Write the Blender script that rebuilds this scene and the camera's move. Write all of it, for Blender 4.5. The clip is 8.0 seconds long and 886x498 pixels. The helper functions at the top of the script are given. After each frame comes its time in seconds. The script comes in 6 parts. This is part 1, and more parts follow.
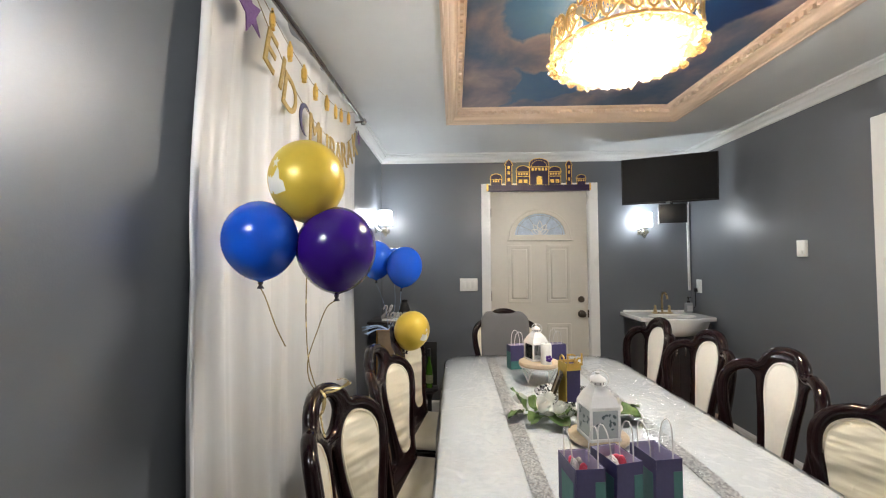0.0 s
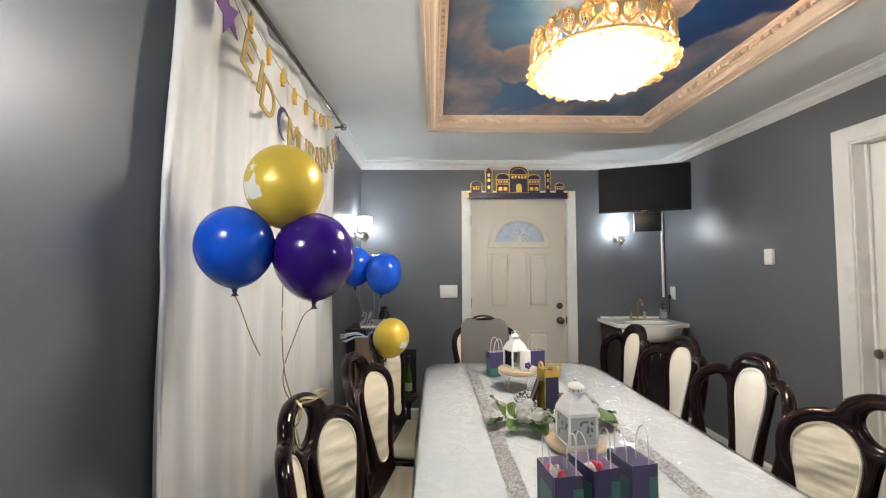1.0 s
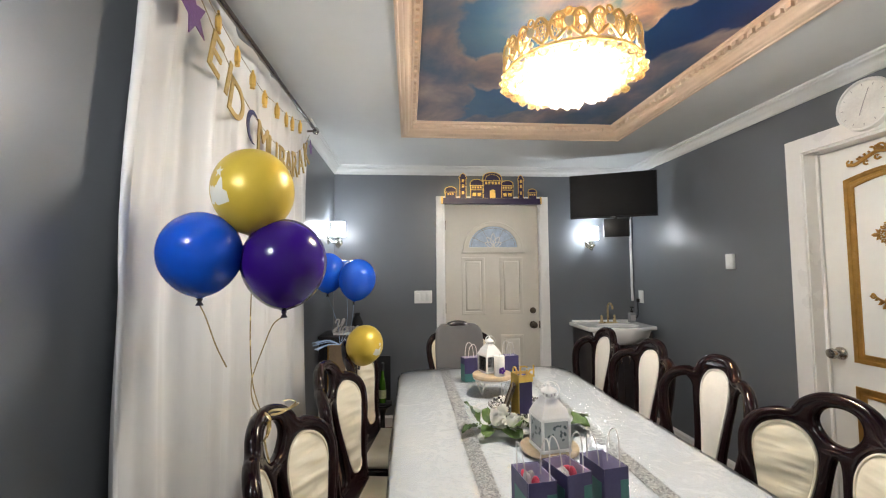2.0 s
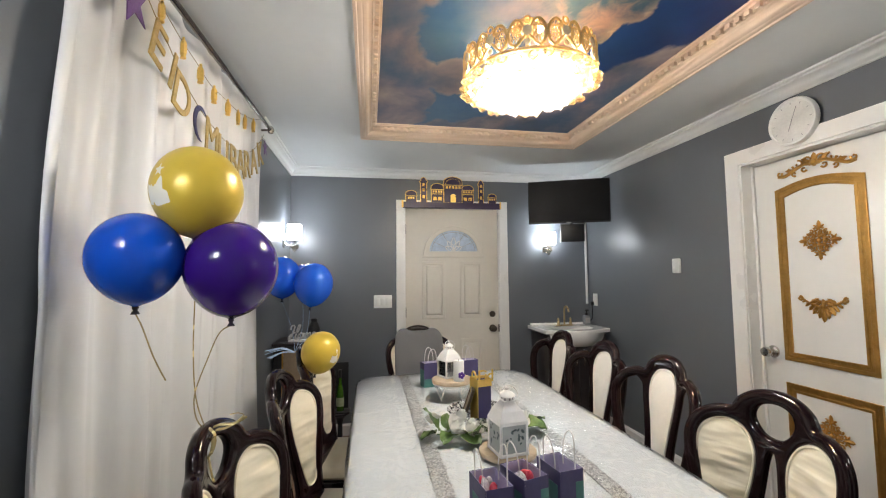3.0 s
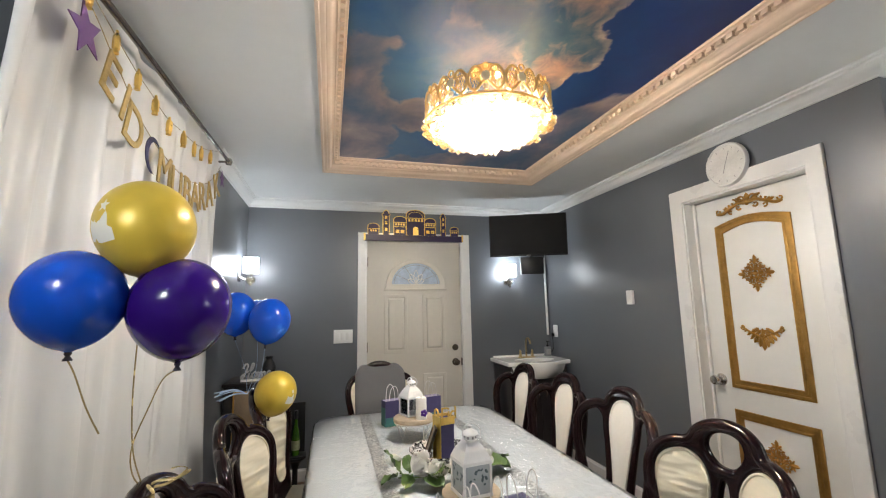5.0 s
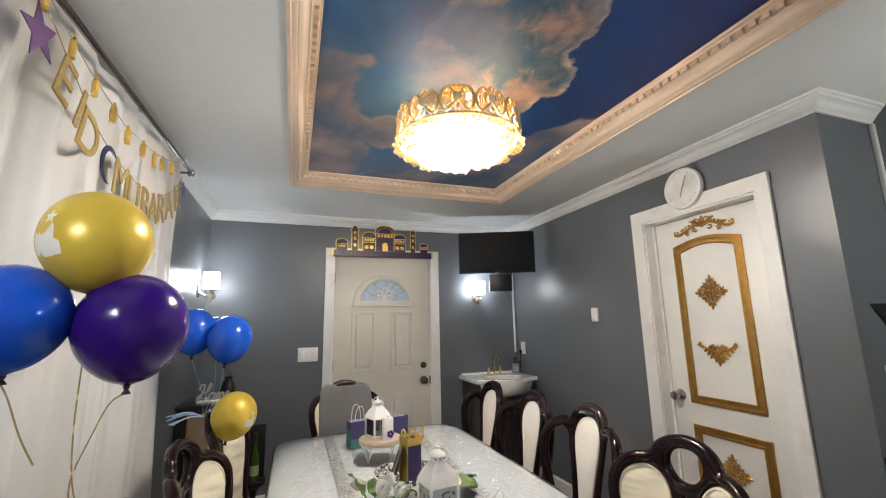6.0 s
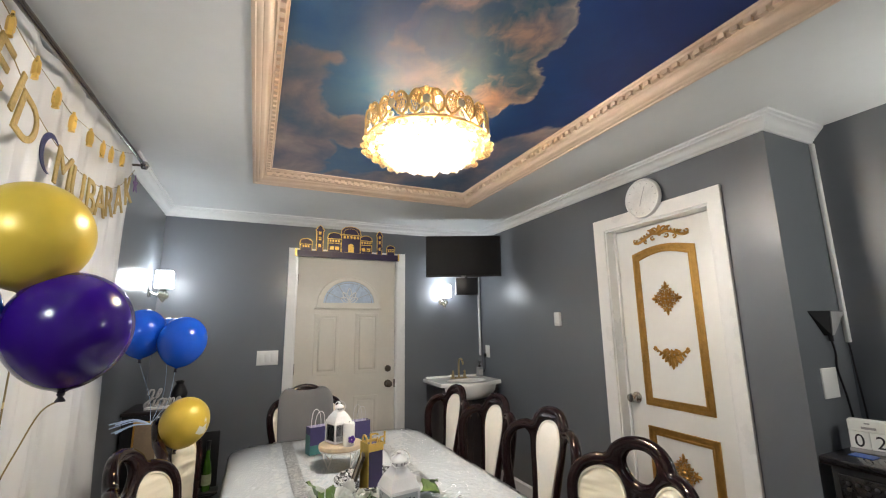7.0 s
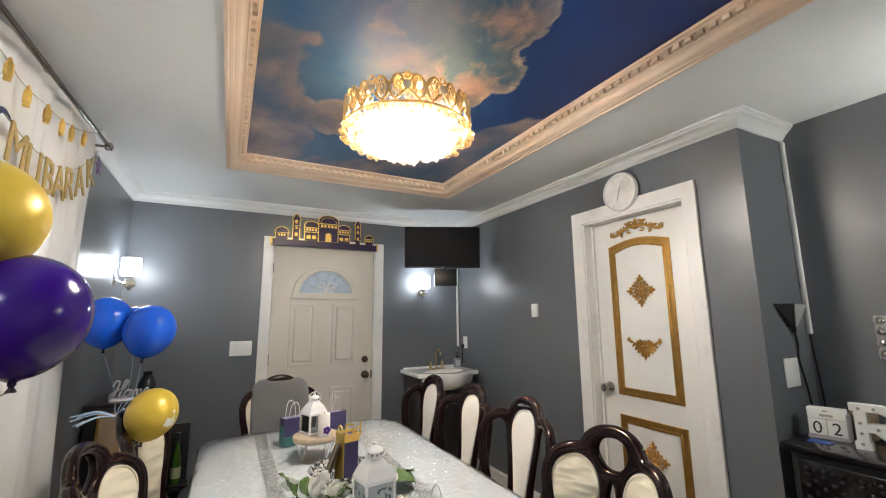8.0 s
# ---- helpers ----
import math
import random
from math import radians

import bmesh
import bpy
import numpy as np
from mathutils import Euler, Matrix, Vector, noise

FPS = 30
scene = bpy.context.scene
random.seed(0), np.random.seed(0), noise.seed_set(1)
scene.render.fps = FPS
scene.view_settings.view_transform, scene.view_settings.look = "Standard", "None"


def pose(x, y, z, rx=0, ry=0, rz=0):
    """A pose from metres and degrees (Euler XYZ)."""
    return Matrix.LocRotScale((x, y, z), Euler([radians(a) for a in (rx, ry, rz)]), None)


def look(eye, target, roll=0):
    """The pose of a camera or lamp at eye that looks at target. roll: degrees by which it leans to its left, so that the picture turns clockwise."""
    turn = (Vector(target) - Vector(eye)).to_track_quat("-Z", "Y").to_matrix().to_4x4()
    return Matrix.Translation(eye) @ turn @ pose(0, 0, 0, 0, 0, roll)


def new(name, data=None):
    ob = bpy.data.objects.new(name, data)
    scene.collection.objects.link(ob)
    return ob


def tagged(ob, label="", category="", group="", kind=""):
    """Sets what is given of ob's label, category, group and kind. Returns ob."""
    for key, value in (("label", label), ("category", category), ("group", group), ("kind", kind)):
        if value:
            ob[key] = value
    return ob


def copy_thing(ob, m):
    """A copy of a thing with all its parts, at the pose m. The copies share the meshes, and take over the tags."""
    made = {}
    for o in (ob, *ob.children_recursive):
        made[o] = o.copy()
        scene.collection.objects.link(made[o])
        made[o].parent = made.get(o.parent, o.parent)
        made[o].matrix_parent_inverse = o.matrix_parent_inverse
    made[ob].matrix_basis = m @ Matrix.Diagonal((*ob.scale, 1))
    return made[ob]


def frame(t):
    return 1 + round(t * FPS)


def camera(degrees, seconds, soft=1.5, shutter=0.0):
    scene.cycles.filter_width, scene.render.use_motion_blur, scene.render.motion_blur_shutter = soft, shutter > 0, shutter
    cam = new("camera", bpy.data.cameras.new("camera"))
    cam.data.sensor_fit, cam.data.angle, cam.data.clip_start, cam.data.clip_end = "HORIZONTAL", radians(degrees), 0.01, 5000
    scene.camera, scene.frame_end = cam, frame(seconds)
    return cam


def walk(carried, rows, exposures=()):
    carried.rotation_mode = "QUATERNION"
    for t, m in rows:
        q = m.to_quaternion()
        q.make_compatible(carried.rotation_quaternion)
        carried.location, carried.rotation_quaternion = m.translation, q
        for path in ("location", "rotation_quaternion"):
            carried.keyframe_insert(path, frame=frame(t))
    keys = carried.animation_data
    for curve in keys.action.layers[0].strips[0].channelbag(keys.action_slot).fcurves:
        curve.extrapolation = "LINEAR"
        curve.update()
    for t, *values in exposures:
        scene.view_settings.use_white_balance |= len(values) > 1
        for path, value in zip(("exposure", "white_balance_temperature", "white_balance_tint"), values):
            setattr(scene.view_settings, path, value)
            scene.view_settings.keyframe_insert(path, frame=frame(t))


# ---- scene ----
cam = camera(94.2, 8.0, soft=1.15)
PATH = [
    (0, (0.385, 0.323, 1.387), (0.332, 2.322, 1.45), -0.4),
    (0.5, (0.385, 0.326, 1.389), (0.375, 2.325, 1.467), -0.2),
    (1, (0.386, 0.327, 1.39), (0.429, 2.325, 1.483), -0.2),
    (2.5, (0.391, 0.339, 1.398), (0.645, 2.319, 1.521), -0.6),
    (3, (0.397, 0.347, 1.399), (0.75, 2.311, 1.531), -0.6),
    (3.5, (0.394, 0.349, 1.397), (0.797, 2.302, 1.556), -0.6),
    (4, (0.396, 0.344, 1.405), (0.825, 2.288, 1.597), -1.0),
    (5.5, (0.399, 0.341, 1.416), (0.994, 2.223, 1.738), -1.2),
    (6, (0.398, 0.342, 1.419), (1.065, 2.194, 1.772), -1.2),
    (6.5, (0.401, 0.344, 1.42), (1.142, 2.165, 1.788), -1.0),
    (7, (0.406, 0.349, 1.421), (1.218, 2.14, 1.785), -0.8),
    (7.5, (0.409, 0.359, 1.417), (1.279, 2.126, 1.766), -0.6),
    (8, (0.414, 0.366, 1.415), (1.32, 2.12, 1.739), -0.5),
]
walk(cam, [(t, look(eye, target, roll)) for t, eye, target, roll in PATH], [(0, 0.70), (2.5, 0.61), (5.5, 0.51), (8, 0.56)])

# ---- world ----
world = bpy.data.worlds.new("world")
world.use_nodes = True
scene.world = world
world.node_tree.nodes["Background"].inputs[0].default_value = (0.10, 0.13, 0.18, 1)
world.node_tree.nodes["Background"].inputs[1].default_value = 0.3

CHANDELIER_GLOW, CANDLE_GLOW, SCONCE_GLOW = 690.0, 120.0, 27.0


# ---- materials ----
def material(name, colour, rough=0.5, metal=0.0, vary=0.12, scale=6.0, bump=0.0, bump_scale=60.0, coat=0.0, sheen=0.0,
             rough_vary=0.1, stretch=(1, 1, 1), per_object=0.0, emit=0.0, coat_rough=0.05, bump_detail=4.0, bump_depth=0.01):
    m = bpy.data.materials.new(name)
    m.use_nodes = True
    nt = m.node_tree
    b = nt.nodes["Principled BSDF"]
    co = nt.nodes.new("ShaderNodeTexCoord")
    mp = nt.nodes.new("ShaderNodeMapping")
    mp.inputs["Scale"].default_value = stretch
    nt.links.new(co.outputs["Object"], mp.inputs[0])
    n1 = nt.nodes.new("ShaderNodeTexNoise")
    n1.inputs["Scale"].default_value, n1.inputs["Detail"].default_value = scale, 6
    n2 = nt.nodes.new("ShaderNodeTexNoise")
    n2.inputs["Scale"].default_value, n2.inputs["Detail"].default_value = scale * 9, 3
    for n in (n1, n2):
        nt.links.new(mp.outputs[0], n.inputs["Vector"])
    mix = nt.nodes.new("ShaderNodeMix")
    mix.inputs[0].default_value = 0.35
    nt.links.new(n1.outputs[0], mix.inputs[2])
    nt.links.new(n2.outputs[0], mix.inputs[3])
    ramp = nt.nodes.new("ShaderNodeValToRGB")
    ramp.color_ramp.elements[0].position, ramp.color_ramp.elements[1].position = 0.3, 0.7
    ramp.color_ramp.elements[0].color = (*[c * (1 - vary) for c in colour], 1)
    ramp.color_ramp.elements[1].color = (*[min(1, c * (1 + vary)) for c in colour], 1)
    nt.links.new(mix.outputs[0], ramp.inputs[0])
    last = ramp.outputs[0]
    if per_object:
        info = nt.nodes.new("ShaderNodeObjectInfo")
        hsv = nt.nodes.new("ShaderNodeHueSaturation")
        mr = nt.nodes.new("ShaderNodeMapRange")
        mr.inputs[3].default_value, mr.inputs[4].default_value = 1 - per_object, 1 + per_object
        nt.links.new(info.outputs["Random"], mr.inputs[0])
        nt.links.new(mr.outputs[0], hsv.inputs["Value"])
        nt.links.new(last, hsv.inputs["Color"])
        last = hsv.outputs[0]
    nt.links.new(last, b.inputs["Base Color"])
    mr = nt.nodes.new("ShaderNodeMapRange")
    mr.inputs[3].default_value, mr.inputs[4].default_value = max(0.02, rough - rough_vary), min(1, rough + rough_vary)
    nt.links.new(n1.outputs[0], mr.inputs[0])
    nt.links.new(mr.outputs[0], b.inputs["Roughness"])
    b.inputs["Metallic"].default_value = metal
    b.inputs["Coat Weight"].default_value = coat
    b.inputs["Coat Roughness"].default_value = coat_rough
    b.inputs["Sheen Weight"].default_value = sheen
    if emit:
        b.inputs["Emission Color"].default_value = (*colour, 1)
        b.inputs["Emission Strength"].default_value = emit
    if bump:
        n3 = nt.nodes.new("ShaderNodeTexNoise")
        n3.inputs["Scale"].default_value, n3.inputs["Detail"].default_value = bump_scale, bump_detail
        nt.links.new(mp.outputs[0], n3.inputs["Vector"])
        bp = nt.nodes.new("ShaderNodeBump")
        bp.inputs["Strength"].default_value, bp.inputs["Distance"].default_value = bump, bump_depth
        nt.links.new(n3.outputs[0], bp.inputs["Height"])
        nt.links.new(bp.outputs[0], b.inputs["Normal"])
    return m


def clear_film(name, tint, rough, bump, scale, ior=1.45, clearness=1.0, body=(0.8, 0.8, 0.8), milky=False, ridged=False):
    """A thin clear sheet: see-through, with gloss by Fresnel and a little haze."""
    m = bpy.data.materials.new(name)
    m.use_nodes = True
    nt = m.node_tree
    nt.nodes.remove(nt.nodes["Principled BSDF"])
    out = nt.nodes["Material Output"]
    tr = nt.nodes.new("ShaderNodeBsdfTransparent")
    tr.inputs[0].default_value = (*tint, 1)
    df = nt.nodes.new("ShaderNodeBsdfDiffuse" if milky else "ShaderNodeBsdfTranslucent")
    df.inputs[0].default_value = (*body, 1)
    haze = nt.nodes.new("ShaderNodeMixShader")
    haze.inputs[0].default_value = 1 - clearness
    nt.links.new(tr.outputs[0], haze.inputs[1])
    nt.links.new(df.outputs[0], haze.inputs[2])
    gl = nt.nodes.new("ShaderNodeBsdfGlossy")
    gl.inputs["Roughness"].default_value = rough
    fr = nt.nodes.new("ShaderNodeFresnel")
    fr.inputs[0].default_value = ior
    mx = nt.nodes.new("ShaderNodeMixShader")
    nt.links.new(fr.outputs[0], mx.inputs[0])
    nt.links.new(haze.outputs[0], mx.inputs[1])
    nt.links.new(gl.outputs[0], mx.inputs[2])
    nt.links.new(mx.outputs[0], out.inputs[0])
    if bump:
        co = nt.nodes.new("ShaderNodeTexCoord")
        n = nt.nodes.new("ShaderNodeTexNoise")
        n.inputs["Scale"].default_value, n.inputs["Detail"].default_value, n.inputs["Distortion"].default_value = scale, 5, 1.5
        if ridged:
            n.noise_type = "RIDGED_MULTIFRACTAL"
            n.inputs["Detail"].default_value, n.inputs["Distortion"].default_value = 4, 1.2
        nt.links.new(co.outputs["Object"], n.inputs["Vector"])
        bp = nt.nodes.new("ShaderNodeBump")
        bp.inputs["Strength"].default_value, bp.inputs["Distance"].default_value = bump, 0.02
        nt.links.new(n.outputs[0], bp.inputs["Height"])
        nt.links.new(bp.outputs[0], gl.inputs["Normal"])
        if not ridged:
            nt.links.new(bp.outputs[0], fr.inputs["Normal"])
    return m


WALL = material("grey_semi_gloss_paint", (0.127, 0.137, 0.151), 0.35, vary=0.02, scale=2.5, bump=0.04, bump_scale=220, rough_vary=0.01)
CEIL = material("white_ceiling_paint", (0.70, 0.71, 0.70), 0.62, vary=0.03, scale=1.5, bump=0.05, bump_scale=160, rough_vary=0.05)
TRIM = material("white_gloss_trim", (0.78, 0.77, 0.74), 0.3, vary=0.04, scale=4)
TRAY = material("peach_cream_tray_moulding", (0.70, 0.54, 0.40), 0.38, vary=0.05, scale=8, bump=0.05, bump_scale=90)
DOOR = material("ivory_door_paint", (0.70, 0.66, 0.58), 0.38, vary=0.04, scale=3, bump=0.06, bump_scale=120)
DOORW = material("white_door_paint", (0.80, 0.79, 0.75), 0.33, vary=0.03, scale=3, bump=0.04, bump_scale=120)
FLOOR = material("brown_laminate", (0.20, 0.12, 0.075), 0.35, vary=0.3, scale=4, stretch=(9, 1, 1), bump=0.1, per_object=0.15)
GOLD = material("gold_paint", (0.50, 0.28, 0.075), 0.38, metal=0.85, vary=0.2, scale=30, bump=0.15, bump_scale=120)
CHGOLD = material("pale_gilt_brass", (0.90, 0.62, 0.26), 0.32, metal=0.45, vary=0.12, scale=40, bump=0.12, bump_scale=60)
# Cream body stands in for the backlit glow of the crystal medallions.
BACKLIT = material("backlit_cream_glass", (0.90, 0.78, 0.55), 0.25, vary=0.1, scale=40, coat=0.5)
GOLDP = material("gold_foil", (0.86, 0.58, 0.16), 0.30, metal=0.8, vary=0.12, scale=40, bump=0.12, bump_scale=60)
GOLDC = material("satin_gold_card", (0.62, 0.43, 0.09), 0.42, metal=0.35, vary=0.12, scale=30)
GOLDL = material("gold_glitter_card", (0.50, 0.36, 0.13), 0.55, metal=0.3, vary=0.25, scale=90, bump=0.4, bump_scale=700)
BRASS = material("brushed_brass", (0.50, 0.38, 0.20), 0.3, metal=1.0, vary=0.1, scale=30)
STEEL = material("satin_nickel", (0.52, 0.50, 0.47), 0.25, metal=1.0, vary=0.08, scale=30)
BRONZE = material("dark_bronze", (0.10, 0.08, 0.06), 0.3, metal=0.9, vary=0.15, scale=40)
ROD = material("dark_pewter_rod", (0.16, 0.14, 0.125), 0.22, metal=1.0, vary=0.1, scale=30)
WOOD = material("dark_mahogany_lacquer", (0.010, 0.0032, 0.0036), 0.14, vary=0.35, scale=5, stretch=(1, 1, 0.15), coat=0.0, rough_vary=0.03)
LACQ = material("black_lacquer", (0.008, 0.007, 0.008), 0.2, vary=0.2, scale=6, coat=0.5)
CREAM = material("cream_satin_upholstery", (0.82, 0.745, 0.57), 0.33, vary=0.05, scale=16, stretch=(0.3, 0.22, 1), bump=1.0, bump_scale=26, bump_detail=0.6, bump_depth=0.026, sheen=0.2)
CREAMW = material("white_upholstery", (0.78, 0.74, 0.66), 0.55, vary=0.05, scale=8, bump=0.25, bump_scale=14)
SATIN = material("white_satin_cloth", (0.665, 0.69, 0.71), 0.5, vary=0.05, scale=5, bump=0.5, bump_scale=9, sheen=0.2)
CURTAIN = material("white_satin_curtain", (0.70, 0.70, 0.69), 0.42, vary=0.04, scale=3, stretch=(1, 1, 0.35), bump=0.5, bump_scale=7, sheen=0.1)
BLACK = material("black_plastic", (0.012, 0.012, 0.013), 0.38, vary=0.2, scale=20)
SCREEN = material("black_screen", (0.006, 0.006, 0.007), 0.5, vary=0.1, scale=5)
WHITEP = material("white_plastic", (0.78, 0.78, 0.75), 0.32, vary=0.03, scale=10)
WHITEM = material("white_enamel_metal", (0.80, 0.79, 0.77), 0.35, vary=0.06, scale=20, bump=0.05, bump_scale=150)
PORC = material("white_porcelain", (0.80, 0.79, 0.76), 0.14, vary=0.03, scale=8, coat=0.5)
ESPRESSO = material("espresso_cabinet", (0.018, 0.013, 0.013), 0.32, vary=0.25, scale=6, stretch=(1, 1, 0.2))
BLUE = material("royal_blue_latex", (0.005, 0.080, 0.56), 0.17, vary=0.06, scale=5, coat=0.14, rough_vary=0.02, coat_rough=0.06)
PURPLE = material("deep_purple_latex", (0.030, 0.005, 0.17), 0.17, vary=0.06, scale=5, coat=0.14, rough_vary=0.02, coat_rough=0.06)
GOLDB = material("pearl_gold_latex", (0.67, 0.475, 0.055), 0.34, metal=0.15, vary=0.06, scale=5, coat=0.145, rough_vary=0.03, coat_rough=0.15)
PRINT = material("white_balloon_print", (0.80, 0.78, 0.68), 0.4, vary=0.05)
BAGP = material("purple_paper", (0.048, 0.039, 0.118), 0.5, vary=0.12, scale=12, bump=0.1, bump_scale=40)
BAGT = material("teal_paper", (0.045, 0.16, 0.145), 0.5, vary=0.15, scale=12, bump=0.1, bump_scale=40)
BAGI = material("lilac_paper_lining", (0.48, 0.44, 0.60), 0.6, vary=0.05, scale=12)
CORD = material("white_paper_cord", (0.80, 0.78, 0.76), 0.6, vary=0.06, scale=60, bump=0.2, bump_scale=300)
CARDP = material("purple_glitter_card", (0.13, 0.05, 0.20), 0.45, vary=0.2, scale=60, bump=0.3, bump_scale=500)
CARDN = material("dark_blue_glitter_card", (0.028, 0.030, 0.095), 0.5, vary=0.2, scale=60, bump=0.3, bump_scale=500)
NAVY = material("dark_purple_acrylic", (0.022, 0.010, 0.050), 0.33, vary=0.1, scale=10)
LEAF = material("green_silk_leaf", (0.085, 0.15, 0.032), 0.5, vary=0.4, scale=30, bump=0.2, per_object=0.3)
PETAL = material("white_silk_petal", (0.90, 0.89, 0.84), 0.6, vary=0.04, scale=30, sheen=0.2)
BOARD = material("pale_wood_slice", (0.53, 0.42, 0.29), 0.5, vary=0.18, scale=14, stretch=(1, 6, 1), bump=0.1)
WAX = material("white_wax", (0.80, 0.78, 0.73), 0.45, vary=0.03, scale=10)
VIOLET = material("violet_felt", (0.09, 0.025, 0.24), 0.7, vary=0.1, scale=40)
PINK = material("red_candy_wrap", (0.60, 0.06, 0.10), 0.3, vary=0.2, scale=40)
LACE = material("silver_sequin_lace", (0.72, 0.72, 0.73), 0.35, metal=0.15, vary=0.75, scale=48, bump=0.8, bump_scale=420)


def cells(m, scale, dark, light):
    """Gives a material small irregular cells, each with its own tone."""
    nt = m.node_tree
    vo = nt.nodes.new("ShaderNodeTexVoronoi")
    vo.inputs["Scale"].default_value = scale
    nt.links.new(nt.nodes["Texture Coordinate"].outputs["Object"], vo.inputs["Vector"])
    r = nt.nodes.new("ShaderNodeValToRGB")
    for e, (p, c) in zip(r.color_ramp.elements, ((0.25, dark), (0.75, light))):
        e.position, e.color = p, (*c, 1)
    nt.links.new(vo.outputs["Color"], r.inputs[0])
    nt.links.new(r.outputs[0], nt.nodes["Principled BSDF"].inputs["Base Color"])


cells(LACE, 170, (0.40, 0.40, 0.41), (0.86, 0.86, 0.85))
MOSAIC = material("black_white_mosaic", (0.25, 0.25, 0.25), 0.25, vary=0.95, scale=48, bump=0.4, bump_scale=200)
cells(MOSAIC, 110, (0.01, 0.01, 0.012), (0.62, 0.62, 0.60))
GREY = material("grey_jersey_cloth", (0.15, 0.147, 0.148), 0.9, vary=0.05, scale=10, bump=0.12, bump_scale=260, sheen=0.2)
BOTTLE = material("green_bottle_glass", (0.035, 0.10, 0.008), 0.12, vary=0.2, scale=10, coat=0.8)
LABEL = material("bottle_label", (0.30, 0.34, 0.20), 0.5, vary=0.3, scale=50)
SILVER = material("silver_glitter", (0.55, 0.53, 0.52), 0.3, metal=0.6, vary=0.3, scale=90, bump=0.4, bump_scale=400)
RIBBON = material("gold_curling_ribbon", (0.66, 0.52, 0.25), 0.25, metal=0.6, vary=0.15, scale=40)
RIBBONB = material("pale_blue_ribbon", (0.34, 0.46, 0.66), 0.3, vary=0.1, scale=40)
MARBLE = material("white_marble_dial", (0.70, 0.69, 0.66), 0.35, vary=0.14, scale=9)
GREYP = material("grey_paper", (0.35, 0.34, 0.34), 0.6, vary=0.08)
KRAFT = material("tan_board", (0.26, 0.19, 0.12), 0.6, vary=0.2, scale=12)
INK = material("black_ink", (0.015, 0.015, 0.018), 0.5, vary=0.1)
BLUEP = material("blue_card", (0.03, 0.11, 0.45), 0.4, vary=0.1)
SOAP = material("grey_soap_bottle", (0.25, 0.26, 0.27), 0.2, vary=0.15, scale=30, coat=0.5)
# Pale blue stands in for the dusk daylight behind the glass.
LEADGLASS = material("frosted_daylight_blue_glass", (0.50, 0.60, 0.72), 0.16, vary=0.22, scale=26, bump=0.5, bump_scale=60, coat=0.6)
BULB = material("white_bulb", (1.0, 0.965, 0.93), 0.4, vary=0.0, emit=CHANDELIER_GLOW)
FLAME = material("warm_candle_bulb", (1.0, 0.74, 0.46), 0.4, vary=0.0, emit=CANDLE_GLOW)
SHADE = material("lit_frosted_shade", (0.90, 0.95, 1.0), 0.4, vary=0.0, emit=SCONCE_GLOW)
# Unseen recess sconce; its doubled glow fills the dim right side.
SHADEB = material("bright_frosted_shade", (0.97, 0.96, 0.92), 0.4, vary=0.0, emit=SCONCE_GLOW * 2.0)
SHADEM = material("lit_opal_shade", (0.93, 0.95, 0.98), 0.4, vary=0.0, emit=SCONCE_GLOW * 1.45)
CRYSTAL = clear_film("crystal", (1.0, 0.95, 0.86), 0.05, 0.4, 60, 1.9, 0.84, (1.0, 0.90, 0.72))
AMBER = clear_film("amber_crystal", (1.0, 0.84, 0.58), 0.08, 0.3, 50, 1.7, 0.74, (0.95, 0.74, 0.42))
FILM = clear_film("clear_vinyl", (0.985, 0.99, 0.985), 0.08, 0.75, 15, 1.55, ridged=True)
PANE = clear_film("lantern_glass", (0.97, 0.98, 0.98), 0.04, 0.0, 1, 1.35, 0.85)
FROST = clear_film("frosted_lantern_glass", (0.97, 0.98, 0.98), 0.2, 0.0, 1, 1.4, 0.35, (0.62, 0.66, 0.66), True)
WOOD.node_tree.nodes["Principled BSDF"].inputs["Specular IOR Level"].default_value = 0.30
for latex in (BLUE, PURPLE):
    latex.node_tree.nodes["Principled BSDF"].inputs["Specular IOR Level"].default_value = 0.34
KNOTM = material("stretched_latex_knot", (0.012, 0.010, 0.020), 0.4, vary=0.1)
SCREEN.node_tree.nodes["Principled BSDF"].inputs["Specular IOR Level"].default_value = 0.12
BLACK.node_tree.nodes["Principled BSDF"].inputs["Specular IOR Level"].default_value = 0.3


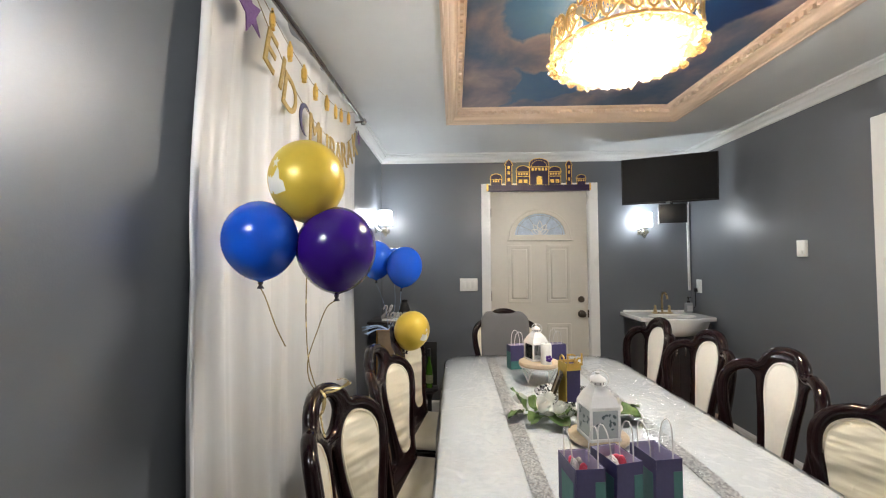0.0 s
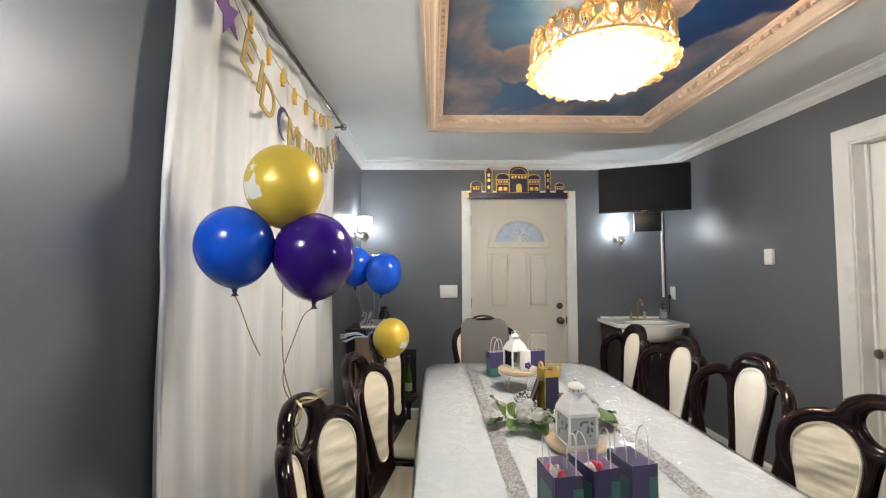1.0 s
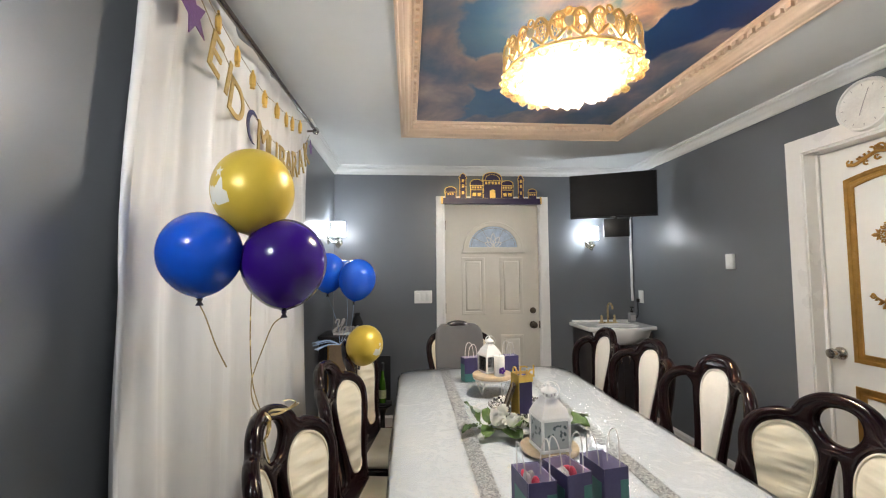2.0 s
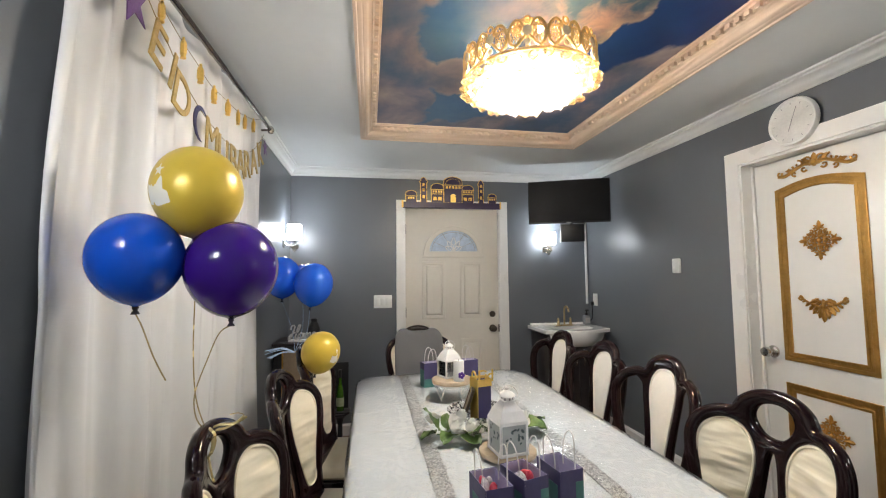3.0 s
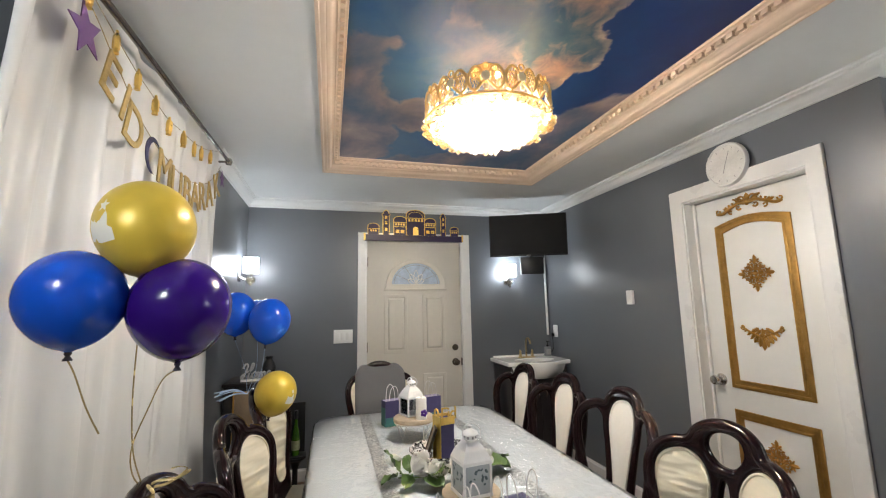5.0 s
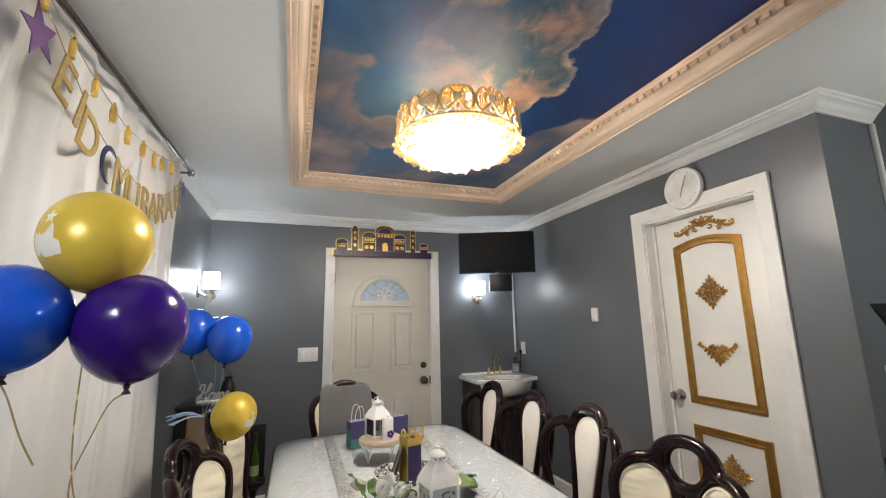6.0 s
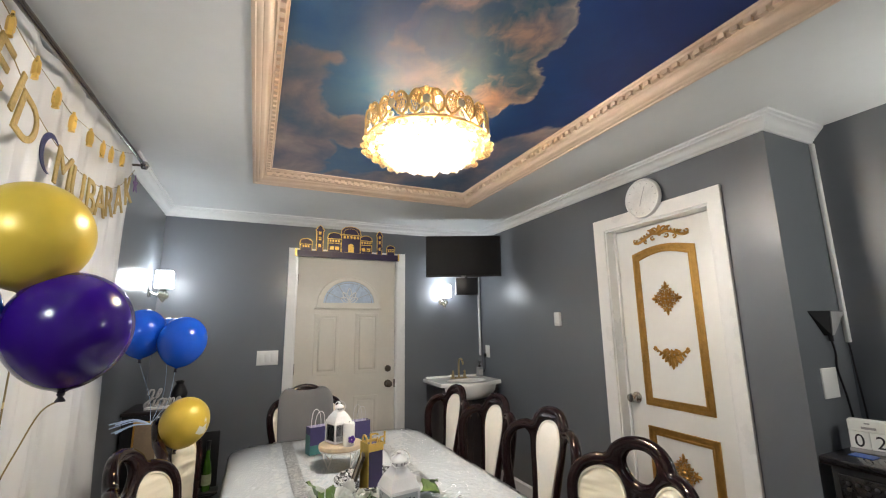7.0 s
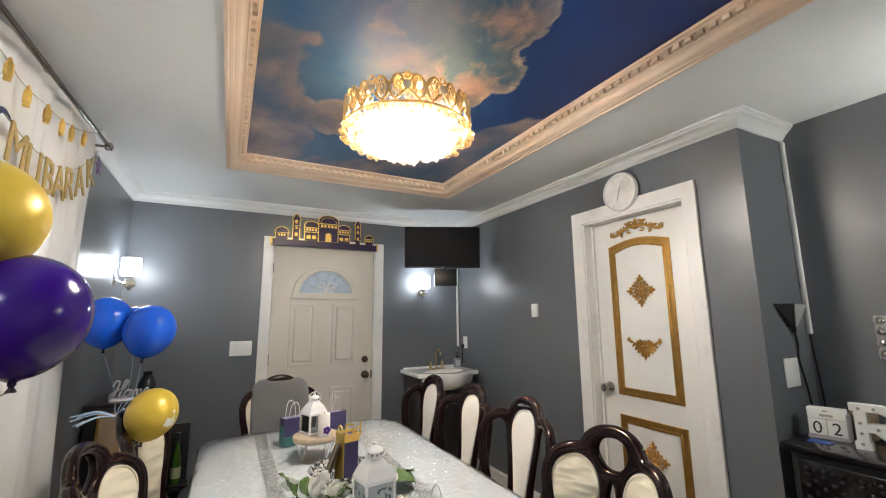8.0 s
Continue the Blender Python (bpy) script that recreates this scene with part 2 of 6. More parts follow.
def mural_material():
    m = bpy.data.materials.new("painted_sky_mural")
    m.use_nodes = True
    nt = m.node_tree
    b = nt.nodes["Principled BSDF"]
    b.inputs["Roughness"].default_value = 0.55
    co = nt.nodes.new("ShaderNodeTexCoord")
    sep = nt.nodes.new("ShaderNodeSeparateXYZ")
    nt.links.new(co.outputs["Object"], sep.inputs[0])

    def math_node(op, a, b_):
        n = nt.nodes.new("ShaderNodeMath")
        n.operation = op
        for i, v in enumerate((a, b_)):
            if isinstance(v, (int, float)):
                n.inputs[i].default_value = v
            else:
                nt.links.new(v, n.inputs[i])
        return n.outputs[0]

    def ramp(value, *stops):
        r = nt.nodes.new("ShaderNodeValToRGB")
        while len(r.color_ramp.elements) < len(stops):
            r.color_ramp.elements.new(0.99)
        for e, (p, c) in zip(r.color_ramp.elements, stops):
            e.position, e.color = p, (*c, 1)
        nt.links.new(value, r.inputs[0])
        return r.outputs[0]

    def noise_tex(scale, detail, distort, off):
        mp = nt.nodes.new("ShaderNodeMapping")
        mp.inputs["Location"].default_value = off
        mp.inputs["Scale"].default_value = (1.0, 0.75, 1.0)
        nt.links.new(co.outputs["Object"], mp.inputs[0])
        n = nt.nodes.new("ShaderNodeTexNoise")
        n.inputs["Scale"].default_value, n.inputs["Detail"].default_value = scale, detail
        n.inputs["Roughness"].default_value, n.inputs["Distortion"].default_value = 0.55, distort
        nt.links.new(mp.outputs[0], n.inputs["Vector"])
        return n.outputs[0]

    warp_x = math_node("SUBTRACT", noise_tex(5.0, 7, 0.2, (3.1, 1.7, 0)), 0.5)
    warp_y = math_node("SUBTRACT", noise_tex(5.0, 7, 0.2, (7.9, 4.3, 0)), 0.5)
    X = math_node("ADD", sep.outputs[0], math_node("MULTIPLY", warp_x, 0.24))
    Y = math_node("ADD", sep.outputs[1], math_node("MULTIPLY", warp_y, 0.24))

    def dist(cx_, cy_, sx=1.0):
        dx, dy = math_node("MULTIPLY", math_node("SUBTRACT", X, cx_), sx), math_node("SUBTRACT", Y, cy_)
        return math_node("SQRT", math_node("ADD", math_node("MULTIPLY", dx, dx), math_node("MULTIPLY", dy, dy)), 0.0)

    def puffs(*rows):
        """How deep a point lies inside a heap of round puffs."""
        field = None
        for cx_, cy_, r in rows:
            f = math_node("SUBTRACT", r, dist(cx_, cy_))
            field = f if field is None else math_node("MAXIMUM", field, f)
        return field

    def blend(fac, a, c):
        n = nt.nodes.new("ShaderNodeMix")
        n.data_type = "RGBA"
        nt.links.new(fac, n.inputs[0])
        for v, i in ((a, 6), (c, 7)):
            if isinstance(v, tuple):
                n.inputs[i].default_value = (*v, 1)
            else:
                nt.links.new(v, n.inputs[i])
        return n.outputs[2]

    def step(value, lo, hi, top=1.0):
        return ramp(math_node("ADD", value, 0.5), (0.5 + lo, (0, 0, 0)), (0.5 + hi, (top, top, top)))

    wisps = noise_tex(5.5, 8, 0.5, (0.4, 5.2, 0))
    fine = noise_tex(14.0, 6, 0.6, (2.4, 0.2, 0))
    mottle = math_node("ADD", math_node("MULTIPLY", wisps, 0.7), math_node("MULTIPLY", fine, 0.3))
    # open sky: teal blue turning navy towards +x and -y
    depth = math_node("ADD", math_node("MULTIPLY", X, -0.45), math_node("ADD", math_node("MULTIPLY", Y, 0.26), 0.52))
    blue = ramp(math_node("ADD", depth, math_node("MULTIPLY", math_node("SUBTRACT", wisps, 0.5), 0.35)), (0.08, (0.004, 0.026, 0.150)), (0.40, (0.007, 0.060, 0.240)), (0.62, (0.020, 0.100, 0.270)), (0.90, (0.080, 0.170, 0.290)))
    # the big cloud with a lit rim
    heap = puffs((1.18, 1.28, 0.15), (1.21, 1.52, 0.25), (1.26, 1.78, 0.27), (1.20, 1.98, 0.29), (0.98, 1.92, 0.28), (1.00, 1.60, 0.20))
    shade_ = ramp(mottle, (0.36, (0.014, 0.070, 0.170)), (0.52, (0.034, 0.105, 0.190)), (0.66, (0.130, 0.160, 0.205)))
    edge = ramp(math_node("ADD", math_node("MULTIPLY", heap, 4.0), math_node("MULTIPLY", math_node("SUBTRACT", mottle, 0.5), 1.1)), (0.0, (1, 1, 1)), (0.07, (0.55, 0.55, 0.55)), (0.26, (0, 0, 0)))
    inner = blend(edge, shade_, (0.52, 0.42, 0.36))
    # Peach and mauve cloud patches; the chandelier's glow is partly put into them.
    warm_glow = step(math_node("ADD", puffs((1.40, 1.90, 0.12), (1.30, 1.46, 0.10), (1.24, 2.02, 0.14)), math_node("MULTIPLY", math_node("SUBTRACT", fine, 0.5), 0.3)), -0.04, 0.14, 0.8)
    inner = blend(warm_glow, inner, (0.58, 0.36, 0.26))
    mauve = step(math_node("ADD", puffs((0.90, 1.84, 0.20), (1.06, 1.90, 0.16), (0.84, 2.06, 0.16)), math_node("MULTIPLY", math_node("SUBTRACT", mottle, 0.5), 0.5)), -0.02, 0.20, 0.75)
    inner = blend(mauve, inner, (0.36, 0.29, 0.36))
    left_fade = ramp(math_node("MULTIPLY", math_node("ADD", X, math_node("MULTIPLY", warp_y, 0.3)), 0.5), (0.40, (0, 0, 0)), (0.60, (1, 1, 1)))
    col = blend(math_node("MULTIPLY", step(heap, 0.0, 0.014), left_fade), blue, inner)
    # mauve cloud banks along the far and the window side
    bank = puffs((0.63, 1.90, 0.065), (0.53, 1.93, 0.10), (0.47, 2.06, 0.16), (0.50, 2.26, 0.19), (0.55, 2.50, 0.24), (0.60, 2.80, 0.22), (0.48, 3.05, 0.30), (0.92, 2.48, 0.24), (1.22, 2.62, 0.20), (1.50, 2.95, 0.36), (0.90, 3.22, 0.16))
    slope = math_node("MULTIPLY", math_node("ADD", math_node("SUBTRACT", Y, 2.13), math_node("MULTIPLY", math_node("SUBTRACT", X, 1.74), 1.34)), 0.5)
    bank = math_node("MAXIMUM", bank, slope)
    gap = math_node("MAXIMUM", math_node("SUBTRACT", 0.17, dist(0.99, 2.86, 0.72)), 0.0)
    bank = math_node("SUBTRACT", bank, math_node("MULTIPLY", gap, 3.0))
    body = ramp(math_node("ADD", noise_tex(3.0, 5, 0.3, (1.4, 8.2, 0)), math_node("MULTIPLY", bank, -0.35)), (0.28, (0.070, 0.125, 0.210)), (0.42, (0.165, 0.175, 0.235)), (0.52, (0.290, 0.245, 0.265)), (0.66, (0.470, 0.375, 0.340)))
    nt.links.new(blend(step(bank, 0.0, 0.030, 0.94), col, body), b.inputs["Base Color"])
    return m


MURAL = mural_material()


# ---- shape helpers ----
def part(name, bm, mat, parent=None, label="", smooth=True):
    me = bpy.data.meshes.new(name)
    if isinstance(bm, bmesh.types.BMesh):
        bmesh.ops.recalc_face_normals(bm, faces=bm.faces)
        bm.to_mesh(me)
        bm.free()
    else:
        me = bm
        me.name = name
    me.materials.clear()
    me.materials.append(mat)
    if smooth:
        me.set_sharp_from_angle(angle=radians(52)) if len(me.polygons) else None
        for p in me.polygons:
            p.use_smooth = True
    ob = new(name, me)
    if parent is not None:
        ob.parent = parent
    if label:
        ob["label"] = label
    return ob


def thing(name, label, category, x=0, y=0, z=0, rz=0, group="", kind=""):
    ob = new(name)
    ob.matrix_basis = pose(x, y, z, 0, 0, rz)
    return tagged(ob, label, category, group, kind)


def box(bm, x0, x1, y0, y1, z0, z1, bevel=0.0, seg=2):
    made = bmesh.ops.create_cube(bm, size=1, matrix=Matrix.Translation(((x0 + x1) / 2, (y0 + y1) / 2, (z0 + z1) / 2)) @ Matrix.Diagonal((x1 - x0, y1 - y0, z1 - z0, 1)))
    if bevel:
        edges = list({e for v in made["verts"] for e in v.link_edges})
        bmesh.ops.bevel(bm, geom=edges, offset=bevel, segments=seg, affect="EDGES", profile=0.5)
    return bm


def boxes(*rows, bevel=0.0):
    bm = bmesh.new()
    for r in rows:
        box(bm, *r, bevel=bevel)
    return bm


def lathe(profile, seg=24, bm=None, at=(0, 0, 0), scale=(1, 1)):
    """Turns (radius, height) pairs round the upright axis."""
    bm = bm or bmesh.new()
    rings = []
    for r, z in profile:
        if r < 1e-5:
            rings.append([bm.verts.new((at[0], at[1], at[2] + z))])
        else:
            rings.append([bm.verts.new((at[0] + scale[0] * r * math.cos(2 * math.pi * k / seg), at[1] + scale[1] * r * math.sin(2 * math.pi * k / seg), at[2] + z)) for k in range(seg)])
    for a, b in zip(rings, rings[1:]):
        for k in range(seg):
            q = [a[k % len(a)], a[(k + 1) % len(a)], b[(k + 1) % len(b)], b[k % len(b)]]
            q = list(dict.fromkeys(q))
            if len(q) > 2:
                bm.faces.new(q)
    return bm


def smooth(points, n=6, closed=False):
    """Catmull-Rom through the points."""
    pts = [Vector(p) for p in points]
    out, m = [], len(pts)
    for i in range(m if closed else m - 1):
        p = [pts[(i + k) % m] if closed else pts[min(max(i + k, 0), m - 1)] for k in (-1, 0, 1, 2)]
        for s in range(n):
            t = s / n
            out.append(0.5 * (2 * p[1] + (p[2] - p[0]) * t + (2 * p[0] - 5 * p[1] + 4 * p[2] - p[3]) * t * t + (3 * p[1] - p[0] - 3 * p[2] + p[3]) * t ** 3))
    if not closed:
        out.append(pts[-1])
    return out


def tube(points, radius, seg=8, bm=None, closed=False, flat=1.0):
    """A round bar along points; radius may be one number or one for each point. flat squeezes it."""
    bm = bm or bmesh.new()
    pts = [Vector(p) for p in points]
    n = len(pts)
    rad = radius if isinstance(radius, (list, tuple)) else [radius] * n
    up, rings = None, []
    for i in range(n):
        d = (pts[(i + 1) % n] - pts[i - 1]) if closed else (pts[min(i + 1, n - 1)] - pts[max(i - 1, 0)])
        d = d.normalized() if d.length > 1e-9 else Vector((0, 0, 1))
        if up is None:
            up = d.orthogonal().normalized()
        up = (up - d * up.dot(d))
        up = up.normalized() if up.length > 1e-6 else d.orthogonal().normalized()
        side = d.cross(up)
        rings.append([bm.verts.new(pts[i] + rad[i] * (math.cos(a) * up + flat * math.sin(a) * side)) for a in (2 * math.pi * k / seg for k in range(seg))])
    for i in range(n if closed else n - 1):
        a, b = rings[i], rings[(i + 1) % n]
        for k in range(seg):
            bm.faces.new((a[k], a[(k + 1) % seg], b[(k + 1) % seg], b[k]))
    if not closed:
        bm.faces.new(rings[0][::-1])
        bm.faces.new(rings[-1])
    return bm


def plate(loops, depth, bevel=0.0, res=2, place=None):
    """A flat plate from closed (u, v) loops, the inner ones being holes, as a mesh; place turns (u, v, w) into a point."""
    cu = bpy.data.curves.new("plate", "CURVE")
    cu.dimensions, cu.fill_mode, cu.extrude, cu.bevel_depth, cu.bevel_resolution = "2D", "BOTH", depth / 2, bevel, res
    for loop in loops:
        sp = cu.splines.new("POLY")
        sp.points.add(len(loop) - 1)
        for p, q in zip(sp.points, loop):
            p.co = (q[0], q[1], 0, 1)
        sp.use_cyclic_u = True
    return from_curve(cu, place)


def from_curve(cu, place=None):
    ob = bpy.data.objects.new("shape", cu)
    scene.collection.objects.link(ob)
    bpy.context.view_layer.update()
    dg = bpy.context.evaluated_depsgraph_get()
    me = bpy.data.meshes.new_from_object(ob.evaluated_get(dg))
    bpy.data.objects.remove(ob)
    bpy.data.curves.remove(cu)
    if place:
        for v in me.vertices:
            v.co = place(*v.co)
    return me


def lettering(text, size, depth, place=None, bevel=0.0):
    cu = bpy.data.curves.new("text", "FONT")
    cu.body, cu.size, cu.extrude, cu.align_x, cu.bevel_depth = text, size, depth / 2, "CENTER", bevel
    return from_curve(cu, place)


def moulding(path, profile, closed=False, bm=None):
    """Sweeps (distance from the wall, height) pairs along a plan path with the room on its right-hand side, with mitred corners."""
    bm = bm or bmesh.new()
    n = len(path)
    rows = []
    for i, p in enumerate(path):
        prv = path[i - 1] if (closed or i) else None
        nxt = path[(i + 1) % n] if (closed or i < n - 1) else None
        dirs = [(Vector(b) - Vector(a)).normalized() for a, b in ((prv, p), (p, nxt)) if a is not None and b is not None]
        norms = [Vector((d.y, -d.x)) for d in dirs]
        off = norms[0] if len(norms) == 1 else (norms[0] + norms[1]) / (1 + norms[0].dot(norms[1]))
        rows.append([bm.verts.new((p[0] + off.x * d, p[1] + off.y * d, z)) for d, z in profile])
    for i in range(n if closed else n - 1):
        a, b = rows[i], rows[(i + 1) % n]
        for k in range(len(profile) - 1):
            bm.faces.new((a[k], a[k + 1], b[k + 1], b[k]))
    if not closed:
        bm.faces.new(rows[0])
        bm.faces.new(rows[-1][::-1])
    return bm


def join_mesh(bm, me, m=None):
    """Adds a mesh to a bmesh."""
    me.transform(m or Matrix())
    bm.from_mesh(me)
    bpy.data.meshes.remove(me)
    return bm


# ---- the room ----
X0, X1, X2, YD, YC, YB, ZC, ZS = -0.30, 2.58, 3.00, 4.20, 1.395, -1.0, 2.40, 2.480
T = 0.12
D1 = (0.715, 1.650, 2.055)      # entry door opening: x from, x to, height
D2 = (1.690, 2.420, 2.045)      # side door opening: y from, y to, height


def structure(name, bm, mat, label, category, **k):
    return tagged(part(name, bm, mat, **k), label, category, kind="structure")


structure("floor", boxes((X0 - T, X2 + T, YB - T, YD + T, -0.1, 0)), FLOOR, "brown laminate floor, mostly hidden by furniture", "floor")
structure("wall_west", boxes((X0 - T, X0, YB - T, YD + T, 0, 2.7)), WALL, "dark grey semi-gloss painted wall", "wall")
structure("wall_north", boxes((X0, D1[0], YD, YD + T, 0, 2.7), (D1[1], X1 + T, YD, YD + T, 0, 2.7), (D1[0], D1[1], YD, YD + T, D1[2], 2.7)), WALL, "dark grey painted wall round the entry door", "wall")
structure("wall_east", boxes((X1, X1 + T, D2[1], YD, 0, 2.7), (X1, X1 + T, YC + T, D2[0], 0, 2.7), (X1, X1 + T, D2[0], D2[1], D2[2], 2.7)), WALL, "dark grey painted wall round the white door", "wall")
structure("wall_return", boxes((X1, X2 + T, YC, YC + T, 0, 2.7)), WALL, "short dark grey wall turning into the recess", "wall")
structure("wall_recess", boxes((X2, X2 + T, YB - T, YC, 0, 2.7)), WALL, "dark grey wall behind the black dresser", "wall")
# Unseen; set close and white to bounce light onto camera-facing surfaces.
structure("wall_south", boxes((X0, X2, YB - T, YB, 0, 2.7)), CEIL, "unseen white wall closing the room, added to bounce light", "wall")
structure("closet_back", boxes((X1 + 0.35, X1 + 0.40, D2[0] - 0.1, D2[1] + 0.1, 0, 2.3), (D1[0] - 0.1, D1[1] + 0.1, YD + 0.35, YD + 0.40, 0, 2.3)), WALL, "plain wall behind the closed doors", "wall")

TX0, TX1, TY0, TY1 = 0.341, 1.992, 0.20, 3.318
ceiling = structure("ceiling", boxes((X0, TX0, YB, YD, ZC, ZC + 0.2), (TX1, X2, YB, YD, ZC, ZC + 0.2), (TX0, TX1, TY1, YD, ZC, ZC + 0.2), (TX0, TX1, YB, TY0, ZC, ZC + 0.2)), CEIL, "white painted ceiling with a recessed tray", "ceiling")
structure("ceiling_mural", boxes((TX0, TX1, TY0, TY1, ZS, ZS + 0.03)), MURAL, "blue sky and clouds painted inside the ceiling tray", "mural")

# cream moulding round the tray, with its row of dentils
prof = [(-0.006, 2.402), (-0.006, 2.392), (0.006, 2.390), (0.010, 2.397), (0.016, 2.395), (0.024, 2.397), (0.030, 2.403), (0.034, 2.401), (0.042, 2.405), (0.052, 2.417),
        (0.060, 2.433), (0.066, 2.436), (0.070, 2.433), (0.074, 2.437), (0.078, 2.437), (0.078, 2.458), (0.094, 2.460), (0.098, 2.467), (0.104, 2.468), (0.108, 2.473), (0.108, 2.481)]
bm = moulding([(TX0, TY0), (TX0, TY1), (TX1, TY1), (TX1, TY0)], prof, closed=True)
for k in range(int((TY1 - TY0 - 0.20) / 0.046)):
    y = TY0 + 0.11 + 0.046 * k
    box(bm, TX0 + 0.076, TX0 + 0.094, y, y + 0.026, 2.439, 2.459)
    box(bm, TX1 - 0.094, TX1 - 0.076, y, y + 0.026, 2.439, 2.459)
for k in range(int((TX1 - TX0 - 0.20) / 0.046)):
    x = TX0 + 0.11 + 0.046 * k
    box(bm, x, x + 0.026, TY1 - 0.094, TY1 - 0.076, 2.439, 2.459)
structure("tray_moulding", bm, TRAY, "cream dentil moulding framing the ceiling mural", "moulding")

crown = [(0.0, 2.322), (0.010, 2.322), (0.012, 2.334), (0.018, 2.338), (0.024, 2.352), (0.040, 2.372), (0.050, 2.376), (0.052, 2.386), (0.064, 2.390), (0.066, 2.401)]
structure("crown_moulding", moulding([(X0, 2.99), (X0, YD), (X1, YD), (X1, YC), (X2 - 0.002, YC)], crown), CEIL, "white crown moulding along the ceiling", "moulding")
base = [(0.0, 0.10), (0.006, 0.10), (0.010, 0.088), (0.014, 0.085), (0.014, 0.0)]
for i, run in enumerate(([(X0, YB), (X0, YD), (D1[0] - 0.07, YD)], [(D1[1] + 0.08, YD), (X1, YD), (X1, D2[1] + 0.09)], [(X1, D2[0] - 0.07), (X1, YC), (X2, YC), (X2, YB)])):
    structure("baseboard", moulding(run, base), TRIM, "white painted baseboard", "baseboard")


# ---- doors ----
def ring_loop(x0, x1, z0, z1, arch=0.0, n=12):
    top = [(x1 + (x0 - x1) * k / n, z1 + arch * math.sin(math.pi * k / n)) for k in range(n + 1)] if arch else [(x1, z1), (x0, z1)]
    return [(x0, z0), (x1, z0)] + top


def casing(name, place, a, b, top, width_a, width_b, head, parent, mat=TRIM):
    """A door casing of two uprights and a head, each stepped."""
    for u0, u1, v0, v1 in ((a - width_a, a, 0, top + head), (b, b + width_b, 0, top + head), (a, b, top, top + head)):
        bm = join_mesh(bmesh.new(), plate([[(u0, v0), (u1, v0), (u1, v1), (u0, v1)]], 0.012, 0.004, 2, place))
        part(name, bm, mat, parent)


entry = tagged(new("door_1"), "ivory panelled entry door with a leaded fanlight, closed", "door", kind="structure")
north = lambda d: (lambda u, v, w: Vector((u, YD - d - w, v)))
casing("casing", north(0.010), D1[0], D1[1], D1[2], 0.065, 0.075, 0.06, entry)
LX0, LX1, LZ = 0.735, 1.635, 2.045
part("jamb", boxes((D1[0], LX0 - 0.003, YD - 0.01, YD + 0.11, 0, D1[2]), (LX1 + 0.003, D1[1], YD - 0.01, YD + 0.11, 0, D1[2]), (LX0, LX1, YD - 0.01, YD + 0.11, LZ + 0.002, D1[2])), TRIM, entry)
leaf = part("leaf", boxes((LX0, LX1, YD + 0.018, YD + 0.06, 0.012, LZ), bevel=0.002), DOOR, entry)
for (u0, u1, v0, v1) in ((0.895, 1.105, 1.005, 1.535), (1.260, 1.470, 1.005, 1.535), (0.895, 1.105, 0.22, 0.80), (1.260, 1.470, 0.22, 0.80)):
    bm = join_mesh(bmesh.new(), plate([ring_loop(u0, u1, v0, v1), ring_loop(u0 + 0.02, u1 - 0.02, v0 + 0.02, v1 - 0.02)], 0.002, 0.005, 2, north(-0.015)))
    join_mesh(bm, plate([ring_loop(u0 + 0.045, u1 - 0.045, v0 + 0.045, v1 - 0.045)], 0.003, 0.012, 1, north(-0.014)))
    part("raised_panel", bm, DOOR, leaf)
cx, z0, w, h = 1.193, 1.615, 0.265, 0.235
arc = lambda s: [(cx + w * s * math.cos(math.pi * k / 28), z0 + 0.022 * (1 - s) / 0.15 + h * s * math.sin(math.pi * k / 28)) for k in range(29)]
fan = part("fanlight", join_mesh(bmesh.new(), plate([[(cx + 0.30, z0 - 0.03)] + [(cx + 0.285 * math.cos(math.pi * k / 28), z0 + 0.26 * math.sin(math.pi * k / 28)) for k in range(29)] + [(cx - 0.30, z0 - 0.03)], arc(0.9)], 0.012, 0.006, 2, north(-0.010))), DOOR, leaf)
part("pane", join_mesh(bmesh.new(), plate([arc(0.92)], 0.006, 0.0, 1, north(-0.010))), LEADGLASS, fan, "frosted leaded glass, daylight behind it given as pale blue colour")
part("arch_bead", tube([(cx + 0.283 * math.cos(math.pi * k / 28), YD + 0.002, z0 + 0.258 * math.sin(math.pi * k / 28)) for k in range(29)], 0.006, 8), DOOR, fan)
part("sill", boxes((cx - 0.305, cx + 0.305, YD - 0.010, YD + 0.006, z0 - 0.036, z0 - 0.024), bevel=0.003), DOOR, fan)
for k in (0.16, 0.34, 0.66, 0.84):
    a = math.pi * k
    part("came", tube([(cx + 0.07 * math.cos(a), YD + 0.005, z0 + 0.03 + 0.05 * math.sin(a)), (cx + 0.235 * math.cos(a), YD + 0.005, z0 + 0.015 + 0.21 * math.sin(a))], 0.0022, 6), GREYP, fan, "dark lead line")
part("came", tube([(cx + w * 0.8 * math.cos(math.pi * k / 16), YD + 0.005, z0 + 0.02 + h * 0.78 * math.sin(math.pi * k / 16)) for k in range(17)], 0.0022, 6), GREYP, fan, "dark lead line")
for ang, ln in ((0, 0.125), (34, 0.105), (-34, 0.105), (66, 0.085), (-66, 0.085)):
    q = Vector((math.sin(radians(ang)), 0, math.cos(radians(ang))))
    side_ = Vector((q.z, 0, -q.x))
    root = Vector((cx, YD + 0.003, z0 + 0.028))
    part("bevelled_petal", tube(smooth([root, root + q * ln * 0.45 + side_ * 0.024, root + q * ln, root + q * ln * 0.45 - side_ * 0.024], 5, True), 0.0042, 6, closed=True), PORC, fan, "clear bevelled glass petal")
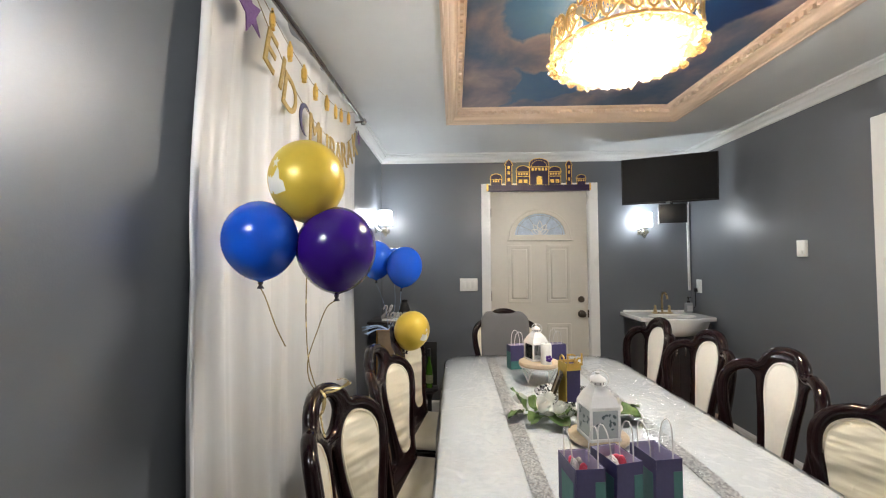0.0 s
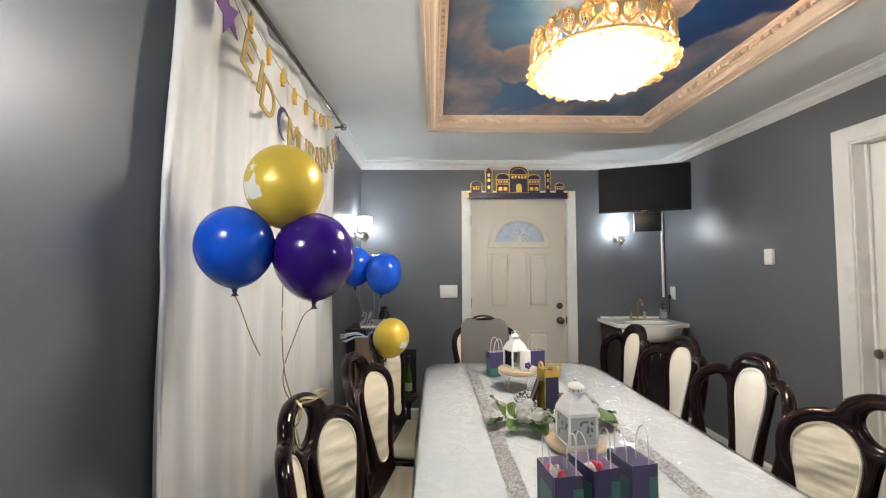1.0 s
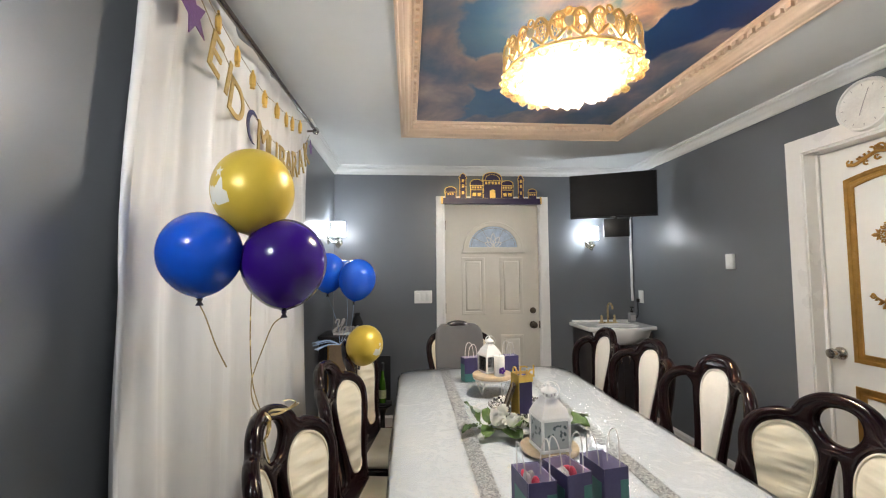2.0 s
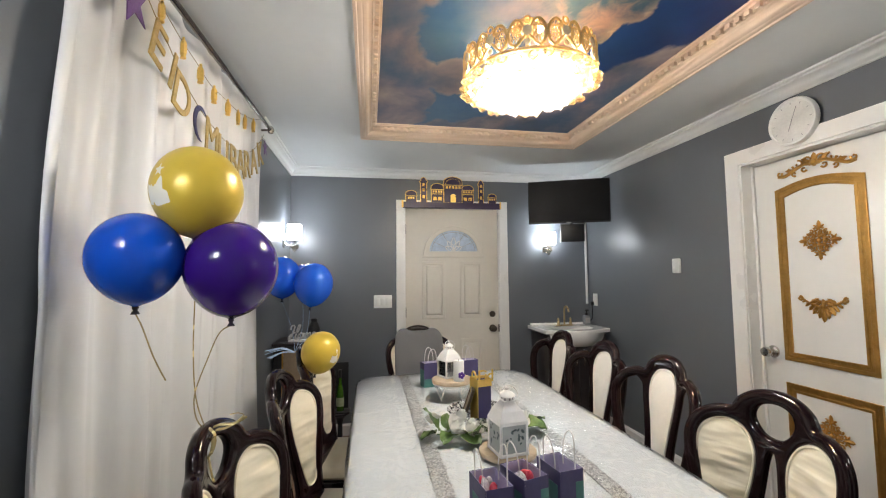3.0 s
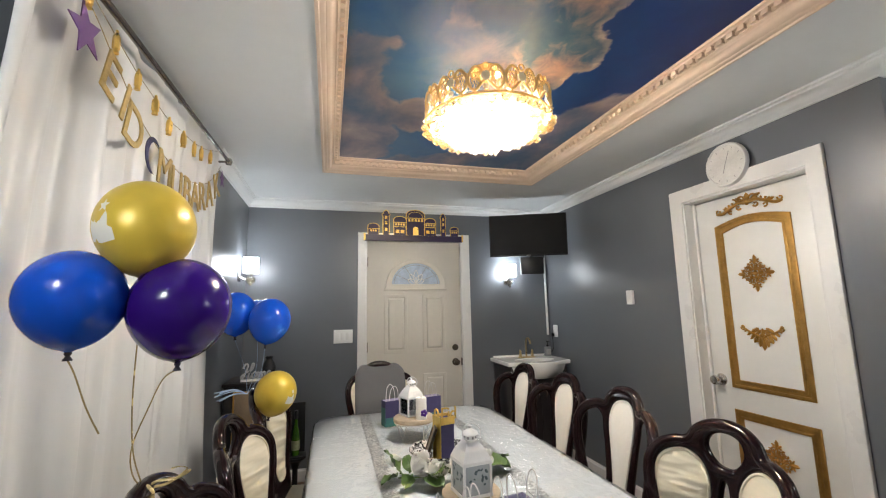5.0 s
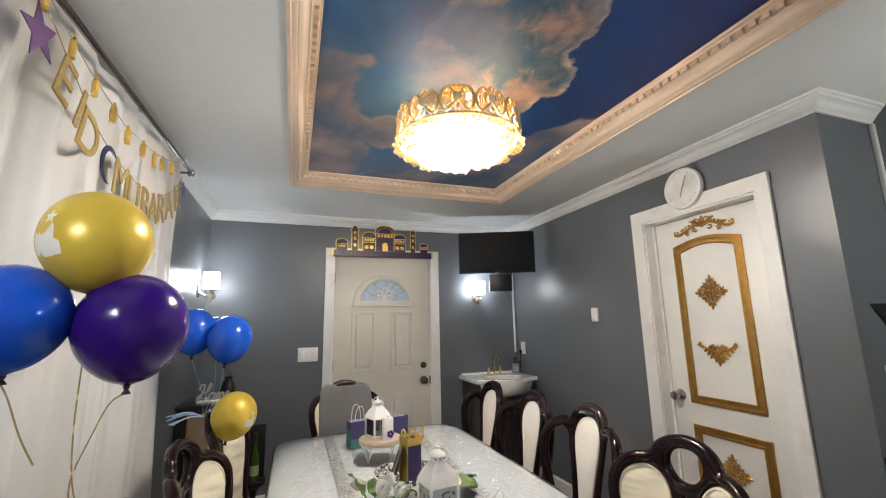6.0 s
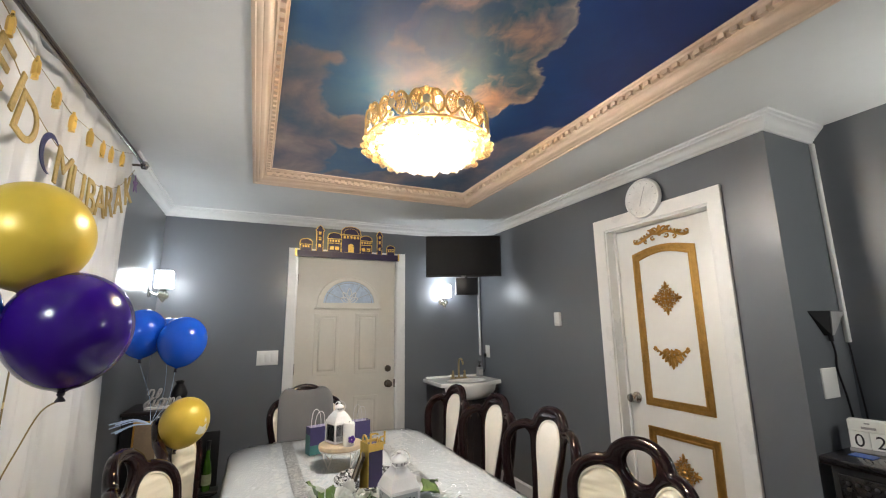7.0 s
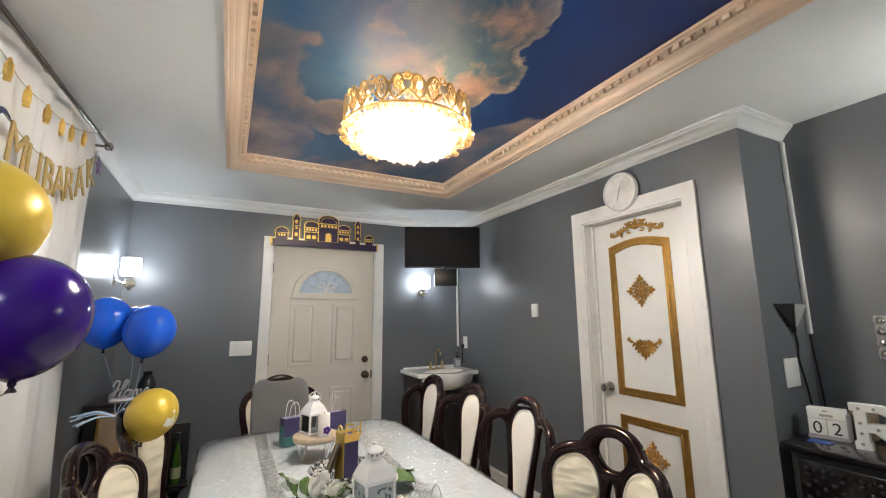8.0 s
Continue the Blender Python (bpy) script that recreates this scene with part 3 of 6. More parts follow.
for z, r, nm in ((0.895, 0.034, "door_knob"), (1.030, 0.030, "deadbolt")):
    prof = [(0, 0), (r, 0), (r, 0.006), (r * 0.8, 0.012), (r * 0.38, 0.014), (r * 0.38, 0.035), (r * 0.75, 0.04), (r * 0.85, 0.055), (r * 0.5, 0.066), (0, 0.068)] if nm == "door_knob" else [(0, 0), (r, 0), (r, 0.008), (r * 0.85, 0.016), (r * 0.3, 0.018), (0, 0.018)]
    bm = lathe(prof, 20)
    bm.transform(Matrix.Translation((1.572, YD + 0.018, z)) @ Matrix.Rotation(radians(90), 4, "X"))
    part(nm, bm, BRONZE, leaf, "dark bronze " + nm.replace("_", " "))
part("latch_plate", boxes((1.628, 1.640, YD + 0.004, YD + 0.018, 0.86, 0.93)), BRONZE, entry)
for z in (0.25, 1.02, 1.80):
    part("hinge", boxes((0.728, 0.738, YD + 0.002, YD + 0.02, z, z + 0.09)), BRONZE, entry)

side = tagged(new("door_2"), "white panelled door with gold mouldings and gilt ornaments, closed", "door", kind="structure")
east = lambda d: (lambda u, v, w: Vector((X1 - d - w, u, v)))
casing("casing", east(0.010), D2[0], D2[1], D2[2], 0.065, 0.085, 0.075, side)
RX = X1 + 0.075
part("jamb", boxes((X1 - 0.008, X1 + T, D2[0], D2[0] + 0.015, 0, D2[2]), (X1 - 0.008, X1 + T, D2[1] - 0.012, D2[1], 0, D2[2]), (X1 - 0.008, X1 + T, D2[0] + 0.015, D2[1] - 0.012, D2[2] - 0.015, D2[2]),
                   (RX - 0.016, RX - 0.004, D2[1] - 0.026, D2[1] - 0.012, 0, D2[2] - 0.015)), TRIM, side)
leaf2 = part("leaf", boxes((RX, RX + 0.04, D2[0] + 0.018, D2[1] - 0.015, 0.01, D2[2] - 0.018), bevel=0.002), DOORW, side)
face = lambda d: (lambda u, v, w: Vector((RX - d - w, u, v)))


def gilt_frame(y0, y1, z0, z1, arch):
    ring = lambda s: ring_loop(y0 + s, y1 - s, z0 + s, z1 - s, arch)
    bm = join_mesh(bmesh.new(), plate([ring(0), ring(0.014)], 0.003, 0.003, 2, face(0.004)))
    join_mesh(bm, plate([ring(0.013), ring(0.036)], 0.002, 0.002, 2, face(0.001)))
    join_mesh(bm, plate([ring(0.034), ring(0.042)], 0.003, 0.003, 2, face(0.003)))
    part("gilt_moulding", bm, GOLD, leaf2, "gold painted panel moulding")


gilt_frame(1.850, 2.275, 0.925, 1.855, 0.035)
gilt_frame(1.848, 2.277, 0.20, 0.800, 0.0)


def scroll(bm, c, size, turn, flip=1, r=0.006):
    """One C-scroll of a carved ornament, in the plane of the door."""
    pts = []
    for k in range(15):
        a = k / 14 * 1.55 * math.pi
        q = size * (1 - 0.62 * k / 14)
        pts.append((c[0] + flip * (math.cos(a + turn) * q), c[1] + math.sin(a + turn) * q))
    tube([(RX - 0.008, u, v) for u, v in pts], [r * (1.1 - 0.5 * k / 14) for k in range(15)], 6, bm)
    lathe([(0, -r * 1.3), (r * 1.3, 0), (0, r * 1.3)], 8, bm, (RX - 0.010, pts[-1][0], pts[-1][1]))


def leaflet(bm, c, length, width, turn):
    """One carved acanthus leaf, humped along its middle."""
    n = 7
    rows = []
    for k in range(n + 1):
        s = k / n
        wd = width * math.sin(math.pi * min(0.98, s * 0.9 + 0.08)) * (1 + 0.22 * math.sin(9 * s))
        for e, hgt in ((-1, 0.002), (0, 0.013 * (1 - 0.5 * s)), (1, 0.002)):
            u, v = e * wd / 2, s * length
            rows.append(bm.verts.new((RX - 0.002 - hgt, c[0] + u * math.cos(turn) - v * math.sin(turn), c[1] + u * math.sin(turn) + v * math.cos(turn))))
    for k in range(n):
        for e in (0, 1):
            i = 3 * k + e
            bm.faces.new((rows[i], rows[i + 1], rows[i + 4], rows[i + 3]))


def boss(bm, u, v, r):
    m = Matrix.Translation((RX - 0.008, u, v)) @ Matrix.Diagonal((0.8, 1, 1, 1))
    bmesh.ops.create_icosphere(bm, subdivisions=2, radius=r, matrix=m)


def diamond(name, cy, cz, s):
    """A pierced lozenge of scrolls and leaves, pointed at its four corners."""
    bm = bmesh.new()
    for k in range(4):
        a = k * math.pi / 2
        ca, sa = math.cos(a), math.sin(a)
        at = lambda u, v: (cy + s * (u * ca - v * sa), cz + s * (u * sa + v * ca))
        leaflet(bm, at(0, 0.058), 0.046 * s, 0.026 * s, a)
        leaflet(bm, at(0, 0.010), 0.040 * s, 0.020 * s, a)
        leaflet(bm, at(0.014, 0.014), 0.036 * s, 0.018 * s, a - math.pi / 4)
        for f in (-1, 1):
            for u, v, r0, turn in ((0.012, 0.056, 0.012, 0.3), (0.024, 0.038, 0.013, 2.0), (0.034, 0.046, 0.010, 0.9), (0.010, 0.030, 0.010, 3.6)):
                scroll(bm, at(f * u, v), r0 * s, (a if f > 0 else -a) + turn, f, 0.0042)
            leaflet(bm, at(f * 0.010, 0.070), 0.020 * s, 0.012 * s, a - f * 1.0)
    boss(bm, cy, cz, 0.014 * s)
    part(name, bm, GOLD, leaf2, "gilt carved diamond rosette")


diamond("gilt_rosette", 2.062, 1.562, 0.98)
diamond("gilt_rosette", 2.068, 0.590, 0.98)
bm = bmesh.new()
for f in (-1, 1):
    # a stalk that rises outwards to a scroll, with leaves hanging from it
    stalk = smooth([(RX - 0.007, 2.065 + f * u, 1.222 + v) for u, v in ((0.0, -0.012), (0.030, 0.008), (0.062, 0.018), (0.092, 0.036), (0.112, 0.052))], 5)
    tube(stalk, [0.0085 - 0.0002 * k for k in range(len(stalk))], 6, bm)
    scroll(bm, (2.065 + f * 0.108, 1.262), 0.013, math.pi / 2, f, 0.0055)
    for u, v, ln, wd, ang in ((0.010, 0.0, 0.062, 0.032, 168), (0.026, 0.004, 0.052, 0.028, 150), (0.044, 0.010, 0.042, 0.024, 142), (0.064, 0.018, 0.032, 0.020, 132),
                              (0.082, 0.030, 0.024, 0.016, 122), (0.060, 0.016, 0.048, 0.024, 300), (0.036, 0.006, 0.036, 0.022, 312)):
        leaflet(bm, (2.065 + f * u, 1.226 + v), ln, wd, f * -radians(ang))
    scroll(bm, (2.065 + f * 0.020, 1.244), 0.013, 0.4, f, 0.0048)
    scroll(bm, (2.065 + f * 0.032, 1.200), 0.011, 2.4, f, 0.0045)
leaflet(bm, (2.065, 1.232), 0.085, 0.036, math.pi)
leaflet(bm, (2.065, 1.228), 0.036, 0.026, 0)
boss(bm, 2.065, 1.226, 0.014)
part("gilt_acanthus", bm, GOLD, leaf2, "gilt carved spreading acanthus leaves")
bm = bmesh.new()
for f in (-1, 1):
    c = [(2.062 + f * u, 1.948 + v) for u, v in ((0.0, 0.01), (0.05, 0.018), (0.10, 0.0), (0.15, -0.022), (0.185, -0.018))]
    tube([(RX - 0.008, *p) for p in smooth(c, 5)], 0.009, 6, bm)
    for k, (u, v, r) in enumerate(((0.03, 0.03, 0.022), (0.075, 0.022, 0.022), (0.12, 0.002, 0.020), (0.18, -0.006, 0.016), (0.05, -0.008, 0.016), (0.10, -0.022, 0.014))):
        scroll(bm, (2.062 + f * u, 1.95 + v), r, 0.8 + 0.7 * k, f, 0.0052)
    leaflet(bm, (2.062 + f * 0.01, 1.955), 0.07, 0.03, f * radians(-50))
    leaflet(bm, (2.062 + f * 0.10, 1.945), 0.05, 0.022, f * radians(-80))
leaflet(bm, (2.062, 1.945), 0.072, 0.04, 0)
boss(bm, 2.062, 1.965, 0.018)
part("gilt_crest", bm, GOLD, leaf2, "gilt carved scroll crest")
bm = lathe([(0, 0), (0.034, 0), (0.034, 0.005), (0.026, 0.012), (0.013, 0.016), (0.013, 0.034), (0.024, 0.040), (0.028, 0.052), (0.024, 0.066), (0, 0.07)], 20)
bm.transform(Matrix.Translation((RX, 2.345, 0.955)) @ Matrix.Rotation(radians(-90), 4, "Y"))
part("door_knob", bm, STEEL, leaf2, "satin nickel door knob")


# ---- chairs ----
def bend(flip=0.0):
    """From the flat of the back (across, up, depth) to the chair: it leans back and curves round the sitter."""
    return lambda u, v, w: Vector((0.03 - 0.17 * (v - 0.42) + 1.5 * u * u + w, u, v))


def mirror_loop(half):
    return [(u, v) for u, v in half] + [(-u, v) for u, v in reversed(half) if abs(u) > 1e-6]


def loop2(points, n=5):
    return [(p.x, p.y) for p in smooth([(u, v, 0) for u, v in points], n, True)]


def shrink(loop, d):
    out = []
    for i, (u, v) in enumerate(loop):
        a, b = loop[i - 1], loop[(i + 1) % len(loop)]
        t = Vector((b[0] - a[0], b[1] - a[1])).normalized()
        out.append((u - t.y * d, v + t.x * d))
    return out


def cushion(loop, puff, crease=0.0):
    """A padded panel that swells from its rim, front and back."""
    bm = bmesh.new()
    cu, cv = sum(p[0] for p in loop) / len(loop), sum(p[1] for p in loop) / len(loop)
    put = bend()
    for sgn in (1, -1):
        rings = []
        for s in (1.0, 0.95, 0.88, 0.78, 0.68, 0.57, 0.46, 0.34, 0.22, 0.1):
            row = []
            for u, v in loop:
                u, v = cu + (u - cu) * s, cv + (v - cv) * s
                fold = crease * (1 - s ** 4) * (noise.noise((u * 6, v * 22 + u * 7, 4.0)) + 0.35 * noise.noise((u * 12, v * 48, 9.0)))
                row.append(bm.verts.new(put(u, v, sgn * (0.004 + puff * math.sqrt(max(0, 1 - s * s)) + fold))))
            rings.append(row)
        mid = bm.verts.new(put(cu, cv, sgn * (0.004 + puff)))
        n = len(loop)
        for a, b in zip(rings, rings[1:]):
            for k in range(n):
                bm.faces.new((a[k], a[(k + 1) % n], b[(k + 1) % n], b[k]))
        for k in range(n):
            bm.faces.new((rings[-1][k], rings[-1][(k + 1) % n], mid))
    return bm


OUT_B = loop2(mirror_loop([(0.0, 1.040), (0.060, 1.030), (0.105, 1.002), (0.128, 0.968), (0.165, 0.962), (0.212, 0.935), (0.238, 0.880), (0.236, 0.80), (0.215, 0.70), (0.190, 0.58), (0.178, 0.44), (0.14, 0.425)]), 5)
OUT_A = loop2(mirror_loop([(0.0, 1.040), (0.055, 1.030), (0.090, 1.000), (0.108, 0.966), (0.145, 0.968), (0.200, 0.945), (0.234, 0.890), (0.236, 0.81), (0.215, 0.70), (0.185, 0.58), (0.172, 0.44), (0.14, 0.425)]), 5)
PAD_B = [loop2([(s * u, v) for u, v in ((0.130, 0.930), (0.184, 0.908), (0.208, 0.855), (0.203, 0.770), (0.178, 0.660), (0.154, 0.560), (0.122, 0.535), (0.090, 0.560), (0.068, 0.660), (0.047, 0.770), (0.047, 0.850), (0.078, 0.907))[::s]]) for s in (1, -1)]
HOLE_B = [loop2(mirror_loop([(0.0, 1.002), (0.046, 0.989), (0.062, 0.950), (0.036, 0.908), (0.0, 0.896)])), loop2(mirror_loop([(0.0, 0.862), (0.014, 0.83), (0.026, 0.72), (0.044, 0.56), (0.03, 0.525), (0.0, 0.525)]))]
PAD_A = [loop2(mirror_loop([(0.0, 0.985), (0.045, 0.970), (0.070, 0.920), (0.070, 0.850), (0.052, 0.740), (0.036, 0.620), (0.030, 0.54), (0.0, 0.525)]))]
HOLE_A = [loop2([(s * u, v) for u, v in ((0.150, 0.932), (0.190, 0.908), (0.206, 0.845), (0.192, 0.740), (0.162, 0.620), (0.128, 0.53), (0.080, 0.53), (0.074, 0.640), (0.087, 0.760), (0.102, 0.850), (0.112, 0.905))[::s]]) for s in (1, -1)]


def chair(kind, label, group, m):
    ob = thing("dining_chair", label, "chair", group=group)
    outline, pads, holes, cloth = (OUT_B, PAD_B, HOLE_B, CREAM) if kind == "B" else (OUT_A, PAD_A, HOLE_A, CREAMW)
    frame_ = part("back_frame", join_mesh(bmesh.new(), plate([inset(outline, 0.015)] + [inset(p, -0.013) for p in pads + holes], 0.006 if kind == "B" else 0.001, 0.015, 4, bend())), WOOD, ob)
    part("back_rim", tube([bend()(u, v, 0.0) for u, v in inset(outline, 0.0175)], 0.0225 if kind == "A" else 0.0205, 12, closed=True), WOOD, ob)
    for p in pads:
        pad = part("back_pad", cushion(p, 0.020, 0.004 if kind == "B" else 0.0006), cloth, ob)
        part("piping", tube([bend()(u, v, 0.012) for u, v in inset(p, 0.005)], 0.0042, 6, closed=True), cloth, pad)
    bm = bmesh.new()
    box(bm, 0.05, 0.47, -0.215, 0.215, 0.43, 0.485, 0.024, 3)
    part("seat", bm, cloth, ob)
    part("seat_frame", boxes((0.02, 0.46, -0.22, 0.22, 0.375, 0.43), bevel=0.008), WOOD, ob)
    for sx, sy in ((0.05, -0.18), (0.05, 0.18), (0.43, -0.19), (0.43, 0.19)):
        back = sx < 0.2
        part("leg", tube(smooth([(sx, sy, 0.40), (sx + (-0.01 if back else 0.012), sy, 0.28), (sx + (-0.03 if back else 0.0), sy, 0.12), (sx + (-0.06 if back else 0.01), sy, 0.006)], 4), [0.026 - 0.0009 * k for k in range(13)], 8), WOOD, ob)
    part("stretcher", boxes((0.06, 0.42, -0.012, 0.012, 0.16, 0.185), (0.045, 0.075, -0.18, 0.18, 0.16, 0.185), (0.405, 0.43, -0.19, 0.19, 0.16, 0.185), bevel=0.004), WOOD, ob)
    ob.matrix_basis = m
    return ob


def inset(loop, d):
    """The loop moved d metres towards its inside."""
    return shrink(loop, d if _ccw(loop) else -d)


def _ccw(loop):
    return sum(a[0] * b[1] - b[0] * a[1] for a, b in zip(loop, loop[1:] + loop[:1])) > 0


LAB_B = "dark mahogany chair with two cream satin back pads"
LAB_A = "dark mahogany dining chair with one white vase-shaped back pad"
G = "chairs round the dining table"
b0 = chair("B", LAB_B + ", gold ribbon tied", G, pose(0.062, 1.518, -0.012, 0, 0, -9))
tagged(copy_thing(b0, pose(0.099, 2.106, -0.012, 0, 0, -9)), LAB_B)
tagged(copy_thing(b0, pose(0.115, 2.68, -0.008, 0, 0, -8)), LAB_B + ", blue ribbon tied")
tagged(copy_thing(b0, pose(1.580, 1.447, -0.012, 0, 0, 187)), LAB_B + ", white door behind")
tagged(copy_thing(b0, pose(0.755, 3.375, -0.006, 0, 0, -90)), LAB_B + ", grey cover on")
a0 = chair("A", LAB_A, G, pose(1.628, 1.985, -0.004, 0, 0, 186))
for y, x, r in ((2.43, 1.612, 187), (2.88, 1.580, 187)):
    copy_thing(a0, pose(x, y, -0.006, 0, 0, r))

# the grey cover over the chair at the head of the table
bm = bmesh.new()
cov = loop2(mirror_loop([(0.0, 0.998), (0.05, 1.000), (0.09, 1.012), (0.120, 1.012), (0.145, 1.000), (0.172, 0.95), (0.176, 0.80), (0.168, 0.60), (0.150, 0.50), (0.0, 0.50)]), 4)
for sgn in (1, -1):
    rings = [[bm.verts.new(bend()(u * s, 0.76 + (v - 0.76) * s, sgn * (0.012 + 0.040 * math.sqrt(1 - s * s * 0.98) ** 0.6))) for u, v in cov] for s in (1, 0.96, 0.85, 0.6, 0.3)]
    for a, b in zip(rings, rings[1:]):
        for k in range(len(cov)):
            bm.faces.new((a[k], a[(k + 1) % len(cov)], b[(k + 1) % len(cov)], b[k]))
    bm.faces.new(rings[-1])
    if sgn == 1:
        first = rings[0]
for k in range(len(cov)):
    bm.faces.new((first[k], rings[0][k], rings[0][(k + 1) % len(cov)], first[(k + 1) % len(cov)]))
cover = tagged(part("chair_cover", bm, GREY), "plain grey cloth cover draped over the chair back", "cover")
cover.matrix_basis = pose(0.755, 3.375, 0, 0, 0, -90)


# ---- table ----
def table_loop(grow=0.0, n=8):
    x0, x1, y0, y1, r = 0.338 - grow, 1.402 + grow, 0.95 - grow, 3.09 + grow, 0.17 + grow
    out = []
    for cx_, cy_, a in ((x1 - r, y1 - r, 0), (x0 + r, y1 - r, 90), (x0 + r, y0 + r, 180), (x1 - r, y0 + r, 270)):
        out += [(cx_ + r * math.cos(radians(a + 90 * k / n)), cy_ + r * math.sin(radians(a + 90 * k / n))) for k in range(n + 1)]
    dense = []
    for a, b in zip(out, out[1:] + out[:1]):
        d = math.hypot(b[0] - a[0], b[1] - a[1])
        k = max(1, round(d / 0.04))
        dense += [(a[0] + (b[0] - a[0]) * i / k, a[1] + (b[1] - a[1]) * i / k) for i in range(k)]
    return dense


ZT = 0.755
table = thing("dining_table", "long dark wood dining table with rounded corners, under its cloth", "table")
part("tabletop", join_mesh(bmesh.new(), plate([table_loop(-0.004)], 0.024, 0.006, 2, lambda u, v, w: Vector((u, v, ZT - 0.022 + w)))), WOOD, table)
part("apron", boxes((0.47, 1.29, 1.08, 1.11, 0.62, 0.71), (0.47, 1.29, 2.93, 2.96, 0.62, 0.71), (0.47, 0.50, 1.11, 2.93, 0.62, 0.71), (1.26, 1.29, 1.11, 2.93, 0.62, 0.71)), WOOD, table)
for lx in (0.50, 1.25):
    for ly in (1.12, 2.91):
        part("leg", lathe([(0, 0), (0.03, 0), (0.036, 0.04), (0.028, 0.08), (0.045, 0.30), (0.03, 0.36), (0.05, 0.45), (0.05, 0.70), (0, 0.70)], 16, at=(lx, ly, 0)), WOOD, table)


def draped(drop, lift, ripple, name, mat, label):
    """A cloth that lies on the top and hangs over its edge in soft folds."""
    bm = bmesh.new()
    edge = table_loop()
    cx_, cy_ = 0.877, 2.02
    rings = [[bm.verts.new((cx_ + (u - cx_) * s, cy_ + (v - cy_) * s, ZT + lift + 0.0012 * noise.noise((u * s * 5, v * s * 5, lift * 90)))) for u, v in edge] for s in (0.15, 0.4, 0.62, 0.8, 0.92, 0.985)]
    outer = table_loop(0.012)
    for z, g in ((-0.004, 0.5), (-0.016, 0.9), (-0.06, 1.0), (-0.13, 1.1), (-drop, 1.25)):
        row = []
        for k, ((u, v), (a, b)) in enumerate(zip(edge, outer)):
            f = ripple * min(1, -z / 0.12) * (math.sin(k * 0.62) + 0.6 * math.sin(k * 0.27 + 1.0))
            row.append(bm.verts.new((u + (a - u) * (g + f + lift * 60), v + (b - v) * (g + f + lift * 60), ZT + lift + z)))
        rings.append(row)
    bm.faces.new(rings[0])
    n = len(edge)
    for a, b in zip(rings, rings[1:]):
        for k in range(n):
            bm.faces.new((a[k], a[(k + 1) % n], b[(k + 1) % n], b[k]))
    return tagged(part(name, bm, mat), label, name.replace("_", " ").split()[-1])


ob = draped(0.27, 0.004, 0.9, "tablecloth", SATIN, "white satin tablecloth hanging over the table edge")
ob["category"] = "tablecloth"
for x in (0.618, 1.115):
    bm = bmesh.new()
    box(bm, x - 0.027, x + 0.027, 1.0, 3.06, ZT + 0.0062, ZT + 0.0086)
    for s in (-1, 1):
        for k in range(80):
            lathe([(0, 0.001), (0.003, 0.0), (0.003, 0.0014), (0, 0.002)], 6, bm, (x + s * 0.028, 1.01 + 0.0257 * k, ZT + 0.0066))
    tagged(part("lace_band", bm, LACE), "silver sequin lace band along the tablecloth", "lace band", "lace bands")
ob = draped(0.24, 0.010, 1.3, "plastic_cover", FILM, "clear wrinkled vinyl cover over the white tablecloth")
ob["category"] = "table cover"


# ---- curtain, rod and banner ----
def rod_z(y):
    return 2.275 + 0.036 * (y - 1.6)


RODX = -0.225
cur = bmesh.new()
NU, NV = 170, 26
grid = []
for j in range(NV + 1):
    s = j / NV
    row = []
    for i in range(NU + 1):
        u = i / NU
        y = (1.368 - 0.094 * math.sin(math.pi / 2 * min(1, 2.3 * s))) * (1 - u) + 2.985 * u - 0.02 * s * u
        z = (rod_z(y) + 0.052) * (1 - s) + 0.03 * s
        a = 0.024 + 0.012 * s
        q = math.sin(u * 62 + 1.2 * math.sin(2.2 * s + 9 * u))
        fold = a * (math.copysign(abs(q) ** 1.5, q) * 0.75 + math.sin(u * 24 + 2.0 + 0.9 * s) * 0.75)
        top = math.exp(-s * 30)
        x = -0.268 + fold * (1 - 0.6 * top) + 0.010 * noise.noise((0, y * 3, z * 2))
        if abs(z - 1.36) < 0.02:
            x += 0.003
        row.append(cur.verts.new((max(x, X0 + 0.012), y, z)))
    grid.append(row)
for a, b in zip(grid, grid[1:]):
    for i in range(NU):
        cur.faces.new((a[i], a[i + 1], b[i + 1], b[i]))
curtain = tagged(part("curtain", cur, CURTAIN), "white satin curtain hanging in folds to the floor", "curtain")
sol = curtain.modifiers.new("thickness", "SOLIDIFY")
sol.thickness = 0.003
part("tie_cord", tube(smooth([(-0.270, 1.392, 1.995), (-0.262, 1.378, 1.985), (-0.258, 1.372, 1.955), (-0.262, 1.378, 1.930), (-0.268, 1.390, 1.955), (-0.270, 1.385, 1.915)], 5), 0.004, 6), CORD, curtain, "white cord loop at the edge")

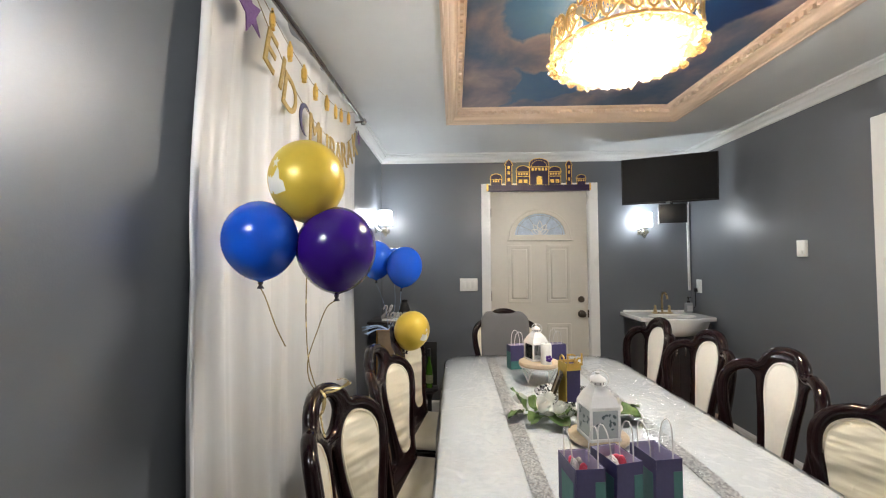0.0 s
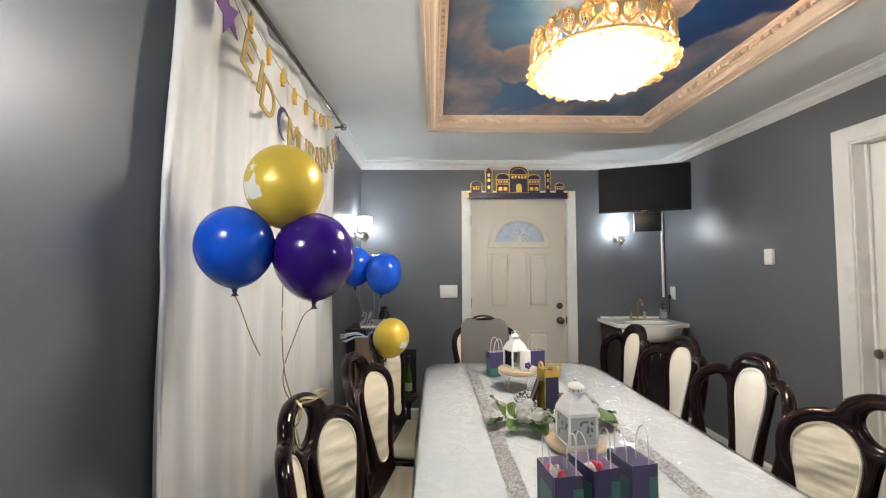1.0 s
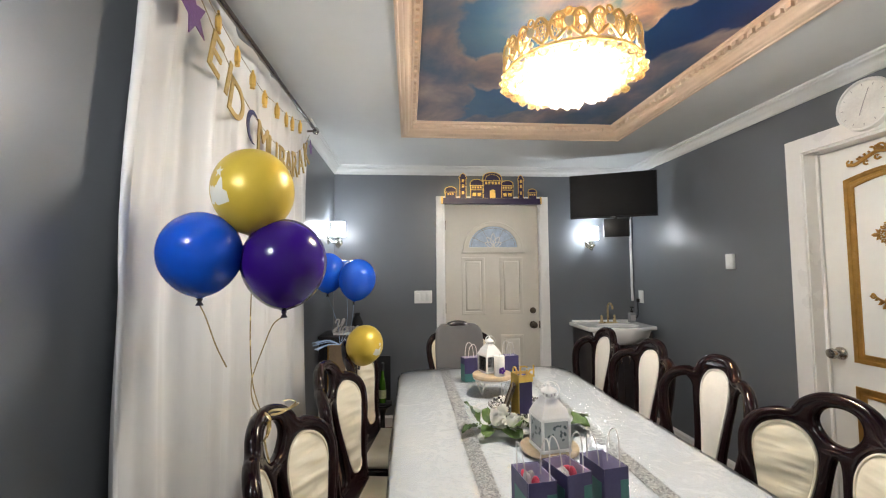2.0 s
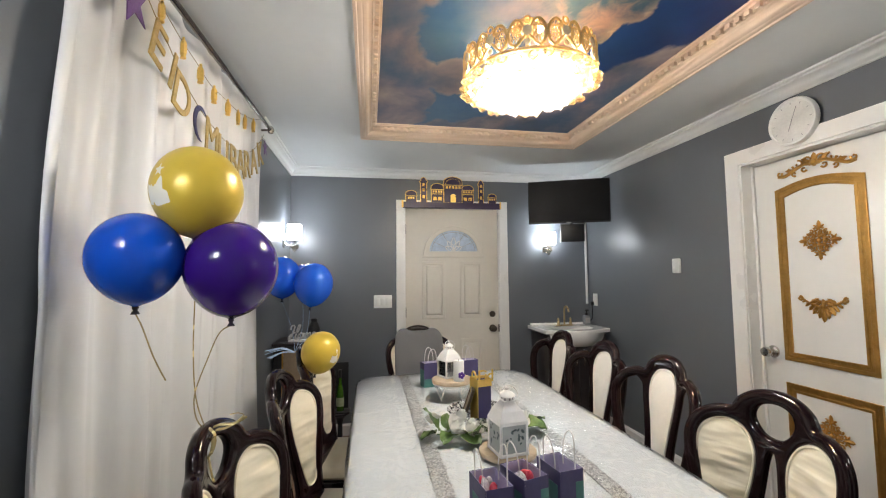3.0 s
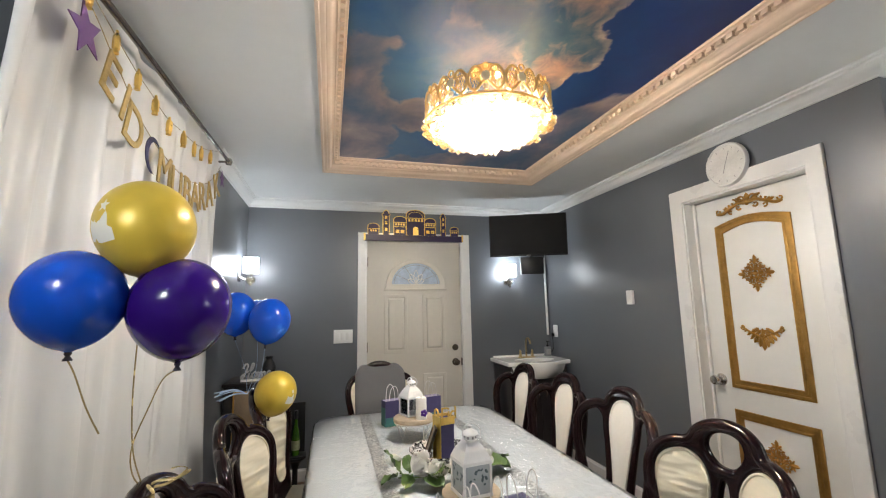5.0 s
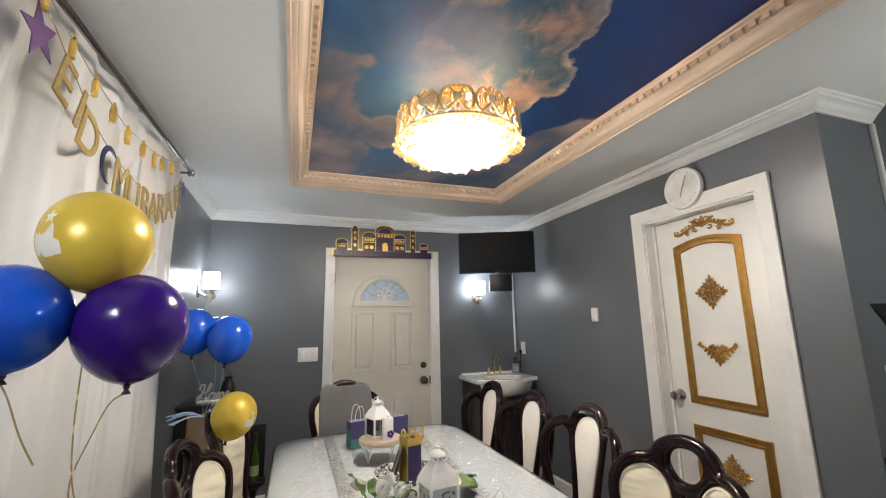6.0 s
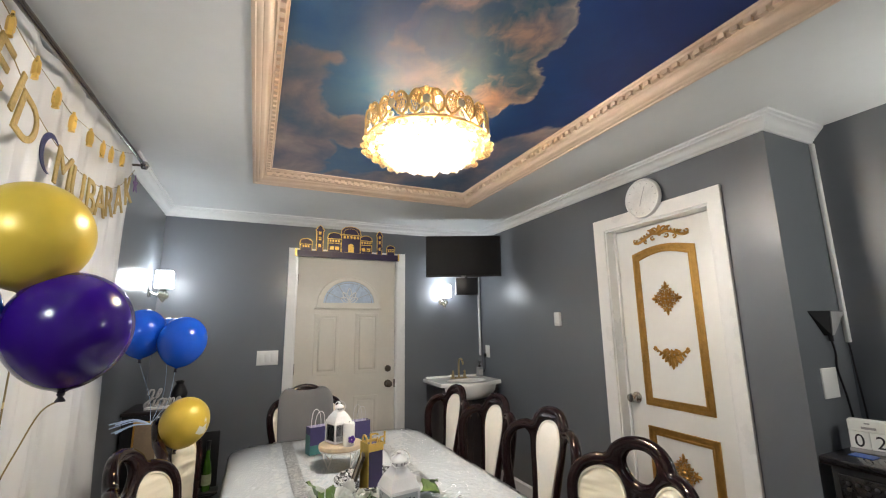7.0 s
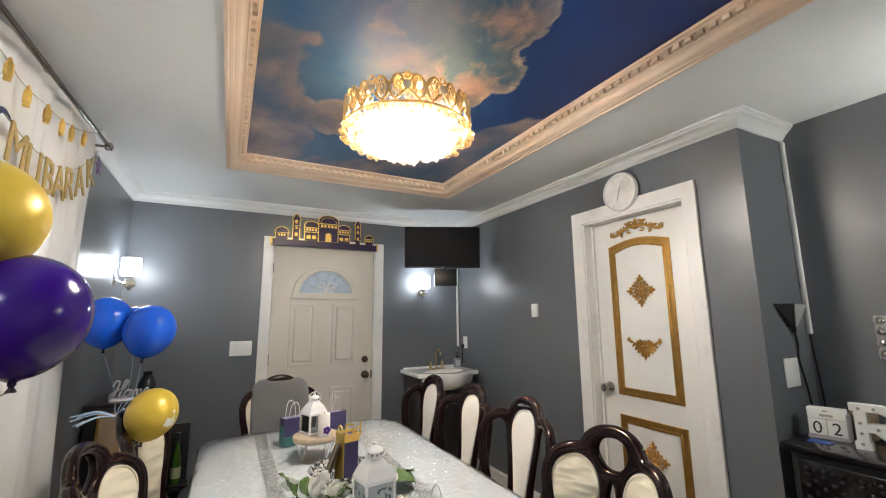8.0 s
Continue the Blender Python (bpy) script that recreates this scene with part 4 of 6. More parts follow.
rod = thing("curtain_rod", "dark pewter curtain rod with ball ends", "curtain rod")
part("bar", tube([(RODX + 0.012, 1.20, rod_z(1.2)), (RODX + 0.012, 2.2, rod_z(2.2))], 0.0115, 12), ROD, rod)
part("bar", tube([(RODX + 0.012, 2.2, rod_z(2.2)), (RODX + 0.012, 3.02, rod_z(3.02))], 0.0095, 12), ROD, rod)
for y in (1.19, 3.03):
    part("finial", lathe([(0, -0.024), (0.014, -0.020), (0.023, 0), (0.014, 0.020), (0, 0.024)], 16, at=(RODX + 0.012, y, rod_z(y))), STEEL, rod, "ball finial")
for y in (1.24, 2.985):
    bm = tube([(X0 + 0.002, y, rod_z(y) - 0.02), (RODX + 0.012, y, rod_z(y) - 0.014)], 0.007, 8)
    lathe([(0, 0), (0.018, 0), (0.018, 0.012), (0, 0.014)], 12, bm, (X0 + 0.006, y, rod_z(y) - 0.03))
    part("bracket", bm, ROD, rod)

BX = -0.200   # the plane in which the banner hangs, in front of the folds
banner = thing("banner", "gold glitter letter banner with dark moon and purple stars", "banner")
CLOSE = Matrix.Translation((-0.0119, -0.0104, -0.042)) @ Matrix.Scale(1.03, 4)   # hung closer to the folds
banner.matrix_basis = CLOSE


LINE = smooth([(BX - 0.004, y, z) for y, z in ((1.473, 2.211), (1.551, 2.176), (1.609, 2.144), (1.702, 2.098), (1.775, 2.056), (1.902, 2.015), (2.019, 1.994), (2.156, 1.982), (2.292, 1.984), (2.400, 1.998), (2.497, 2.023), (2.615, 2.072), (2.741, 2.157), (2.820, 2.225))], 6)


def slope_at(y):
    """How steeply the string runs at y."""
    a = min(LINE, key=lambda p: abs(p[1] - y + 0.04))
    b = min(LINE, key=lambda p: abs(p[1] - y - 0.04))
    return math.atan2(b[2] - a[2], b[1] - a[1])


hang = lambda yc, zc, turn=0.0: (lambda u, v, w: Vector((BX + w, yc + u * math.cos(turn) - v * math.sin(turn), zc + u * math.sin(turn) + v * math.cos(turn))))
part("string", tube(LINE, 0.0013, 5), RIBBON, banner)
for ch, y, z in (("E", 1.614, 2.076), ("I", 1.707, 2.043), ("D", 1.773, 1.992), ("M", 2.034, 1.941), ("U", 2.161, 1.924), ("B", 2.288, 1.928), ("A", 2.395, 1.939), ("R", 2.497, 1.965), ("A", 2.615, 2.010), ("K", 2.737, 2.089)):
    turn = slope_at(y) * 0.6
    me = lettering(ch, 0.185, 0.003, lambda u, v, w, y=y, z=z, turn=turn: hang(y, z, turn)(u, v - 0.065, w), 0.0012)
    part("letter", join_mesh(bmesh.new(), me), GOLDL, banner, smooth=False)
moon = [(0.064 * math.cos(radians(62 + 10 * k)), 0.064 * math.sin(radians(62 + 10 * k))) for k in range(24)] + [(0.017 + 0.057 * math.cos(radians(286 - 10 * k)), 0.057 * math.sin(radians(286 - 10 * k))) for k in range(21)]
part("moon", join_mesh(bmesh.new(), plate([moon], 0.003, 0, 1, hang(1.926, 1.955, -0.30))), CARDN, banner, "dark blue glitter crescent moon", smooth=False)


def star(r):
    return [(r * (1 if k % 2 == 0 else 0.42) * math.sin(math.pi * k / 5), r * (1 if k % 2 == 0 else 0.42) * math.cos(math.pi * k / 5)) for k in range(10)]


part("star", join_mesh(bmesh.new(), plate([star(0.075)], 0.003, 0, 1, hang(1.482, 2.118, 0.3))), CARDP, banner, "purple glitter star", smooth=False)
part("star", join_mesh(bmesh.new(), plate([star(0.05)], 0.003, 0, 1, hang(2.845, 2.155, 0.2))), CARDP, banner, "purple glitter star", smooth=False)

garland = thing("lantern_garland", "string of small shiny gold paper lanterns", "garland")
garland.matrix_basis = CLOSE
HUNG = ((1.475, 2.245), (1.617, 2.212), (1.761, 2.181), (1.901, 2.165), (2.032, 2.147), (2.191, 2.162), (2.329, 2.173), (2.432, 2.191), (2.578, 2.227))
part("string", tube(smooth([(BX - 0.008, 1.36, 2.27)] + [(BX - 0.008, y, z) for y, z in HUNG] + [(BX - 0.008, 2.76, 2.29)], 4), 0.0012, 5), RIBBON, garland)
for k, (y, z) in enumerate(HUNG):
    bm = lathe([(0, 0.0), (0.006, 0.0), (0.007, -0.008), (0.014, -0.016), (0.016, -0.024), (0.016, -0.050), (0.012, -0.054), (0.014, -0.064), (0, -0.064)], 6)
    bm.transform(Matrix.Translation((BX + 0.004, y, z)) @ Matrix.Rotation(0.5 * k, 4, "Z") @ Matrix.Diagonal((0.6, 0.75, 1.1, 1)))
    part("lantern", bm, GOLDP, garland, smooth=False)


# ---- balloons ----
def balloon(mat, c, r, label, group, tall=1.10, lean=(0, 0)):
    ob = thing("balloon", label, "balloon", group=group)
    prof = [(0, 1.0)]
    for k in range(1, 22):
        a = math.pi * k / 22
        rr, zz = math.sin(a), math.cos(a)
        if zz < -0.2:
            zz *= 1 + 0.06 * ((-zz - 0.2) / 0.8) ** 2
            rr *= 1 - 0.05 * ((-zz - 0.2) / 0.9) ** 1.5
        prof.append((max(rr, 0.06), zz))
    prof = [(p * r, z * r * tall) for p, z in prof] + [(r * 0.045, -1.09 * r * tall), (r * 0.05, -1.115 * r * tall), (0, -1.12 * r * tall)]
    part("body", lathe(prof, 40), mat, ob)
    zk = -1.115 * r * tall
    part("knot", lathe([(0, 0.008), (0.005, 0.006), (0.007, 0.0), (0.004, -0.005), (0.008, -0.011), (0.009, -0.014), (0, -0.011)], 12, at=(0, 0, zk)), KNOTM, ob, "dark tied knot")
    ob.matrix_basis = Matrix.Translation(c) @ Euler((radians(lean[0]), radians(lean[1]), 0)).to_matrix().to_4x4()
    return ob, Vector(ob.matrix_basis @ Vector((0, 0, zk - 0.012)))


def skyline_print(ob, r, tall, turn, size, shift=0.0):
    """A white printed star and skyline lying on the balloon's skin."""
    bm = bmesh.new()
    def on(u, v, w):
        a, e = turn + u, v
        return Vector((math.cos(a) * math.cos(e) * (r + 0.0006 + w), math.sin(a) * math.cos(e) * (r + 0.0006 + w), math.sin(e) * (r * tall + 0.0006 + w)))
    for shape in ([(u * 0.17 * size + 0.05, v * 0.17 * size + 0.42 * size) for u, v in star(1.0)],
                  [(-0.42, -0.35), (0.0, -0.42), (0.40, -0.35), (0.36, -0.10), (0.24, -0.04), (0.22, 0.20), (0.17, 0.28), (0.12, 0.20), (0.10, -0.02), (0.0, 0.08), (-0.10, 0.0), (-0.16, 0.10), (-0.22, -0.02), (-0.28, -0.05), (-0.30, 0.10), (-0.35, 0.12), (-0.38, -0.05)]):
        pts = [(u * (size if len(shape) > 10 else 1), v * (size if len(shape) > 10 else 1) + shift) for u, v in shape]
        cu_, cv_ = sum(p[0] for p in pts) / len(pts), sum(p[1] for p in pts) / len(pts)
        rings = [[bm.verts.new(on(cu_ + (u - cu_) * s, cv_ + (v - cv_) * s, 0.0002)) for u, v in pts] for s in (1, 0.7, 0.4, 0.15)]
        for a, b in zip(rings, rings[1:]):
            for k in range(len(pts)):
                bm.faces.new((a[k], a[(k + 1) % len(pts)], b[(k + 1) % len(pts)], b[k]))
        bm.faces.new(rings[-1])
    part("print", bm, PRINT, ob, "white printed skyline and star")


g1, k1 = balloon(GOLDB, (-0.010, 1.42, 1.609), 0.100, "pearl gold balloon with a white printed skyline", "balloons on the near chair", 1.08, (0, 0))
skyline_print(g1, 0.100, 1.08, radians(236), 0.9, -0.08)
b1, k2 = balloon(BLUE, (-0.117, 1.38, 1.448), 0.0945, "shiny royal blue balloon tied to a chair", "balloons on the near chair", 1.07)
p1, k3 = balloon(PURPLE, (0.063, 1.445, 1.425), 0.107, "shiny deep purple balloon tied to a chair", "balloons on the near chair", 1.08)
b2, k4 = balloon(BLUE, (0.092, 2.75, 1.362), 0.106, "shiny royal blue balloon tied to a far chair", "balloons on the far chair", 1.12, (0, 8))
b3, k5 = balloon(BLUE, (-0.085, 2.80, 1.404), 0.102, "shiny royal blue balloon tied to a far chair", "balloons on the far chair", 1.12)
b4, k6 = balloon(BLUE, (-0.002, 2.98, 1.388), 0.086, "shiny royal blue balloon tied to a far chair", "balloons on the far chair", 1.06)
g2, k7 = balloon(GOLDB, (0.150, 2.60, 1.012), 0.098, "pearl gold balloon with a white print, hanging low", "balloons on the far chair", 1.08, (0, 14))
skyline_print(g2, 0.098, 1.08, radians(-35), 0.7, 0.0)

tie = Vector((-0.012, 1.520, 1.008))
rib = thing("balloon_ribbon", "curled gold ribbons tying balloons to the chair back", "ribbon")
part("strand", tube(smooth([k2, k2 + Vector((0.015, 0.0, -0.03)), k2 + Vector((0.036, 0.01, -0.10)), k2 + Vector((0.058, 0.02, -0.155))], 6), 0.0018, 5, flat=0.35), RIBBON, rib)
part("strand", tube(smooth([k3, k3 + Vector((-0.03, 0.01, -0.02)), Vector((0.0, 1.48, 1.20)), Vector((-0.035, 1.50, 1.11)), Vector((-0.03, 1.50, 1.05)), tie], 6), 0.0016, 5), RIBBON, rib)
part("strand", tube(smooth([k1, Vector((-0.022, 1.45, 1.36)), Vector((-0.030, 1.47, 1.22)), Vector((-0.028, 1.49, 1.10)), tie], 6), 0.0016, 5), RIBBON, rib)
for pts in (((0, 0, 0), (0.03, -0.01, 0.018), (0.07, -0.01, 0.02), (0.10, -0.015, 0.036)), ((0, 0, 0), (0.05, 0.0, 0.008), (0.085, 0.01, 0.030), (0.075, 0.0, 0.042), (0.055, 0, 0.040)), ((0, 0, 0), (0.012, -0.02, 0.015), (0.03, -0.03, 0.0), (0.012, -0.02, -0.012), (0, 0, 0))):
    part("curl", tube(smooth([tie + Vector(p) for p in pts], 6), 0.0035, 6, flat=0.3), RIBBON, rib)
for dy in (-0.008, 0.0, 0.008):
    loop = [tie + Vector((0.026 * math.cos(a) - 0.008, dy + 0.004 * math.sin(2 * a), 0.040 * math.sin(a) - 0.030)) for a in (2 * math.pi * k / 16 for k in range(16))]
    part("wrap", tube(loop, 0.004, 6, closed=True, flat=0.3), RIBBON, rib)
part("tail", tube(smooth([tie + Vector((0.01, -0.01, -0.06)), tie + Vector((0.022, -0.02, -0.10)), tie + Vector((0.03, -0.01, -0.14))], 5), 0.003, 5, flat=0.3), RIBBON, rib)

tie2 = Vector((0.010, 2.665, 1.005))
rib2 = thing("balloon_ribbon", "pale blue ribbon ends tied to the chair back", "ribbon")
rng = random.Random(4)
for k in range(9):
    a = rng.uniform(-0.5, 0.6)
    part("strand", tube(smooth([tie2, tie2 + Vector((-0.06, -0.01, 0.03 * a + 0.012)), tie2 + Vector((-0.12 - 0.03 * rng.random(), -0.03 * rng.random(), 0.05 * a - 0.01))], 5), 0.0024, 5, flat=0.4), RIBBONB, rib2)
for kk in (k4, k5, k6):
    mid = (kk + tie2) / 2 + Vector((0.02, 0, -0.02))
    part("strand", tube(smooth([kk, mid, tie2], 6), 0.0010, 5), RIBBONB, rib2)


# ---- chandelier ----
ch = thing("chandelier", "lit gold filigree chandelier with tiers of crystal drops", "chandelier")
CH = 0.88
ch.matrix_basis = Matrix.Translation((1.073, 1.977, 0.1686)) @ Matrix.Scale(CH, 4)
TOP = (ZS - 0.1686) / CH
part("canopy", lathe([(0, TOP), (0.075, TOP), (0.08, TOP - 0.012), (0.06, TOP - 0.022), (0.03, TOP - 0.028), (0, TOP - 0.028)], 28), CHGOLD, ch)
part("stem", lathe([(0.012, TOP - 0.02), (0.012, 2.37), (0.03, 2.362), (0, 2.362)], 12), CHGOLD, ch)
# Unseen plate added to keep the bulbs' light off the mural.
part("pan", lathe([(0, 2.372), (0.252, 2.366), (0.260, 2.360), (0.252, 2.354), (0.06, 2.352), (0.05, 2.335), (0, 2.330)], 40), CHGOLD, ch)
R, Z0, Z1 = 0.315, 2.340, 2.474
for z, r in ((Z0, 0.007), (Z0 + 0.098, 0.0035)):
    part("hoop", tube([(R * math.cos(2 * math.pi * k / 64), R * math.sin(2 * math.pi * k / 64), z) for k in range(64)], r, 8, closed=True), CHGOLD, ch)
for k in range(6):
    a = math.pi * k / 3
    part("arm", tube(smooth([(0.05 * math.cos(a), 0.05 * math.sin(a), 2.35), (0.16 * math.cos(a), 0.16 * math.sin(a), 2.335), (R * math.cos(a), R * math.sin(a), Z0)], 5), 0.005, 6), CHGOLD, ch)


def ring_point(ang, z, out=0.0):
    return Vector(((R + out) * math.cos(ang), (R + out) * math.sin(ang), z))


def shared(name, bm, mat):
    """A mesh that several alike parts use."""
    me = bpy.data.meshes.new(name)
    bmesh.ops.recalc_face_normals(bm, faces=bm.faces)
    bm.to_mesh(me)
    bm.free()
    me.materials.append(mat)
    for p in me.polygons:
        p.use_smooth = True
    return me


# one panel of the gallery: a medallion under a ring, and on each side an arched lobe filled with lattice
W_ = math.pi / 12
LOBES, NETS = [], []
for s in (-1, 1):
    outline = smooth([ring_point(s * W_ * u, Z0 + v) for u, v in ((0.16, 0.090), (0.28, 0.112), (0.52, 0.126), (0.78, 0.112), (0.95, 0.078), (0.90, 0.040), (0.70, 0.018), (0.45, 0.024), (0.26, 0.050))], 4)
    LOBES.append(shared("lobe", tube(outline, [0.0072 - 0.0022 * abs(k / 32 - 0.45) for k in range(len(outline))], 8), CHGOLD))
    net = bmesh.new()
    for k in range(5):
        for v0, v1 in ((0.026, 0.112), (0.112, 0.026)):
            u = 0.16 + 0.16 * k
            tube([ring_point(s * W_ * max(0.26, min(0.92, u - 0.2)), Z0 + v0 + 0.010), ring_point(s * W_ * max(0.26, min(0.92, u + 0.22)), Z0 + v1 - 0.006)], 0.0022, 4, net)
    NETS.append(shared("lattice", net, CHGOLD))
STRUT = [shared("scroll", tube(smooth([ring_point(s * W_ * 0.10, Z0 + 0.058), ring_point(s * W_ * 0.35, Z0 + 0.034), ring_point(s * W_ * 0.72, Z0 + 0.004)], 4), 0.0058, 8), CHGOLD) for s in (-1, 1)]
CROWN = shared("ring", tube([ring_point(0.042 * math.cos(2 * math.pi * k / 14), Z1 - 0.010 + 0.0145 * math.sin(2 * math.pi * k / 14)) for k in range(14)], 0.0045, 6, closed=True), CHGOLD)
bm = bmesh.new()
bmesh.ops.create_icosphere(bm, subdivisions=2, radius=0.021, matrix=Matrix.Translation(ring_point(0, Z0 + 0.078, 0.004)) @ Matrix.Diagonal((0.4, 1, 1.15, 1)))
MEDAL = shared("medallion", bm, BACKLIT)
bm = bmesh.new()
bmesh.ops.create_icosphere(bm, subdivisions=2, radius=0.013, matrix=Matrix.Translation(ring_point(0, Z0 + 0.026, 0.004)) @ Matrix.Diagonal((0.5, 1, 1.1, 1)))
BEAD = shared("bead", bm, BACKLIT)
for k in range(12):
    fil = new("gallery_panel", CROWN)
    fil.parent = ch
    fil.matrix_basis = Matrix.Rotation(2 * math.pi * k / 12 + 0.13, 4, "Z")
    for name, me in [("lobe", m) for m in LOBES] + [("lattice", m) for m in NETS] + [("scroll", m) for m in STRUT] + [("medallion", MEDAL), ("bead", BEAD)]:
        new(name, me).parent = fil
# crystal tiers: one drop mesh, many drops
def drop_mesh():
    bm = lathe([(0, 0.0), (0.004, -0.004), (0.0035, -0.008), (0.015, -0.020), (0.017, -0.028), (0.012, -0.040), (0, -0.050)], 8)
    me = bpy.data.meshes.new("crystal_drop")
    bmesh.ops.recalc_face_normals(bm, faces=bm.faces)
    bm.to_mesh(me)
    bm.free()
    me.materials.append(CRYSTAL)
    return me


DROP = drop_mesh()
AMBER_DROP = DROP.copy()
AMBER_DROP.materials.clear()
AMBER_DROP.materials.append(AMBER)
rng = random.Random(7)
for r, z, n in ((0.316, 2.345, 30), (0.264, 2.328, 30), (0.208, 2.306, 28), (0.158, 2.286, 22), (0.116, 2.267, 17), (0.080, 2.250, 12), (0.048, 2.236, 7), (0.018, 2.222, 3)):
    for k in range(n):
        a = 2 * math.pi * (k + 0.5 * (n % 3)) / n + rng.uniform(-0.02, 0.02)
        d = new("crystal_drop", AMBER_DROP if r > 0.24 else DROP)
        d.parent = ch
        s = rng.uniform(1.3, 1.7) if r > 0.3 else rng.uniform(0.75, 1.3)
        swag = 0.020 * abs(math.sin(4 * a + 0.4)) * min(1.0, r / 0.2)
        d.matrix_basis = Matrix.Translation((r * math.cos(a), r * math.sin(a), z + 0.008 - swag)) @ Matrix.Rotation(rng.uniform(0, 3), 4, "Z") @ Matrix.Diagonal((s, s, rng.uniform(0.7, 1.15), 1))
    part("crystal_hoop", tube([(r * 0.99 * math.cos(2 * math.pi * k / 40), r * 0.99 * math.sin(2 * math.pi * k / 40), z + 0.003) for k in range(40)], 0.002, 5, closed=True), CHGOLD, ch)
bulb = bmesh.new()
bmesh.ops.create_icosphere(bulb, subdivisions=2, radius=0.02, matrix=Matrix.Diagonal((1, 1, 1.4, 1)))
bme = bpy.data.meshes.new("bulb")
bulb.to_mesh(bme)
bulb.free()
bme.materials.append(BULB)
fme = bme.copy()
fme.materials.clear()
fme.materials.append(FLAME)
for k in range(12):
    a = 2 * math.pi * k / 12 + 0.2
    o = new("bulb", bme)
    o.parent = ch
    rr, zz = ((0.160, 2.312) if k % 2 else (0.085, 2.288))
    o.matrix_basis = Matrix.Translation((rr * math.cos(a), rr * math.sin(a), zz))
for k in range(6):
    a = 2 * math.pi * k / 6 + 0.35
    part("candle", lathe([(0, 2.35), (0.011, 2.35), (0.011, 2.435), (0, 2.435)], 10, at=(0.25 * math.cos(a), 0.25 * math.sin(a), 0)), WAX, ch)
    o = new("bulb", bme)
    o.parent = ch
    o.data = fme
    o.matrix_basis = Matrix.Translation((0.25 * math.cos(a), 0.25 * math.sin(a), 2.456)) @ Matrix.Diagonal((0.55, 0.55, 0.8, 1))


# ---- wall sconces and the lamp behind ----
def sconce(m, label, glow=SHADE):
    ob = thing("wall_sconce", label, "wall lamp", group="wall sconces")
    part("backplate", boxes((-0.03, 0.03, -0.012, 0.0, -0.06, 0.06), bevel=0.004), STEEL, ob)
    part("arm", tube(smooth([(0, -0.01, -0.02), (0, -0.05, -0.045), (0, -0.09, -0.03), (0, -0.09, 0.0)], 5), 0.007, 8), STEEL, ob)
    part("cup", lathe([(0, -0.012), (0.03, -0.008), (0.04, 0.004), (0.02, 0.006), (0, 0.006)], 16, at=(0, -0.09, 0.0)), STEEL, ob)
    bm = bmesh.new()
    for sx, sy in ((-1, 0), (1, 0), (0, -1), (0, 1)):
        t = 0.003
        x0, x1 = (sx * 0.046 - t, sx * 0.046 + t) if sx else (-0.043, 0.043)
        y0, y1 = (-0.09 + sy * 0.046 - t, -0.09 + sy * 0.046 + t) if sy else (-0.09 - 0.049, -0.09 + 0.049)
        box(bm, x0, x1, y0, y1, 0.010, 0.130)
    part("shade", bm, glow, ob, "glowing frosted square glass shade", smooth=False)
    for k in range(7):
        a = 2 * math.pi * k / 7
        d = new("crystal_drop", DROP)
        d.parent = ob
        d.matrix_basis = Matrix.Translation((0.022 * math.cos(a), -0.09 + 0.022 * math.sin(a), -0.012 - 0.012 * (k % 2)))
    d = new("crystal_drop", DROP)
    d.parent = ob
    d.matrix_basis = Matrix.Translation((0, -0.09, -0.045))
    ob.matrix_basis = m
    return ob


sconce(pose(2.120, YD, 1.685), "lit nickel wall sconce with hanging crystals beside the television")
sconce(pose(X0, 3.90, 1.705, 0, 0, 90), "lit nickel wall sconce with hanging crystals in the corner")
sconce(pose(X0, 0.71, 1.705, 0, 0, 90), "lit nickel wall sconce with hanging crystals near the curtain", SHADEM)
sconce(pose(X2, 0.48, 1.705, 0, 0, -90), "lit nickel wall sconce with hanging crystals over the dresser", SHADEB)


# ---- on the north wall ----
castle = thing("castle_decoration", "purple and gold layered mosque skyline sign over the door", "decoration")
CYF = YD - 0.034
cplace = lambda d: (lambda u, v, w: Vector((u, CYF - d - w, v)))


def dome(c, w, z0, z1, zt):
    """A walled block with an onion dome."""
    pts = [(c - w, z0), (c + w, z0), (c + w, z1), (c + w * 1.12, z1 + 0.006)]
    for k in range(9):
        a = math.pi * k / 8
        pts.append((c + w * (1.02 + 0.1 * math.sin(2 * a) * (1 if k < 4 else -1)) * math.cos(a), z1 + 0.01 + (zt - z1 - 0.01) * math.sin(a) ** 0.9))
    return pts + [(c - w * 1.12, z1 + 0.006), (c - w, z1)]


def tower(c, w, z0, z1, zt):
    return [(c - w, z0), (c + w, z0), (c + w, z1), (c + w * 1.3, z1 + 0.004), (c + w * 1.3, z1 + 0.014), (c + w * 0.9, z1 + 0.018), (c + w * 0.75, (z1 + zt) / 2 + 0.01), (c, zt),
            (c - w * 0.75, (z1 + zt) / 2 + 0.01), (c - w * 0.9, z1 + 0.018), (c - w * 1.3, z1 + 0.014), (c - w * 1.3, z1 + 0.004), (c - w, z1)]


def grown(pts, g):
    return shrink(pts, -g if _ccw(pts) else g)


